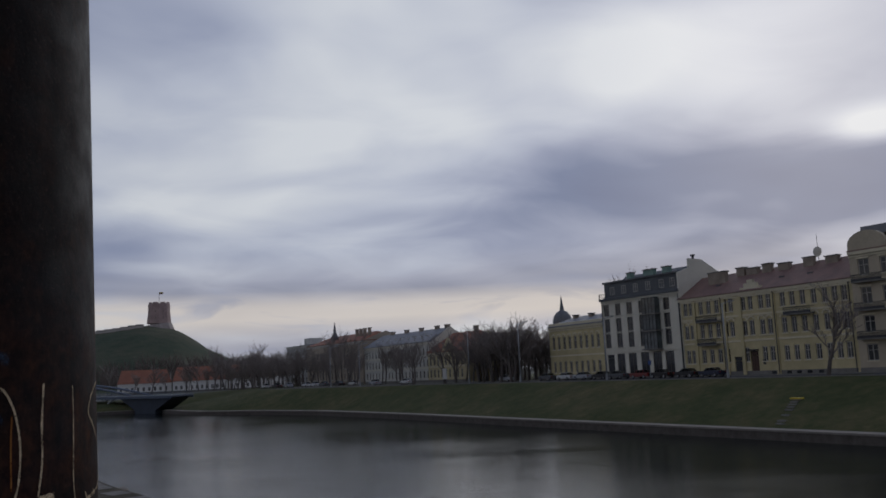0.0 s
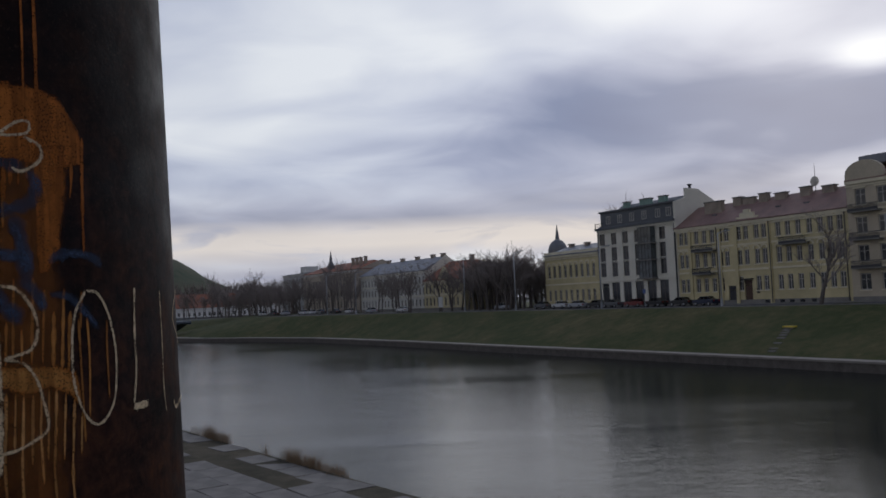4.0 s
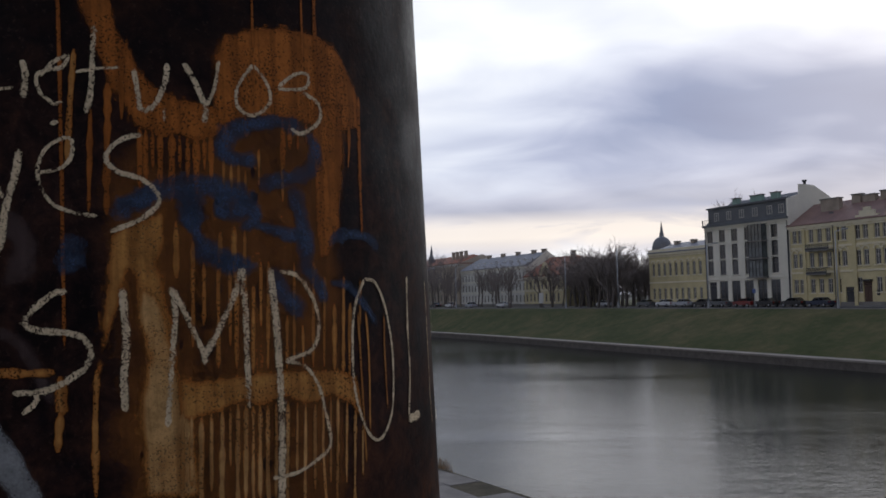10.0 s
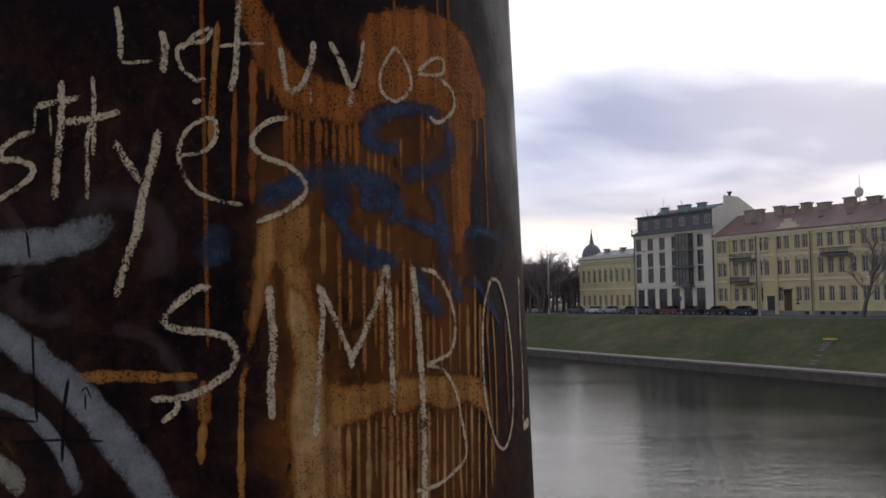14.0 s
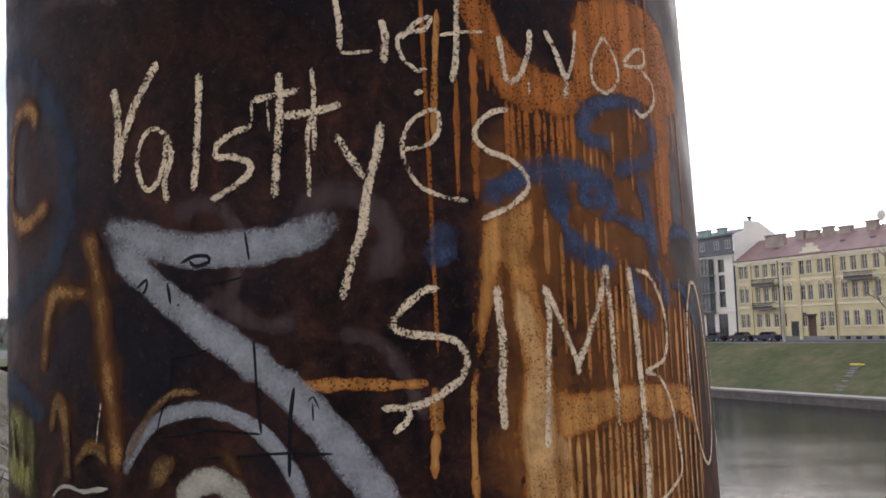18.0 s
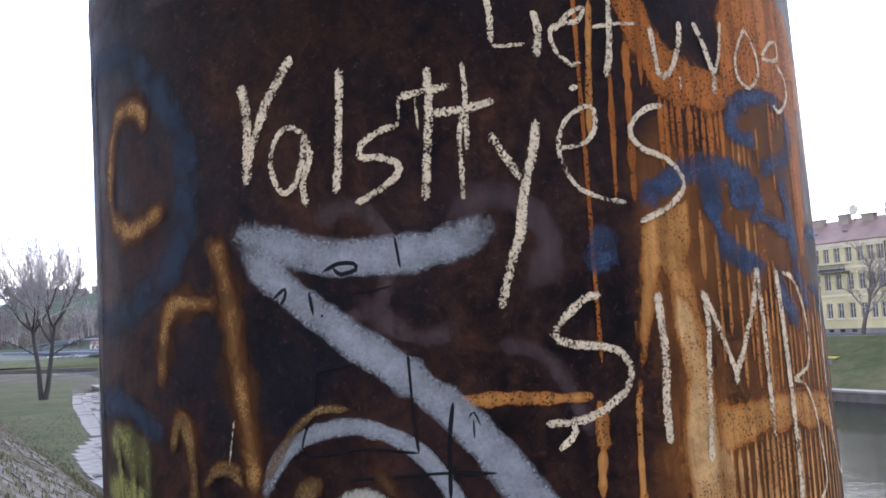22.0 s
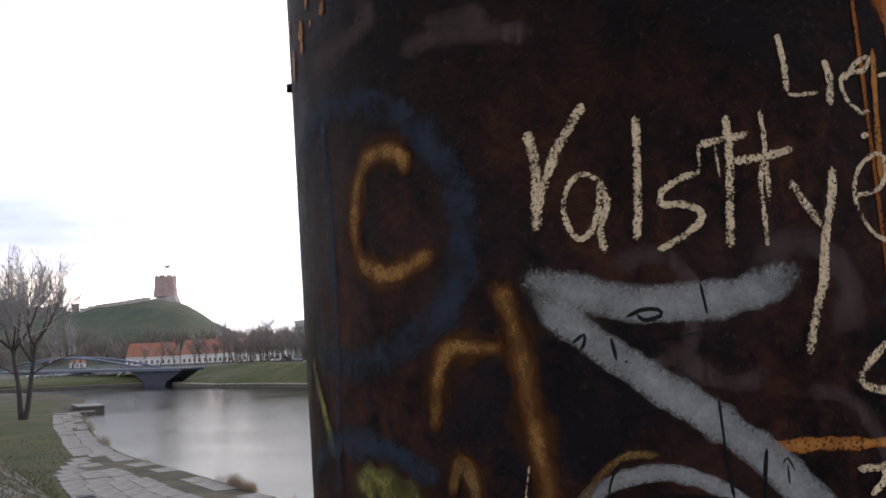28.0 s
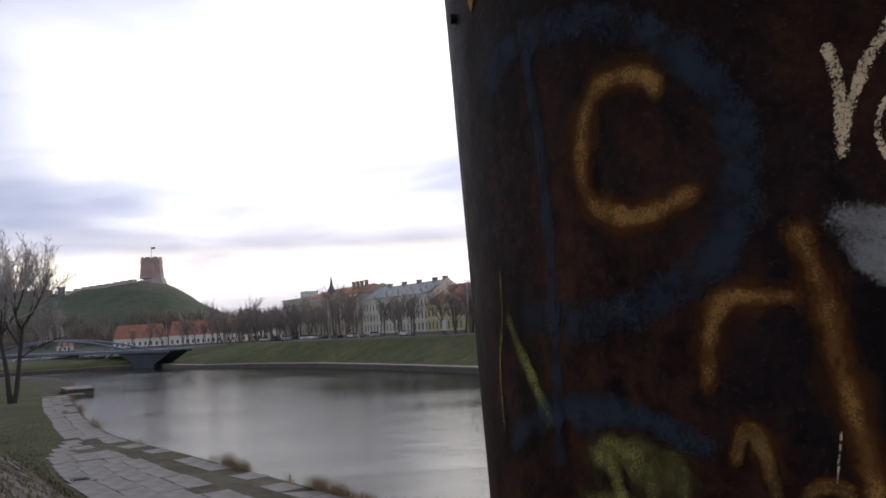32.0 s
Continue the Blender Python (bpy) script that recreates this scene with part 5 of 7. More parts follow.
part("bay_frame", boxes(*bars), iron, bay)
for z in (5.0, 8.2, 11.1):
    part("bay_ledge", boxes((11.7, 15.5, -1.5, 0.0, z - 0.2, z)), concrete, bay)
rail = [(-0.25, 0.0, -0.45, -0.4, 14.75, 15.7), (-0.25, 2.4, -0.45, -0.4, 15.6, 15.68)] + [(0.3 * i, 0.3 * i + 0.04, -0.45, -0.41, 14.75, 15.6) for i in range(8)]
for i, b in enumerate(rail):
    part("railing_post" if i != 1 else "railing_bar", boxes(b), iron, white_house)
bm = bmesh.new()
vs = [(20.3, y, z) for y, z in ((-0.1, 0), (13.2, 0), (13.2, 16.0), (5.6, 19.9), (2.6, 20.0), (2.55, 18.4), (-0.1, 17.6), (-0.1, 14.6))]
a = [bm.verts.new(v) for v in vs]
b = [bm.verts.new((v[0] - 0.4, v[1], v[2])) for v in vs]
bm.faces.new(a), bm.faces.new(b[::-1])
for i in range(len(a)):
    bm.faces.new((a[i], b[i], b[(i + 1) % len(a)], a[(i + 1) % len(a)]))
bmesh.ops.recalc_face_normals(bm, faces=bm.faces)
part("fire_wall", bm, white, white_house, "blank white fire wall")
for x in (0.05, 19.85):
    bm = bmesh.new()
    tube(bm, (x, -0.12, 0.2), (x, -0.12, 14.4), 0.08, 0.08, 6)
    part("drainpipe", bm, iron, white_house)
for x, w in ((5.4, 1.2), (9.8, 2.6), (14.6, 1.6)):
    chimney(white_house, x, 1.8, 18.2, w, 0.9, copper)
bm = bmesh.new()
tube(bm, (19.2, 4.8, 18.5), (19.2, 4.8, 20.6), 0.25, 0.22, 8)
tube(bm, (19.2, 4.8, 20.6), (19.2, 4.8, 20.85), 0.4, 0.4, 8)
part("flue", bm, iron, white_house)

# low yellow house behind the trees
lx = [0.9 + 1.75 * i for i in range(9)]
low_house = house("low_yellow_house", 142.6, 125.7, 107.4, 11.0, 16.4, 18.4, (yellow, cream, zinc, frame_dark), [(x, 6.0, 0.85, 2.5, "arch") for x in lx] + [(x, 1.4, 0.85, 2.2, "plain") for x in lx],
                  "two-storey yellow house with arched upper windows", courses=(4.6,), hips=2.0)
part("parapet", boxes((0.0, 16.9, -0.1, 0.3, 10.6, 11.3)), cream, low_house)
for x in (3.0, 8.0, 13.0):
    chimney(low_house, x, 4.0, 11.6, 1.0, 1.2)

# tall beige house with loggias and a round gable at the downstream end
tx = [1.2, 4.4, 7.6, 10.8]
tall_house = house("tall_beige_house", 72.8, 58.0, 107.0, 14.0, 22.2, 25.5, (beige, cream, red_roof, frame_dark), [(x, z, 1.6, 2.2, "hood") for x in tx for z in (1.6, 5.4, 9.2, 13.0)], "tall beige house with dark loggias and a curved gable", courses=(4.6, 8.4, 12.2), roof_over=0.2)
bm = bmesh.new()
extrude_profile(bm, [(0.0, 16.3), (5.6, 16.3), (5.6, 17.2)] + [(2.8 + 2.8 * math.cos(q), 17.2 + 1.8 * math.sin(q)) for q in [math.pi * i / 10 for i in range(1, 10)]] + [(0.0, 17.2)], -0.15, 0.5)
part("round_gable", bm, beige, tall_house, "curved plaster gable")
for z in (4.4, 8.2, 12.0):
    balcony(tall_house, 0.6, z, 4.4)
chimney(tall_house, 7.0, 5.0, 19.0, 2.0, 1.2)
part("roof_terrace", boxes((0.8, 4.6, 2.0, 6.0, 18.6, 19.8)), zinc, tall_house)
house("ochre_corner_house", 57.8, 30.0, 107.4, 12.0, 20.0, 24.0, (yellow, cream, red_roof, frame_dark), [(1.0 + 2.6 * i, z, 1.1, 2.2, "hood") for i in range(10) for z in (2.0, 6.2, 10.4)], "ochre three-storey corner house", courses=(5.2, 9.4))

# houses further upstream
fx = [0.8 + 1.95 * i for i in range(9)]
red_house = house("red_roofed_house", 197.0, 177.0, 108.5, 12.0, 13.4, 18.2, (pale_yellow, cream, tile_roof, frame_dark), [(x, z, 0.95, 2.1, "arch" if z > 3 else "plain") for x in fx for z in (1.2, 4.3)], "pale yellow house with a steep orange-red tiled roof", courses=(3.8,), hips=3.5)
bm = bmesh.new()
extrude_profile(bm, [(8.0, 7.2), (13.0, 7.2), (13.0, 8.4), (10.5, 11.0), (8.0, 8.4)], -0.2, 0.5)
part("front_gable", bm, pale_yellow, red_house)
chimney(red_house, 15.0, 5.0, 12.2, 1.2, 1.3)
gx = [1.0 + 2.1 * i for i in range(19)]
grey_house = house("long_grey_house", 237.5, 197.2, 109.0, 13.0, 16.4, 20.0, (grey_wall, white, zinc, frame_dark), [(x, z, 0.95, 1.9, "plain") for x in gx for z in (1.2, 4.2, 7.2)], "long grey-white three-storey house with a pale sheet roof", courses=(3.7, 6.8))
part("end_gable", boxes((40.3, 40.6, 0.0, 13.0, 0.0, 10.0)), white, grey_house)
bm = bmesh.new()
vs = [(40.5, y, z) for y, z in ((0, 10), (13, 10), (6.5, 14.6))]
a = [bm.verts.new(v) for v in vs]
b = [bm.verts.new((v[0] - 0.3, v[1], v[2])) for v in vs]
bm.faces.new(a), bm.faces.new(b[::-1])
for i in range(3):
    bm.faces.new((a[i], b[i], b[(i + 1) % 3], a[(i + 1) % 3]))
bmesh.ops.recalc_face_normals(bm, faces=bm.faces)
part("gable_peak", bm, white, grey_house, "pale plaster gable")
for i in range(9):
    part("roof_window", boxes((3.0 + 4.1 * i, 3.9 + 4.1 * i, 2.4, 3.6, 11.6, 12.5)), frame_white, grey_house)
for x in (6.0, 15.0, 24.0, 33.0, 38.5):
    chimney(grey_house, x, 6.0, 13.8, 1.5, 1.1)
palace = house("dark_turreted_house", 287.0, 240.0, 109.5, 16.0, 19.0, 22.0, (plain("brown_plaster", (0.44, 0.37, 0.29), 0.9, 0.25, 0.3), grey_wall, tile_roof, frame_dark), [(1.2 + 2.6 * i, z, 1.2, 2.2, "plain") for i in range(17) for z in (1.5, 5.0, 8.5)], "dim brown four-storey house with a slim turret", hips=6.0)
bm = bmesh.new()
for z0, z1, r0, r1 in ((12.5, 15.4, 1.2, 1.2), (15.4, 15.7, 1.5, 1.4), (15.7, 17.2, 1.2, 0.45), (17.2, 18.2, 0.5, 0.45), (18.2, 20.6, 0.42, 0.04)):
    tube(bm, (18.4, 3.0, z0), (18.4, 3.0, z1), r0, r1, 12)
part("turret", bm, plain("turret_sheet", (0.14, 0.14, 0.15), 0.7, 0.2, 0.5), palace, "grey sheet-clad turret with a thin spire")
for x in (33.0, 36.0, 39.0, 42.5):
    chimney(palace, x, 4.0, 15.0, 1.0, 2.1, brick_red)
flat_house = house("flat_roofed_block", 312.0, 290.0, 111.0, 14.0, 20.0, 20.6, (plain("dim_grey_plaster", (0.46, 0.45, 0.43), 0.9, 0.2, 0.3), grey_wall, zinc, frame_dark), [(1.0 + 2.6 * i, z, 1.3, 1.7, "plain") for i in range(8) for z in (1.2, 4.4, 7.6, 10.8)], "plain grey flat-roofed block")
part("lift_house", boxes((8.0, 13.0, 4.0, 9.0, 14.5, 17.0)), grey_wall, flat_house)

# church dome and spire that rise behind the trees
# slate tone lightened to put distance haze into the colour
spire_sheet = plain("spire_sheet", (0.16, 0.165, 0.175), 0.7, 0.2, 0.5)
dome = empty("church_dome", spot(213.2, 165.0, STREET), "dark church dome with a lantern and needle spire", "church")
bm = bmesh.new()
tube(bm, (0, 0, 0), (0, 0, 15.6), 2.9, 2.9, 16)
part("drum", bm, beige, dome)
bm = bmesh.new()
prof = [(3.0, 15.6), (3.0, 16.6), (2.6, 18.0), (1.8, 19.1), (0.6, 19.8)]
for (r0, z0), (r1, z1) in zip(prof, prof[1:]):
    tube(bm, (0, 0, z0), (0, 0, z1), r0, r1, 16, caps=False)
part("cap", bm, spire_sheet, dome, smooth=True)
bm = bmesh.new()
tube(bm, (0, 0, 19.8), (0, 0, 20.8), 0.7, 0.6, 10)
tube(bm, (0, 0, 20.8), (0, 0, 24.4), 0.55, 0.03, 10)
part("spire", bm, spire_sheet, dome)
for x in (-3.6, 3.6):
    bm = bmesh.new()
    tube(bm, (x, 0, 14.0), (x, 0, 16.6), 0.6, 0.45, 8)
    tube(bm, (x, 0, 16.6), (x, 0, 17.8), 0.5, 0.03, 8)
    part("pinnacle", bm, spire_sheet, dome)


# ---- castle hill and its tower, bridge, arsenal ----
def sight(az, r, z):
    """A pose at a bearing and distance from the viewpoint, facing it."""
    return Matrix.Translation((math.sin(radians(az)) * r, math.cos(radians(az)) * r, z)) @ Matrix.Rotation(-radians(az), 4, "Z")


HILL_R = 800.0
crest = along({-34: 0.2, -28: 0.6, -24: 0.9, -21.4: 1.5, -20.2: 2.5, -19.0: 2.85, -15.6: 3.0, -14.9: 3.0, -14.1: 3.22, -12.5: 3.42, -11.5: 3.58, -10.7: 3.66, -9.2: 3.42, -8.5: 3.12, -8.1: 2.84, -7.5: 2.45, -7.1: 2.1, -6.2: 1.68, -5.7: 1.42, -5.1: 1.15, -4.2: 0.75, -3.0: 0.1})
bm = bmesh.new()
grid = []
for i in range(61):
    az = -34 + 31.0 * i / 60
    h = EYE + HILL_R * math.tan(radians(crest(az))) - 4.5
    col = []
    for j in range(17):
        r = 560 + 30 * j
        q = max(0.0, 1 - abs(r - HILL_R) / 240.0)
        q = q * q * (3 - 2 * q)
        z = 4.5 + h * q + 1.6 * noise.noise((az * 1.3, r * 0.02, 3.0)) * q
        col.append(bm.verts.new((math.sin(radians(az)) * r, math.cos(radians(az)) * r, z if abs(r - HILL_R) > 1 else 4.5 + h)))
    grid.append(col)
for a, b in zip(grid, grid[1:]):
    for j in range(16):
        bm.faces.new((a[j], b[j], b[j + 1], a[j + 1]))
bmesh.ops.recalc_face_normals(bm, faces=bm.faces)
if sum(f.normal.z for f in bm.faces) < 0:
    bmesh.ops.reverse_faces(bm, faces=bm.faces)
tagged(part("hill", bm, hill_grass, smooth=True), "steep grassy castle hill above the river bend", "hill", kind="structure")

tower_brick = plain("tower_brick", (0.40, 0.29, 0.265), 0.9, 0.25, 0.15, fine=1.2)
rubble = plain("rubble_stone", (0.36, 0.31, 0.285), 0.9, 0.3, 0.2, fine=1.5)
pale_rubble = plain("pale_rubble", (0.46, 0.41, 0.37), 0.9, 0.3, 0.2, fine=1.5)
dark_rubble = plain("dark_rubble", (0.20, 0.18, 0.175), 0.9, 0.3, 0.2, fine=1.5)
tz = EYE + HILL_R * math.tan(radians(3.55))
tower = empty("castle_tower", sight(-10.0, HILL_R, tz), "octagonal red brick castle tower with a stone base", "tower")
bm = bmesh.new()
tube(bm, (0.8, 0, -6), (0, 0, 2.6), 13.2, 10.6, 8)
part("stone_base", bm, rubble, tower)
bm = bmesh.new()
for z0, z1, r0, r1 in ((3.0, 9.5, 10.2, 9.7), (9.5, 15.5, 9.5, 9.1), (15.5, 20.4, 9.3, 9.1)):
    tube(bm, (0, 0, z0), (0, 0, z1), r0, r1, 8)
part("brick_shaft", bm, tower_brick, tower)
for i in range(8):
    a = math.tau * (i + 0.5) / 8
    part("merlon", boxes((-2.2, 2.2, -0.5, 0.5, 20.4, 21.6)), tower_brick, tower, m=Matrix.Rotation(a, 4, "Z") @ Matrix.Translation((0, -8.0, 0)))
for z in (7.0, 12.5):
    for x in (-3.5, 3.0):
        part("window", boxes((x, x + 0.6, -9.75, -8.6, z, z + 1.6)), dark_rubble, tower)
bm = bmesh.new()
tube(bm, (0, 0, 20.5), (0, 0, 31.0), 0.18, 0.1, 6)
pole = part("flagpole", bm, iron, tower)
bm = bmesh.new()
for k in range(3):
    vs = [[bm.verts.new((x, 0.5 * math.sin(x * 1.3), 29.0 + k * 0.6 + dz)) for x in (0.1, 1.2, 2.4, 3.4)] for dz in (0, 0.6)]
    for i in range(3):
        f = bm.faces.new((vs[0][i], vs[0][i + 1], vs[1][i + 1], vs[1][i]))
        f.material_index = k
part("flag", bm, [plain("flag_red", (0.34, 0.06, 0.05)), plain("flag_green", (0.07, 0.18, 0.10)), plain("flag_yellow", (0.5, 0.33, 0.03))], pole, "red, green and yellow flag")
ruin = empty("castle_ruin", sight(-18.62, HILL_R, EYE + HILL_R * math.tan(radians(2.7))), "square pinkish-grey castle building on the hill", "ruin")
part("tower_block", boxes((-9.7, 9.3, 0, 14, -6, 14.4)), rubble, ruin)
part("low_wing", boxes((-19.5, -9.7, 2, 12, -10, 0.4)), rubble, ruin)
part("side_wing", boxes((9.3, 41.0, 3, 14, -4, 8.6)), dark_rubble, ruin)
part("block_coping", boxes((-10.0, 9.6, -0.3, 14.3, 14.4, 14.9)), rubble, ruin)
for i, x in enumerate((-7, -1, 5)):
    part("window", boxes((x, x + 1.4, -0.3, 0.4, 3, 5.4)), iron, ruin)
hut = empty("gate_hut", sight(-15.22, HILL_R - 6, EYE + HILL_R * math.tan(radians(3.08))), "small dark stone gate building beside the wall", "building")
part("hut_wall", boxes((-2.9, 2.9, 0, 8, -4, 4.0)), dark_rubble, hut)
part("hut_roof", boxes((-3.6, 3.6, -0.6, 8.6, 4.0, 4.8)), slate, hut)
for i in range(9):
    az = -14.75 + 0.45 * i
    wall = empty("castle_wall", sight(az, HILL_R - 30, EYE + 0.6 + (HILL_R - 30) * math.tan(radians(crest(az)))), "low pale stone curtain wall along the hill crest", "wall", "castle walls")
    part("masonry", boxes((-3.2, 3.2, -3.0, 2.5, -6.5, 0.5)), pale_rubble, wall)
    part("wall_coping", boxes((-3.3, 3.3, -3.3, 2.8, 0.5, 1.1)), dark_rubble, wall)

white_old = plain("old_white_plaster", (0.74, 0.71, 0.66), 0.9, 0.2, 0.2, fine=2.0)
for az, r, width, eave, ridge, n in ((-12.4, 432, 24.0, 9.3, 15.6, 9), (-9.15, 430, 25.0, 9.6, 16.2, 10), (-5.75, 428, 21.0, 10.2, 16.2, 8), (-2.9, 424, 13.0, 10.6, 15.6, 5), (-15.6, 450, 7.5, 7.6, 10.0, 3), (-1.1, 415, 12.0, 10.4, 15.2, 5)):
    house("arsenal_house", width, 0.0, 0, 14.0, eave, ridge, (white_old, white_old, tile_roof, frame_dark), [(1.0 + (width - 1.5) / n * i, 1.2, 1.1, 1.8, "plain") for i in range(n)], "long white arsenal building under an orange tiled roof", base=4.6, m=sight(az, r, 4.6), hips=2.0)

blue_steel = plain("blue_steel", (0.05, 0.075, 0.125), 0.5, 0.2, 0.3)
pale_rail = plain("pale_rail", (0.27, 0.29, 0.32), 0.6, 0.15, 0.5)
B0, SPAN = Vector((-36.6, 260.0, 0.5)), 185.0
bridge = empty("bridge", Matrix.Translation(B0) @ Matrix.Rotation(math.atan2(0.8, -0.6), 4, "Z"), "blue steel road bridge with a low arch and dark pier", "bridge")
deck_paint = plain("deck_paint", (0.10, 0.115, 0.14), 0.6, 0.2, 0.3)
part("deck", boxes((5, SPAN, -3.4, 3.4, 4.4, 4.85)), deck_paint, bridge)
for y in (-3.6, 3.4):
    part("edge_girder", boxes((5, SPAN, y, y + 0.2, 4.0, 4.75)), blue_steel, bridge)
    part("deck_fascia", boxes((5, SPAN, y - 0.03, y + 0.23, 4.75, 4.98)), pale_rail, bridge)
for y in (-3.3, 3.25):
    rails = [(5, SPAN, y, y + 0.06, z, z + 0.05) for z in (5.4, 5.85)] + [(i * 3.0, i * 3.0 + 0.06, y, y + 0.06, 4.85, 5.9) for i in range(int(SPAN / 3.0))]
    part("railing", boxes(*rails), blue_steel, bridge)
pier_mat = plain("pier_concrete", (0.04, 0.05, 0.07), 0.8, 0.25, 0.3)
for x in (23.0, 170.0):
    bm = bmesh.new()
    extrude_profile(bm, [(x - 6.0, -2.2), (x + 6.0, -2.2), (x + 7.0, 0.6), (x + 17.0, 4.0), (x - 17.0, 4.0), (x - 7.0, 0.6)], -2.8, 2.8)
    part("pier", bm, pier_mat, bridge, "dark flared bridge pier")
for y in (-2.9, 2.9):
    bm = bmesh.new()
    n = 28
    pts = [(30.0 + 136.0 * i / n, 4.7 + 4.6 * (1 - (2 * i / n - 1) ** 2)) for i in range(n + 1)]
    for a, b in zip(pts, pts[1:]):
        tube(bm, (a[0], y, a[1]), (b[0], y, b[1]), 0.34, 0.34, 6, caps=False)
    part("arch_rib", bm, blue_steel, bridge)
    for i in range(2, n - 1, 2):
        bm = bmesh.new()
        tube(bm, (pts[i][0], y, 4.8), (pts[i][0], y, pts[i][1]), 0.08, 0.08, 5)
        part("hanger", bm, blue_steel, bridge)
    bm = bmesh.new()
    tube(bm, (58.0, y, -0.5), (43.0, y, 4.3), 0.32, 0.32, 6)
    part("strut", bm, pale_rail, bridge)

# grass and a parking strip beyond the bridge
bm = bmesh.new()
rows = []
for i in range(25):
    az = radians(-34 + i)
    rows.append([bm.verts.new((math.sin(az) * r, math.cos(az) * r, z)) for r, z in ((300, 1.6), (309, 2.35), (321, 3.1), (330, 3.3), (350, 3.4), (380, 3.7))])
for a, b in zip(rows, rows[1:]):
    for k in range(5):
        bm.faces.new((a[k], a[k + 1], b[k + 1], b[k]))
bmesh.ops.recalc_face_normals(bm, faces=bm.faces)
if sum(f.normal.z for f in bm.faces) < 0:
    bmesh.ops.reverse_faces(bm, faces=bm.faces)
tagged(part("ground", bm, grass, smooth=True), "dark winter grass below the hill beyond the bridge", "ground", kind="structure")

# ---- trees without leaves ----
bark = plain("grey_brown_bark", (0.115, 0.097, 0.084), 0.95, 0.3, 1.5, fine=12.0)
twig = plain("dark_twigs", (0.225, 0.19, 0.168), 0.95, 0.3, 2.0)


def grow(bm, rng, p, d, length, radius, level, out, deep=4):
    """One limb with its side limbs; the thin ends go into out."""
    target = bm if level == 0 else out
    n = 3 if level < 2 else 2
    pts = [p.copy()]
    for i in range(n):
        d = (d + Vector((rng.uniform(-1, 1), rng.uniform(-1, 1), rng.uniform(-0.3, 0.7))) * (0.10 if level == 0 else 0.18)).normalized()
        p = p + d * length / n
        pts.append(p.copy())
    for i in range(n):
        r0, r1 = radius * (1 - 0.55 * i / n), radius * (1 - 0.55 * (i + 1) / n)
        tube(target, pts[i], pts[i + 1], r0, r1, 7 if level == 0 else (5 if level == 1 else 3), caps=False)
    if level >= deep:
        return
    kids = (8, 6, 5, 4, 3)[level]
    for k in range(kids):
        q = 0.42 + 0.58 * (k + rng.random()) / kids if level == 0 else 0.25 + 0.75 * (k + rng.random()) / kids
        i = min(n - 1, int(q * n))
        start = pts[i].lerp(pts[i + 1], q * n - i)
        side = d.orthogonal().normalized()
        side.rotate(Matrix.Rotation(rng.uniform(0, math.tau), 3, d))
        way = (d * rng.uniform(0.75, 1.15) + side * rng.uniform(0.4, 0.8) + Vector((0, 0, 0.28))).normalized()
        grow(bm, rng, start, way, length * rng.uniform(0.42, 0.62), radius * (0.5 if level else 0.42), level + 1, out, deep)


def bare_tree(seed, height, m, label):
    rng = random.Random(seed)
    t = empty("bare_tree", m, label, "tree")
    trunk, crown = bmesh.new(), bmesh.new()
    grow(trunk, rng, Vector((0, 0, -0.3)), Vector((0, rng.uniform(-0.06, 0.06), 1)).normalized(), height * 0.62, height * 0.017, 0, crown)
    part("trunk", trunk, bark, t, smooth=True)
    part("crown", crown, twig, t)
    return t


def set_tree(model, s, w, z, scale, turn, label, wide=1.0):
    m = Matrix.Translation(at(s, w, z)) @ Matrix.Rotation(turn, 4, "Z") @ Matrix.Diagonal((scale * wide, scale * wide, scale, 1))
    return tagged(copy_thing(model, m), label, "tree", "bare trees on the far street")


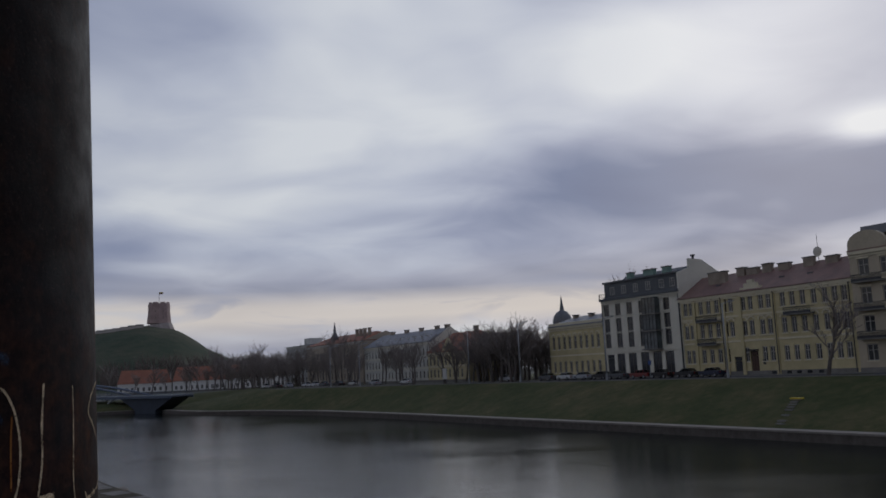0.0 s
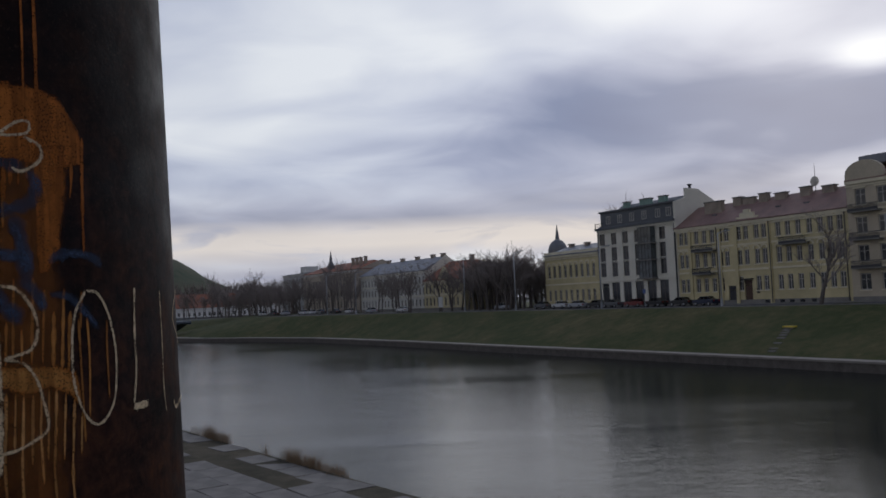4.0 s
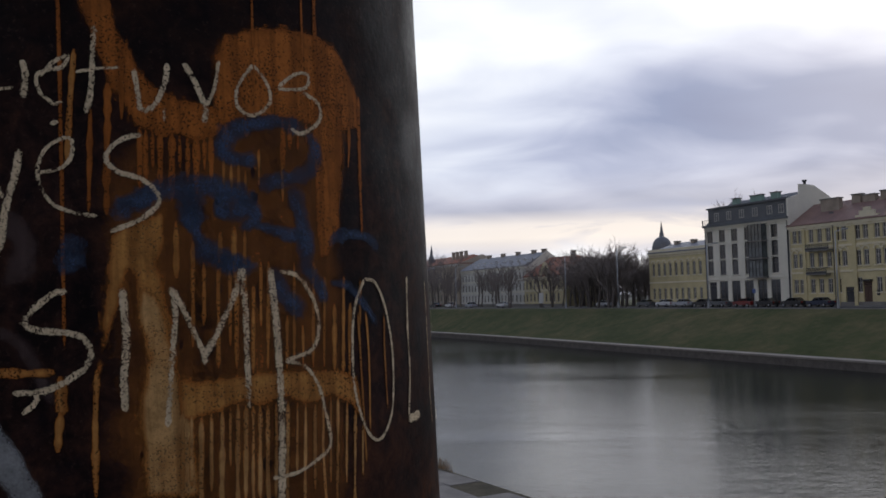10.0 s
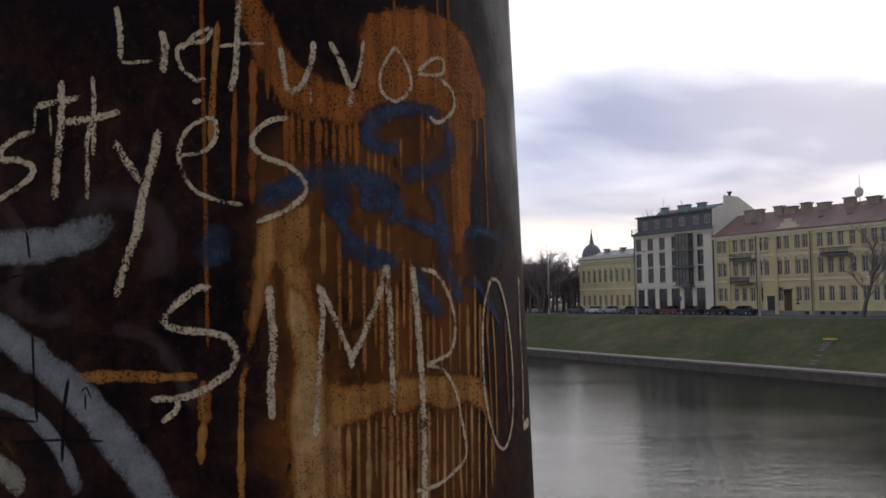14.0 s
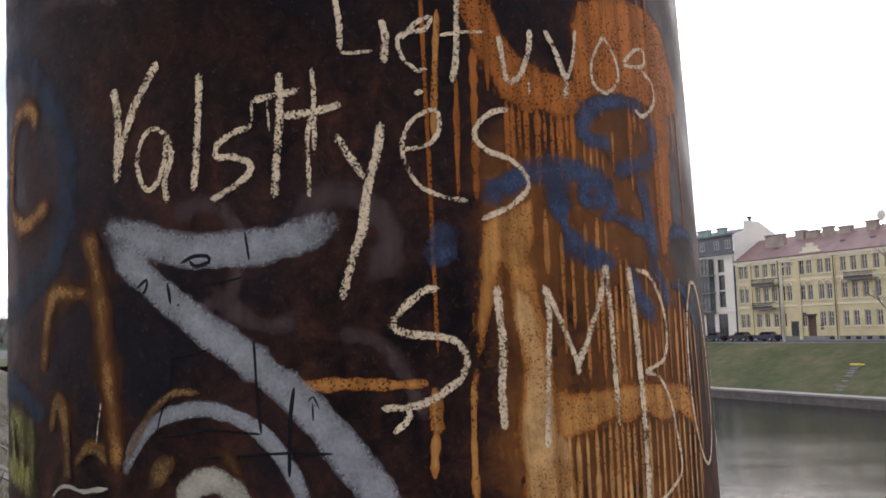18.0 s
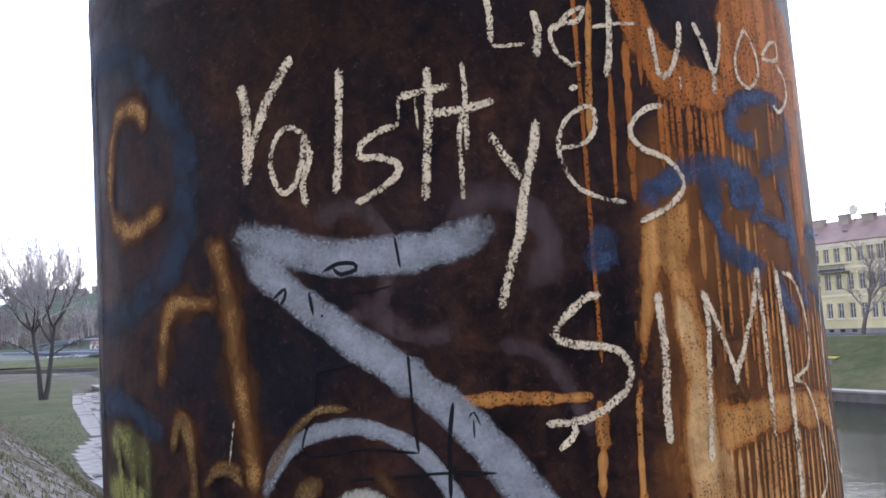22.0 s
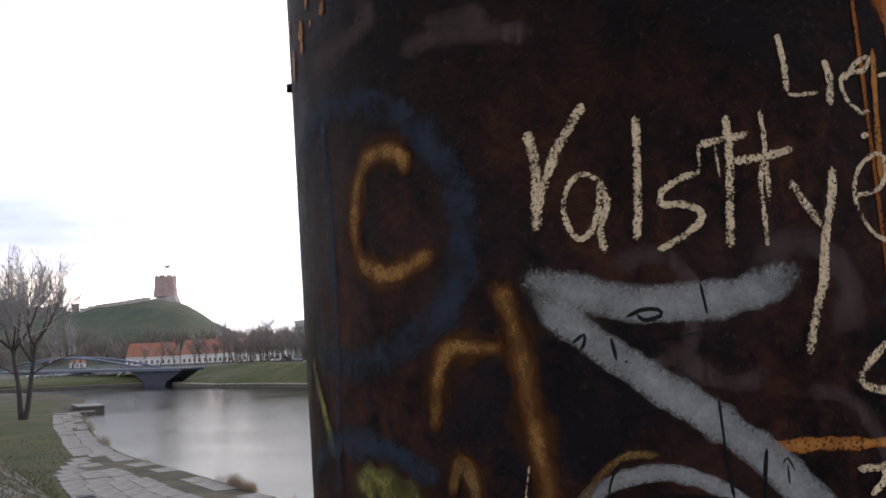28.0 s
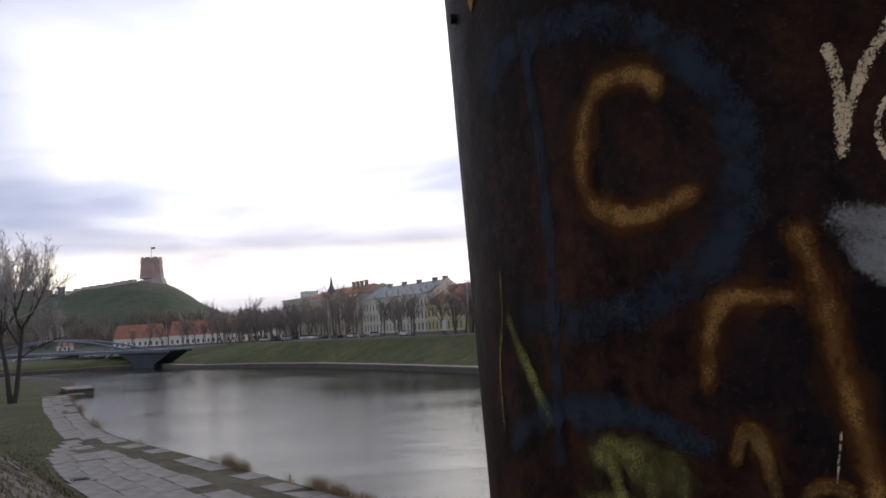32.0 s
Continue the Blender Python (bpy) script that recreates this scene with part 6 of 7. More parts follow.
def fan_tree(seed, m):
    """A tall twin-stemmed tree whose limbs spread into a round fan of fine twigs."""
    rng = random.Random(seed)
    t = empty("bare_tree", m, "tall bare double-stemmed tree with a round fine-twigged crown", "tree")
    trunk, crown = bmesh.new(), bmesh.new()

    def bend(bm, p, d, up, length, r0, r1, n, sides):
        pts = [p.copy()]
        for i in range(n):
            d = (d + Vector((rng.uniform(-1, 1), rng.uniform(-1, 1), rng.uniform(-1, 1))) * 0.10 + Vector((0, 0, up / n))).normalized()
            pts.append(pts[-1] + d * length / n)
        for i in range(n):
            tube(bm, pts[i], pts[i + 1], r0 + (r1 - r0) * i / n, r0 + (r1 - r0) * (i + 1) / n, sides, caps=False)
        return pts, d

    def arch(bm, a, b, sag, r0, r1, n, sides):
        mid = a.lerp(b, 0.5) + sag
        pts = [a * (1 - w) ** 2 + mid * 2 * w * (1 - w) + b * w * w for w in [k / n for k in range(n + 1)]]
        for k in range(n):
            tube(bm, pts[k], pts[k + 1], r0 + (r1 - r0) * k / n, r0 + (r1 - r0) * (k + 1) / n, sides, caps=False)
        return pts

    boughs = []
    for lean, turn in ((-0.045, 2.6), (0.065, -0.5)):
        stem, d = bend(trunk, Vector((lean * 3, 0, -0.4)), Vector((lean, 0.02, 1)).normalized(), 0.05, 10.6, 0.36, 0.20, 5, 8)
        for k in range(5):
            # each stem parts into boughs that lean out and then rise
            a = turn + math.tau * (k + rng.uniform(-0.2, 0.2)) / 5
            out = rng.uniform(1.4, 3.4)
            tip = stem[-1] + Vector((math.cos(a) * out, math.sin(a) * out, rng.uniform(2.6, 5.6)))
            start = stem[3].lerp(stem[5], rng.uniform(0.3, 1.0))
            boughs.append(arch(trunk, start, tip, Vector((math.cos(a), math.sin(a), -0.4)) * 0.7, 0.15, 0.085, 5, 6))
        # a long low limb that hangs out on its own
        a = turn + 0.55
        low = arch(trunk, stem[3], stem[3] + Vector((math.cos(a) * 5.4, math.sin(a) * 5.4, 2.6)), Vector((0, 0, 0.8)), 0.11, 0.05, 5, 5)
        boughs.append(low)
    for i in range(120):
        bough = boughs[i % len(boughs)]
        w = 0.35 + 0.65 * rng.random()
        k = min(4, int(w * 5))
        start = bough[k].lerp(bough[k + 1], w * 5 - k)
        # limb tips lie over a broad, slightly uneven dome
        a = math.atan2(start.y, start.x) + rng.uniform(-1.2, 1.2)
        e = rng.uniform(-0.45, 1.45)
        tip = Vector((math.cos(a) * math.cos(e) * 7.0, math.sin(a) * math.cos(e) * 7.0, 16.8 + 6.6 * math.sin(e)))
        tip = start.lerp(tip, rng.uniform(0.62, 1.0) * (0.3 if i % len(boughs) in (5, 11) else 1.0))
        limb = arch(crown, start, tip, Vector((math.cos(a), math.sin(a), -0.6)) * rng.uniform(0.1, 0.7), 0.075, 0.03, 6, 4)
        for j in range(13):
            w = 0.25 + 0.75 * (j + rng.random()) / 13
            k = min(5, int(w * 6))
            b = rng.uniform(0, math.tau)
            side = Vector((math.cos(b), math.sin(b), rng.uniform(0.0, 0.9))).normalized()
            d2 = (limb[k + 1] - limb[k]).normalized()
            twig_pts, f = bend(crown, limb[k].lerp(limb[k + 1], w * 6 - k), (d2 * 0.9 + side * 0.7).normalized(), 0.25, rng.uniform(0.7, 1.6), 0.030, 0.015, 3, 3)
            for l in range(4):
                b = rng.uniform(0, math.tau)
                side = Vector((math.cos(b), math.sin(b), rng.uniform(-0.2, 0.9))).normalized()
                s0 = twig_pts[rng.randrange(3)].lerp(twig_pts[3], rng.random())
                tube(crown, s0, s0 + (f * 0.8 + side * 0.7).normalized() * rng.uniform(0.4, 1.0), 0.021, 0.014, 3, caps=False)
    part("trunk", trunk, plain("dark_bark", (0.050, 0.042, 0.037), 0.95, 0.3, 1.5, fine=12.0), t, smooth=True)
    # twig colour is greyed and lightened for haze against the bright sky
    part("crown", crown, plain("hazed_twigs", (0.33, 0.30, 0.29), 0.95, 0.25, 2.0), t)
    return t


rng = random.Random(21)
fan_tree(3, Matrix.Translation(at(139.0, 8.0, QUAY)) @ Matrix.Diagonal((1.16, 1.16, 1.08, 1)))
models = [bare_tree(40 + i, 10.0, Matrix.Translation(at(s, w, STREET)), "bare grey-brown street tree beside the road") for i, (s, w) in enumerate(((70.5, 97.0), (146.0, 104.0), (160.0, 102.0), (205.0, 99.0)))]
models[0].matrix_basis = models[0].matrix_basis @ Matrix.Diagonal((1.75, 1.75, 1.05, 1))
models[1].matrix_basis = models[1].matrix_basis @ Matrix.Diagonal((1.15, 1.15, 1.1, 1))
models[2].matrix_basis = models[2].matrix_basis @ Matrix.Diagonal((1.2, 1.2, 1.15, 1))
for i in range(44):
    s = 143.5 + 33 * (i + rng.random()) / 44
    set_tree(models[1 + i % 3], s, rng.uniform(99.5, 116), STREET, rng.uniform(0.85, 1.12), rng.uniform(0, 6.28), "bare tree in a dense dark clump by the street", 1.45)
for i in range(40):
    s = 180 + 150 * (i + rng.uniform(0.2, 0.8)) / 40
    set_tree(models[i % 4], s, rng.uniform(94, 101) - max(0, (s - 200) * 0.16), STREET, rng.uniform(0.7, 1.0), rng.uniform(0, 6.28), "small bare tree in the street row")
for i in range(26):
    s = 252 + 74 * (i + rng.uniform(0.2, 0.8)) / 26
    set_tree(models[i % 4], s, rng.uniform(90, 104), STREET - 0.1, rng.uniform(0.85, 1.2), rng.uniform(0, 6.28), "bare tree before the houses at the bend")
for s, w, k in ((243, 104, 1.3), (250, 105, 1.42), (238, 104, 1.3), (128, 119.5, 1.75), (121, 121, 1.6), (320, 100, 1.4), (334, 92, 1.4)):
    set_tree(models[2], s, w, STREET, k, s * 0.7, "tall bare tree between the houses")
for i in range(16):
    az = -22 + 21.5 * (i + rng.random()) / 16
    p = sight(az, rng.uniform(370, 410), 4.6)
    t = copy_thing(models[i % 4], p @ Matrix.Diagonal((1.1, 1.1, rng.uniform(0.75, 1.15), 1)))
    tagged(t, "bare tree in front of the old arsenal", "tree", "bare trees below the hill")
park = bmesh.new()
for i in range(260):
    b = at(rng.uniform(136, 186), rng.uniform(112, 165), STREET - 0.1)
    h = rng.uniform(9, 13.5)
    tube(park, b, b + Vector((0, 0, h * 0.55)), 0.2, 0.12, 4, caps=False)
    for k in range(34):
        a = rng.uniform(0, math.tau)
        q = b + Vector((0, 0, h * rng.uniform(0.12, 0.7)))
        e = q + Vector((math.cos(a) * h * 0.22, math.sin(a) * h * 0.22, h * rng.uniform(0.1, 0.3)))
        tube(park, q, e, 0.09, 0.03, 3, caps=False)
tagged(part("park_wood", park, twig), "dense leafless trees and undergrowth of a small park", "trees", kind="stuff")
grove = bmesh.new()
for i in range(240):
    az, r = rng.uniform(-5.8, 3.2), rng.uniform(318, 385)
    b = Vector((math.sin(radians(az)) * r, math.cos(radians(az)) * r, min(5.8, 3.1 + max(0.0, r - 335) * 0.018 + max(0.0, az + 0.6) * 1.0)))
    h = rng.uniform(10.0, 15.5)
    if az < -1.6 and i % 5:
        continue
    thin = az < -1.6
    tube(grove, b, b + Vector((0, 0, h * 0.55)), 0.2, 0.12, 4, caps=False)
    for k in range(30):
        a = rng.uniform(0, math.tau)
        q = b + Vector((0, 0, h * rng.uniform(0.42 if thin else 0.05, 0.7)))
        tube(grove, q, q + Vector((math.cos(a) * h * 0.22, math.sin(a) * h * 0.22, h * rng.uniform(0.1, 0.3))), 0.08, 0.03, 3, caps=False)
brown_twig = plain("brown_twigs", (0.19, 0.15, 0.125), 0.95, 0.3, 2.0)
tagged(part("grove", grove, brown_twig), "low leafless trees and bushes at the river bend", "trees", kind="stuff")
wood = bmesh.new()
for i in range(90):
    az, r = rng.uniform(-6.5, 2.5), rng.uniform(520, 700)
    b = Vector((math.sin(radians(az)) * r, math.cos(radians(az)) * r, 4.5))
    h = rng.uniform(15, 24)
    tube(wood, b, b + Vector((0, 0, h * 0.5)), 0.4, 0.3, 4, caps=False)
    for k in range(26):
        a = rng.uniform(0, math.tau)
        q = b + Vector((0, 0, h * rng.uniform(0.3, 0.65)))
        e = q + Vector((math.cos(a) * h * 0.25, math.sin(a) * h * 0.25, h * rng.uniform(0.2, 0.38)))
        tube(wood, q, e, 0.25, 0.06, 3, caps=False)
tagged(part("far_wood", wood, twig), "distant leafless wood on the skyline", "trees", kind="stuff")
scrub = bmesh.new()
for i in range(420):
    az, r = rng.uniform(-24, -4), rng.uniform(585, 660)
    b = Vector((math.sin(radians(az)) * r, math.cos(radians(az)) * r, 5 + (r - 585) * 0.22))
    for k in range(7):
        a = rng.uniform(0, math.tau)
        tube(scrub, b, b + Vector((math.cos(a) * 3, math.sin(a) * 3, rng.uniform(5, 10))), 0.3, 0.1, 3, caps=False)
scrub_brown = plain("scrub_brown", (0.135, 0.108, 0.09), 0.95, 0.3, 0.5)
tagged(part("hill_scrub", scrub, scrub_brown), "brown leafless scrub at the foot of the hill", "bushes", kind="stuff")


# ---- street furniture ----
lamp_grey = plain("galvanised_post", (0.36, 0.37, 0.38), 0.5, 0.15, 0.8, metal=0.4)


def street_lamp(s, w, height):
    l = empty("street_lamp", spot(s, w, STREET), "tall grey steel street lamp at the bank's top", "street lamp", "street lamps")
    bm = bmesh.new()
    tube(bm, (0, 0, -0.2), (0, 0, height), 0.12, 0.07, 10)
    part("pole", bm, lamp_grey, l, smooth=True)
    bm = bmesh.new()
    tube(bm, (0, 0, -0.1), (0, 0, 1.1), 0.2, 0.19, 10)
    part("base_sleeve", bm, lamp_grey, l)
    bm = bmesh.new()
    tube(bm, (0, 0, height - 0.1), (0, 1.6, height + 0.35), 0.06, 0.05, 6)
    part("arm", bm, lamp_grey, l)
    hd = part("lamp_head", boxes((-0.16, 0.16, 1.5, 2.3, height + 0.28, height + 0.44)), lamp_grey, l)
    part("lens", boxes((-0.12, 0.12, 1.6, 2.2, height + 0.24, height + 0.28)), frame_white, hd)
    return l


first_lamp = street_lamp(86.3, 96.5, 10.6)
for s, k in ((112.5, 0.98), (138.0, 1.06), (157.0, 1.06), (206.0, 1.0), (221.0, 1.0), (60.5, 1.0)):
    copy_thing(first_lamp, spot(s, 96.5 - max(0, (s - 180) * 0.13), STREET) @ Matrix.Diagonal((1, 1, k, 1)))

PAINTS = {"black": (0.012, 0.012, 0.014), "silver": (0.34, 0.35, 0.37), "white": (0.55, 0.55, 0.54), "grey": (0.09, 0.095, 0.10), "dark red": (0.16, 0.018, 0.016), "dark blue": (0.015, 0.022, 0.05)}
rubber = plain("tyre_rubber", (0.012, 0.012, 0.012), 0.9, 0.2, 4.0)
rim_metal = plain("wheel_rim", (0.30, 0.30, 0.31), 0.4, 0.1, 4.0, metal=0.6)
car_glass = glass("car_glass", (0.02, 0.023, 0.026), 0.04)
lamp_red = plain("tail_lamp", (0.30, 0.02, 0.015), 0.3, 0.1)
lamp_clear = plain("head_lamp", (0.5, 0.5, 0.48), 0.2, 0.1)


def car(colour, m, estate=False):
    body_mat = plain("car_" + colour.replace(" ", "_"), PAINTS[colour], 0.3, 0.06, 2.0)
    c = empty("parked_car", m, "%s %s parked along the kerb" % (colour, "estate car" if estate else "saloon car"), "car", "parked cars")
    bm = bmesh.new()
    extrude_profile(bm, [(-2.15, 0.35), (-2.2, 0.75), (-2.05, 0.92), (-1.1, 0.98), (1.25 if not estate else 2.0, 1.0), (2.08, 0.95), (2.15, 0.6), (2.1, 0.35)], -0.84, 0.84)
    bmesh.ops.bevel(bm, geom=[e for e in bm.edges if abs(e.verts[0].co.y - e.verts[1].co.y) < 0.01], offset=0.07, segments=2, affect="EDGES")
    body = part("body", bm, body_mat, c, smooth=False)
    back = 1.95 if estate else 1.5
    bm = bmesh.new()
    extrude_profile(bm, [(-1.15, 0.97), (-0.55, 1.40), (0.75 if not estate else 1.5, 1.43), (back, 0.98)], -0.68, 0.68)
    part("cabin_glass", bm, car_glass, body)
    part("roof_panel", boxes((-0.5, 0.75 if not estate else 1.5, -0.66, 0.66, 1.425, 1.46)), body_mat, body)
    for x in (-0.62, 0.2, 0.95):
        for y in (-0.7, 0.66):
            part("pillar", boxes((x, x + 0.07, y, y + 0.04, 0.97, 1.42)), body_mat, body)
    for x in (-1.35, 1.3):
        for y in (-0.80, 0.80):
            bm = bmesh.new()
            tube(bm, (x, y - 0.1, 0.32), (x, y + 0.1, 0.32), 0.32, 0.32, 14)
            wheel = part("tyre", bm, rubber, c)
            bm = bmesh.new()
            tube(bm, (x, y - 0.11, 0.32), (x, y + 0.11, 0.32), 0.19, 0.19, 10)
            part("rim", bm, rim_metal, wheel)
    for y in (-0.72, 0.46):
        part("headlight", boxes((-2.21, -2.1, y, y + 0.26, 0.66, 0.8)), lamp_clear, body)
        part("tail_light", boxes((2.06, 2.17, y, y + 0.26, 0.68, 0.86)), lamp_red, body)
    return c


first_of = {}
for s, w, colour in ((101.0, 103.4, "black"), (106.8, 103.4, "black"), (111.6, 103.4, "dark red"), (117.6, 103.4, "grey"), (122.0, 103.4, "black"), (127.5, 103.4, "silver"), (132.6, 103.4, "white"), (138.6, 103.4, "grey"),
                     (95.8, 103.4, "dark blue"), (150.0, 101.5, "silver"), (188.0, 97.5, "white"), (203.0, 96.0, "silver"), (214.0, 95.0, "white"), (222.0, 94.0, "black"), (229.0, 92.5, "grey"), (234.0, 91.8, "white"), (239.0, 91.0, "white"), (246.0, 88.0, "silver"), (252.0, 86.5, "black"), (258.0, 85.0, "white")):
    m = spot(s, w, STREET + 0.02)
    if colour in first_of:
        copy_thing(first_of[colour], m)
    else:
        first_of[colour] = car(colour, m)

for i, az in enumerate((-17.6, -16.9, -16.1, -15.4, -14.75, -14.0, -13.4, -12.75)):
    copy_thing(first_of[("white", "silver", "white", "silver", "grey", "white", "white", "silver")[i]], sight(az, 338 + 2 * (i % 2), 3.36))

board = empty("notice_board", spot(168.0, 96.8, STREET), "white notice board on two posts beside the street", "notice board")
part("panel", boxes((-0.9, 0.9, -0.05, 0.05, 1.0, 3.4)), frame_white, board)
for x in (-0.8, 0.7):
    part("post", boxes((x, x + 0.1, -0.04, 0.04, -0.1, 1.0)), iron, board)
sign = empty("road_sign", spot(107.5, 101.6, STREET), "blue parking sign on a thin post", "road sign")
bm = bmesh.new()
tube(bm, (0, 0, -0.1), (0, 0, 3.0), 0.04, 0.04, 6)
part("post", bm, lamp_grey, sign)
part("plate", boxes((-0.35, 0.35, -0.06, -0.04, 2.3, 3.0)), plain("sign_blue", (0.02, 0.06, 0.22), 0.4, 0.05), sign)

# worn steps down the far bank, with a yellow plate at their head
flight = empty("bank_steps", spot(65.6, 84.2, 3.35), "broken narrow concrete steps down the grass bank", "steps")
for i in range(9):
    if i not in (4, 6):
        part("step", boxes((-0.5, 0.5, -0.22, 0.22, -0.2, 0.1)), concrete, flight, m=Matrix.Translation((0.34 * i, -0.75 * i, -0.245 * i)) @ Matrix.Rotation(0.12 * math.sin(i * 2.1), 4, "Z"))
plate = empty("yellow_plate", spot(65.8, 84.9, 3.6), "bright yellow painted plate above the bank steps", "plate")
part("panel", boxes((-0.75, 0.75, -0.3, 0.3, 0.05, 0.22)), plain("yellow_paint", (0.62, 0.47, 0.05), 0.5, 0.1), plate)
part("foot", boxes((-0.6, 0.6, -0.2, 0.2, -0.35, 0.05)), concrete, plate)


# ---- lower quay: slabs, pitched stones, pier, reeds ----
pavement = tagged(new("quay_pavement"), "lower quay paved with worn concrete slabs and grassy joints", "pavement", kind="structure")
rng = random.Random(8)
SLABS = []
for v in range(5):
    bm = bmesh.new()
    lx, ly = 1.14 + 0.012 * v, 0.725 + 0.01 * v
    vs = box(bm, -lx, lx, -ly, ly, -0.08, 0.0)
    for q in vs:
        q.co.x += rng.uniform(-0.04, 0.04)
        q.co.y += rng.uniform(-0.04, 0.04)
        q.co.z += rng.uniform(-0.012, 0.012)
    bmesh.ops.bevel(bm, geom=[e for e in bm.edges if e.verts[0].co.z > -0.04 and e.verts[1].co.z > -0.04], offset=0.025, segments=1, affect="EDGES")
    SLABS.append(mesh_from("paving_slab", bm, slab_stone))
count = 0
s = 25.0
while s < 152 and count < 360:
    lo, hi = walk_edge(s) + 0.35, shore(s) - 0.15 + 0.35 * noise.noise((s * 0.21, 3.0, 1.0))
    n = max(1, round((hi - lo) / 1.52))
    each = (hi - lo) / n
    turn = -math.degrees(math.atan2(shore(s + 1.2) - shore(s - 1.2), 2.4))
    for i in range(n):
        gap = (i + 0.5) * each
        w = hi - gap
        if not (36 < s < 78 and 1.6 < gap < 3.1) and rng.random() > (0.05 if i else 0.22):
            ob = new("paving_slab", SLABS[rng.randrange(5)])
            ob.parent = pavement
            ob.matrix_basis = spot(s + rng.uniform(-0.05, 0.05), w + rng.uniform(-0.05, 0.05), QUAY + rng.uniform(-0.02, 0.035) - (0.03 if i == 0 else 0), turn + rng.uniform(-1.5, 1.5) * (3 if i == 0 else 1)) @ Matrix.Diagonal((1.02, each / 1.56 * 1.02, 1, 1))
            count += 1
    s += 2.4

slope = tagged(new("slope_pitching"), "rows of tilted weathered slabs on the grassed bank slope", "pavement", kind="structure")
STONES = []
for v in range(4):
    bm = bmesh.new()
    vs = box(bm, -0.50 - 0.06 * v, 0.48, -0.26, 0.26, -0.1, 0.03)
    for q in vs:
        q.co += Vector((rng.uniform(-0.05, 0.05), rng.uniform(-0.05, 0.05), rng.uniform(-0.02, 0.03)))
    STONES.append(mesh_from("pitching_stone", bm, plain("pitching_stone", (0.070, 0.060, 0.046), 0.92, 0.4, 0.9, bump=0.3, fine=10.0)))
tilt = Matrix.Rotation(-math.atan(RISE), 4, "X")
count = 0
for row in range(14):
    d = 0.8 + 0.78 * row
    s = 12.0 + rng.uniform(0, 1)
    while s < 135 and count < 560:
        s += rng.uniform(1.15, 1.5) if s < 70 else rng.uniform(2.6, 3.6)
        if rng.random() < (0.78 if noise.noise((s * 0.11, row * 0.5, 2.0)) > -0.12 else 0.2):
            ob = new("pitching_stone", STONES[rng.randrange(4)])
            ob.parent = slope
            ob.matrix_basis = spot(s, foot(s) - d, bank_height(s, foot(s) - d) + rng.uniform(-0.02, 0.02), rng.uniform(-5, 5)) @ tilt
            count += 1

pier = empty("stone_pier", spot(158.5, 18.9, 0.0), "low dark stone landing pier with a pale top", "pier")
part("body", boxes((-5.0, 5.0, -1.6, 2.2, -1.2, 1.0)), dark_stone, pier)
part("top_slab", boxes((-5.2, 5.2, -1.8, 2.4, 1.0, 1.2)), slab_stone, pier)
part("step_block", boxes((5.0, 9.5, -2.4, 0.4, -1.0, 0.5)), dark_stone, pier)
bm = bmesh.new()
tube(bm, (-3.0, 2.3, 1.2), (-3.0, 2.3, 2.3), 0.07, 0.06, 8)
part("mooring_post", bm, iron, pier)

drain = empty("drain_cover", spot(56.0, 6.2, QUAY + 0.03), "small dark square drain cover in the paving", "drain cover")
part("grate", boxes(*((-0.4 + 0.16 * i, -0.3 + 0.16 * i, -0.4, 0.4, 0.0, 0.07) for i in range(6))), iron, drain)
part("rim", boxes((-0.5, 0.62, -0.5, -0.4, 0.0, 0.06), (-0.5, 0.62, 0.4, 0.5, 0.0, 0.06)), iron, drain)

reed_mat = plain("dry_reed", (0.30, 0.20, 0.105), 0.9, 0.35, 3.0)


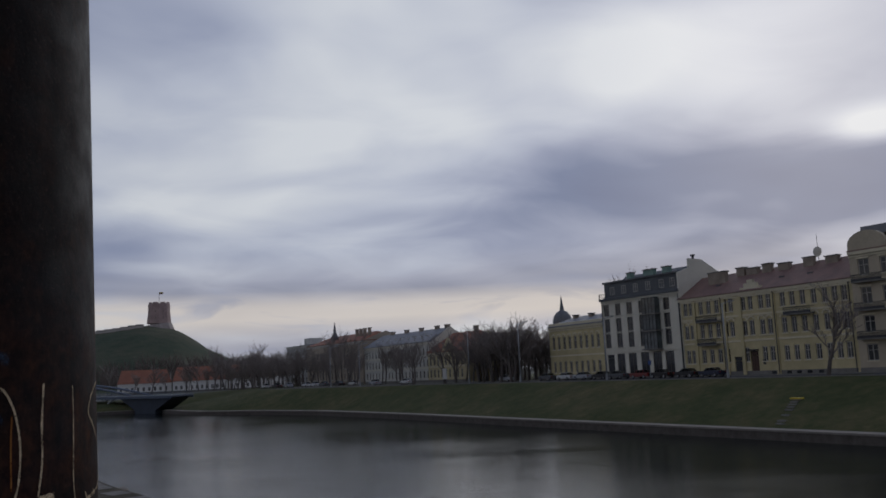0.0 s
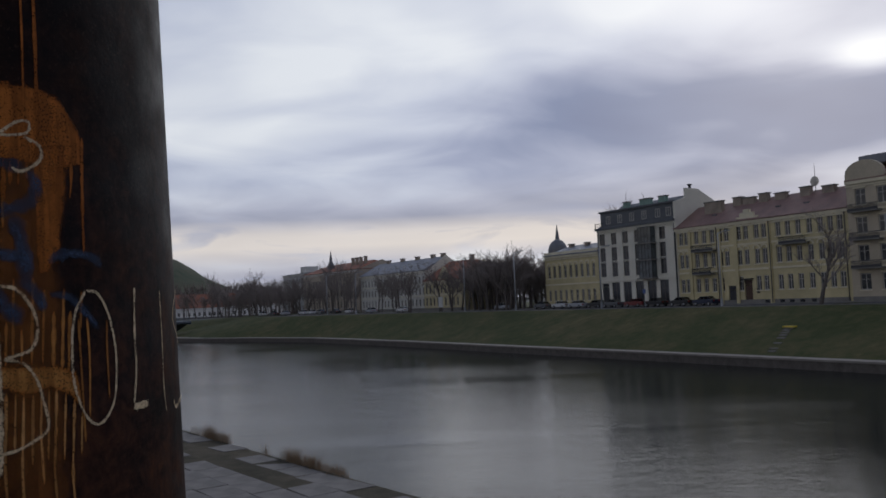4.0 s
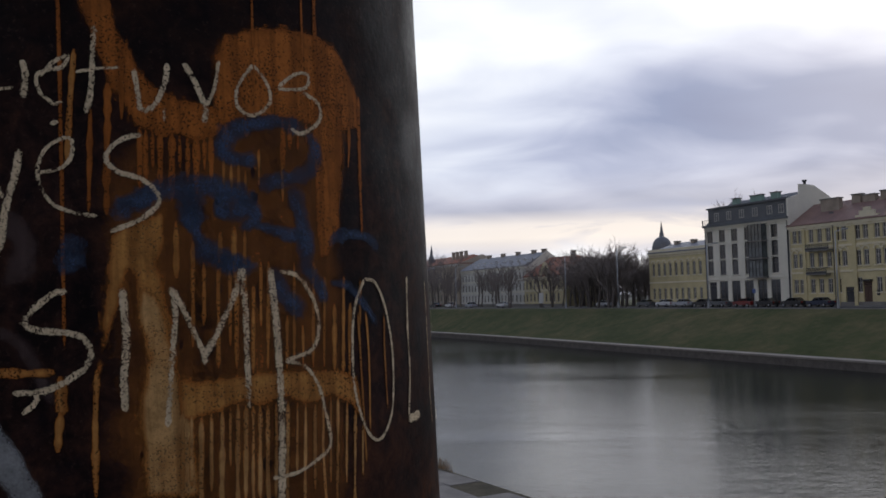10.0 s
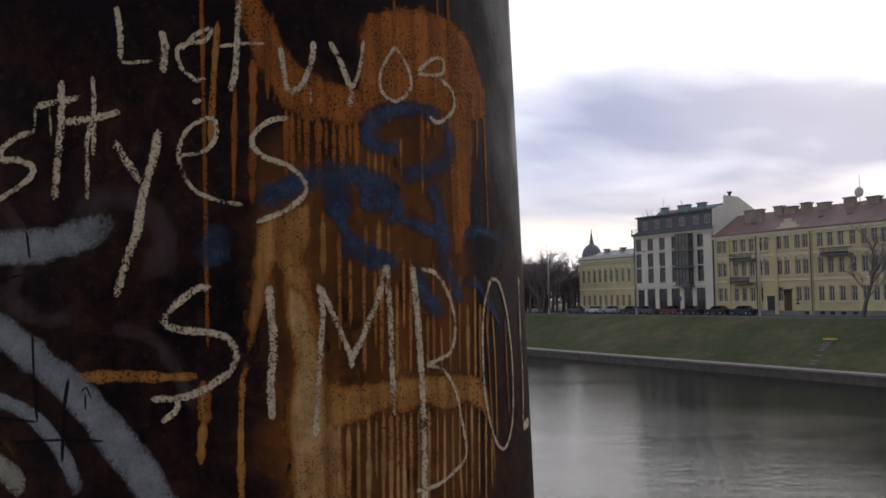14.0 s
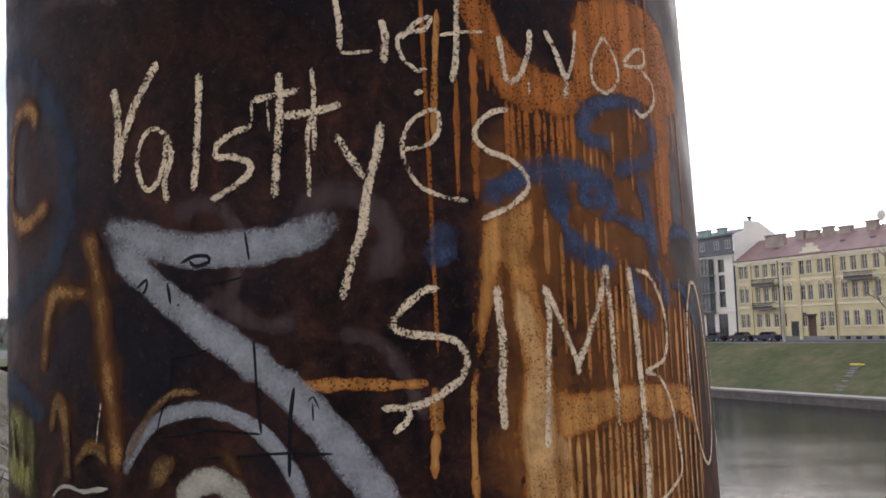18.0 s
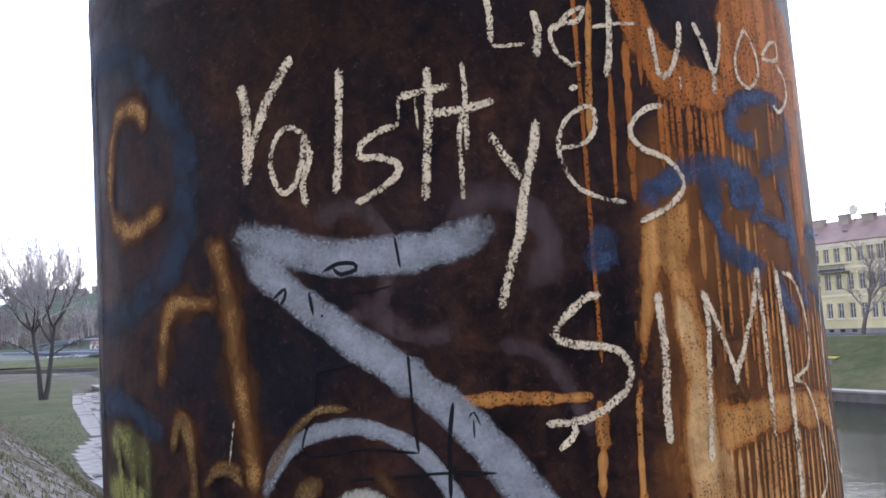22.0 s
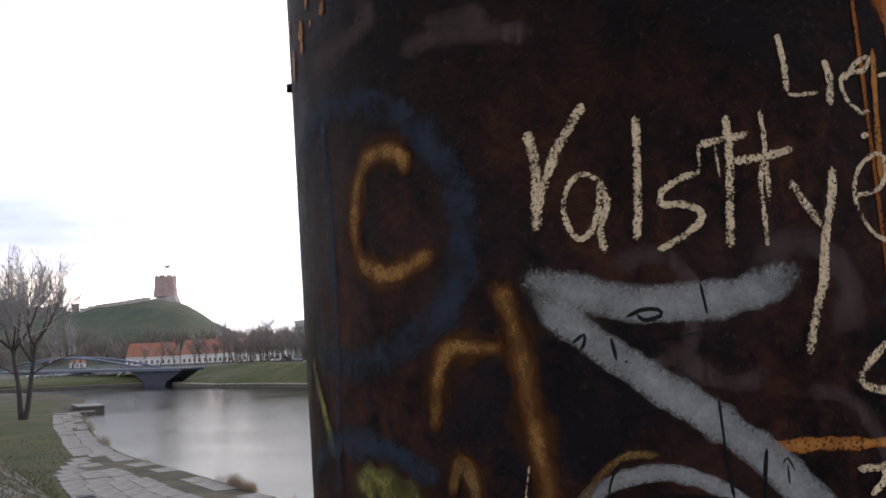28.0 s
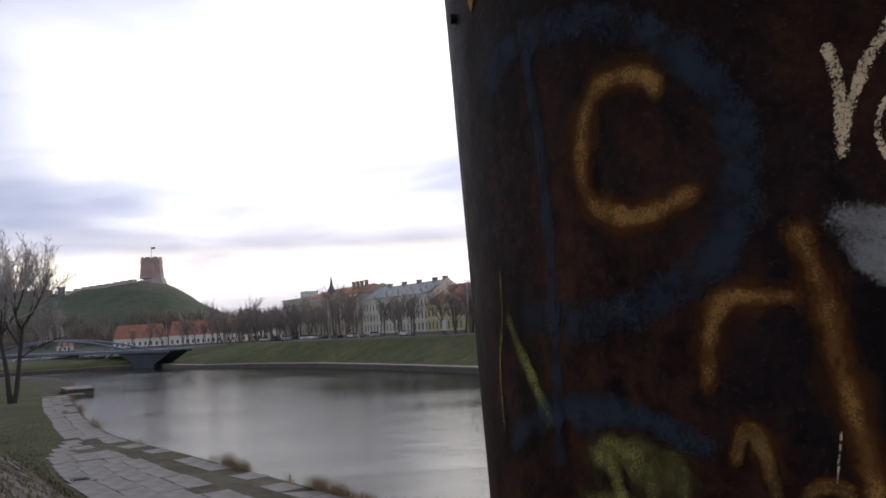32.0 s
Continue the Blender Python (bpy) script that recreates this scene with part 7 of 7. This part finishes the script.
def clump(s, w, count, spread, low, high, name="reed_clump", label="dry brown reeds at the quay's edge", z=QUAY - 0.15, mat=None):
    c = empty(name, spot(s, w, z), label, "reeds", "reed clumps")
    bm = bmesh.new()
    for i in range(count):
        x, y = rng.gauss(0, spread), rng.gauss(0, 0.16)
        h = rng.uniform(low, high) * (1 - 0.25 * min(1, abs(x) / (2 * spread)))
        a, lean = rng.uniform(0, math.tau), rng.uniform(0.02, 0.28)
        tip = Vector((x + math.cos(a) * lean * h, y + math.sin(a) * lean * h, h))
        b = 0.022
        v = [bm.verts.new((x - b, y, 0)), bm.verts.new((x + b, y, 0)), bm.verts.new(((x + tip.x) / 2 + b * 0.8, (y + tip.y) / 2, h * 0.55)), bm.verts.new(((x + tip.x) / 2 - b * 0.8, (y + tip.y) / 2, h * 0.55)), bm.verts.new(tip)]
        bm.faces.new((v[0], v[1], v[2], v[3]))
        bm.faces.new((v[3], v[2], v[4]))
    tagged(part("foliage", bm, mat or reed_mat, c), kind="stuff")
    return c


for s, n, spread, hi in ((54.0, 340, 1.0, 1.15), (51.8, 160, 0.7, 0.9), (56.5, 60, 0.7, 0.8), (42.0, 260, 0.8, 1.1), (39.8, 220, 0.8, 0.9), (37.6, 140, 0.7, 0.7), (45.5, 30, 0.4, 0.8), (72.0, 40, 0.8, 0.6), (90.0, 120, 1.4, 1.4), (93.5, 120, 1.4, 1.6), (112.0, 160, 1.6, 2.0), (118.0, 120, 1.6, 1.6), (135.0, 130, 2.0, 1.8)):
    clump(s, shore(s) + 0.12, n, spread, 0.35, hi)

# rough tufts on the slope and in the joints
tufts = bmesh.new()
for i in range(9000):
    s = 10 + 98 * rng.random() ** 1.4
    if rng.random() < 0.62:
        w = foot(s) - rng.uniform(0, 11.5)
    else:
        w = foot(s) + rng.uniform(0, 1.0) * max(0.4, walk_edge(s) - foot(s))
    p = at(s, w, bank_height(s, w) - 0.02)
    h = rng.uniform(0.08, 0.26)
    for k in range(3):
        a = rng.uniform(0, math.tau)
        q = p + Vector((math.cos(a), math.sin(a), 0)) * 0.06
        e = Vector((math.cos(a + 1.57), math.sin(a + 1.57), 0)) * 0.02
        t = p + Vector((math.cos(a) * h * 0.8, math.sin(a) * h * 0.8, h))
        tufts.faces.new((tufts.verts.new(q - e), tufts.verts.new(q + e), tufts.verts.new(t)))
tagged(part("grass_tufts", tufts, plain("tuft_straw", (0.12, 0.105, 0.05), 0.95, 0.4, 0.5)), "straw-coloured winter grass tufts", "grass", kind="stuff")
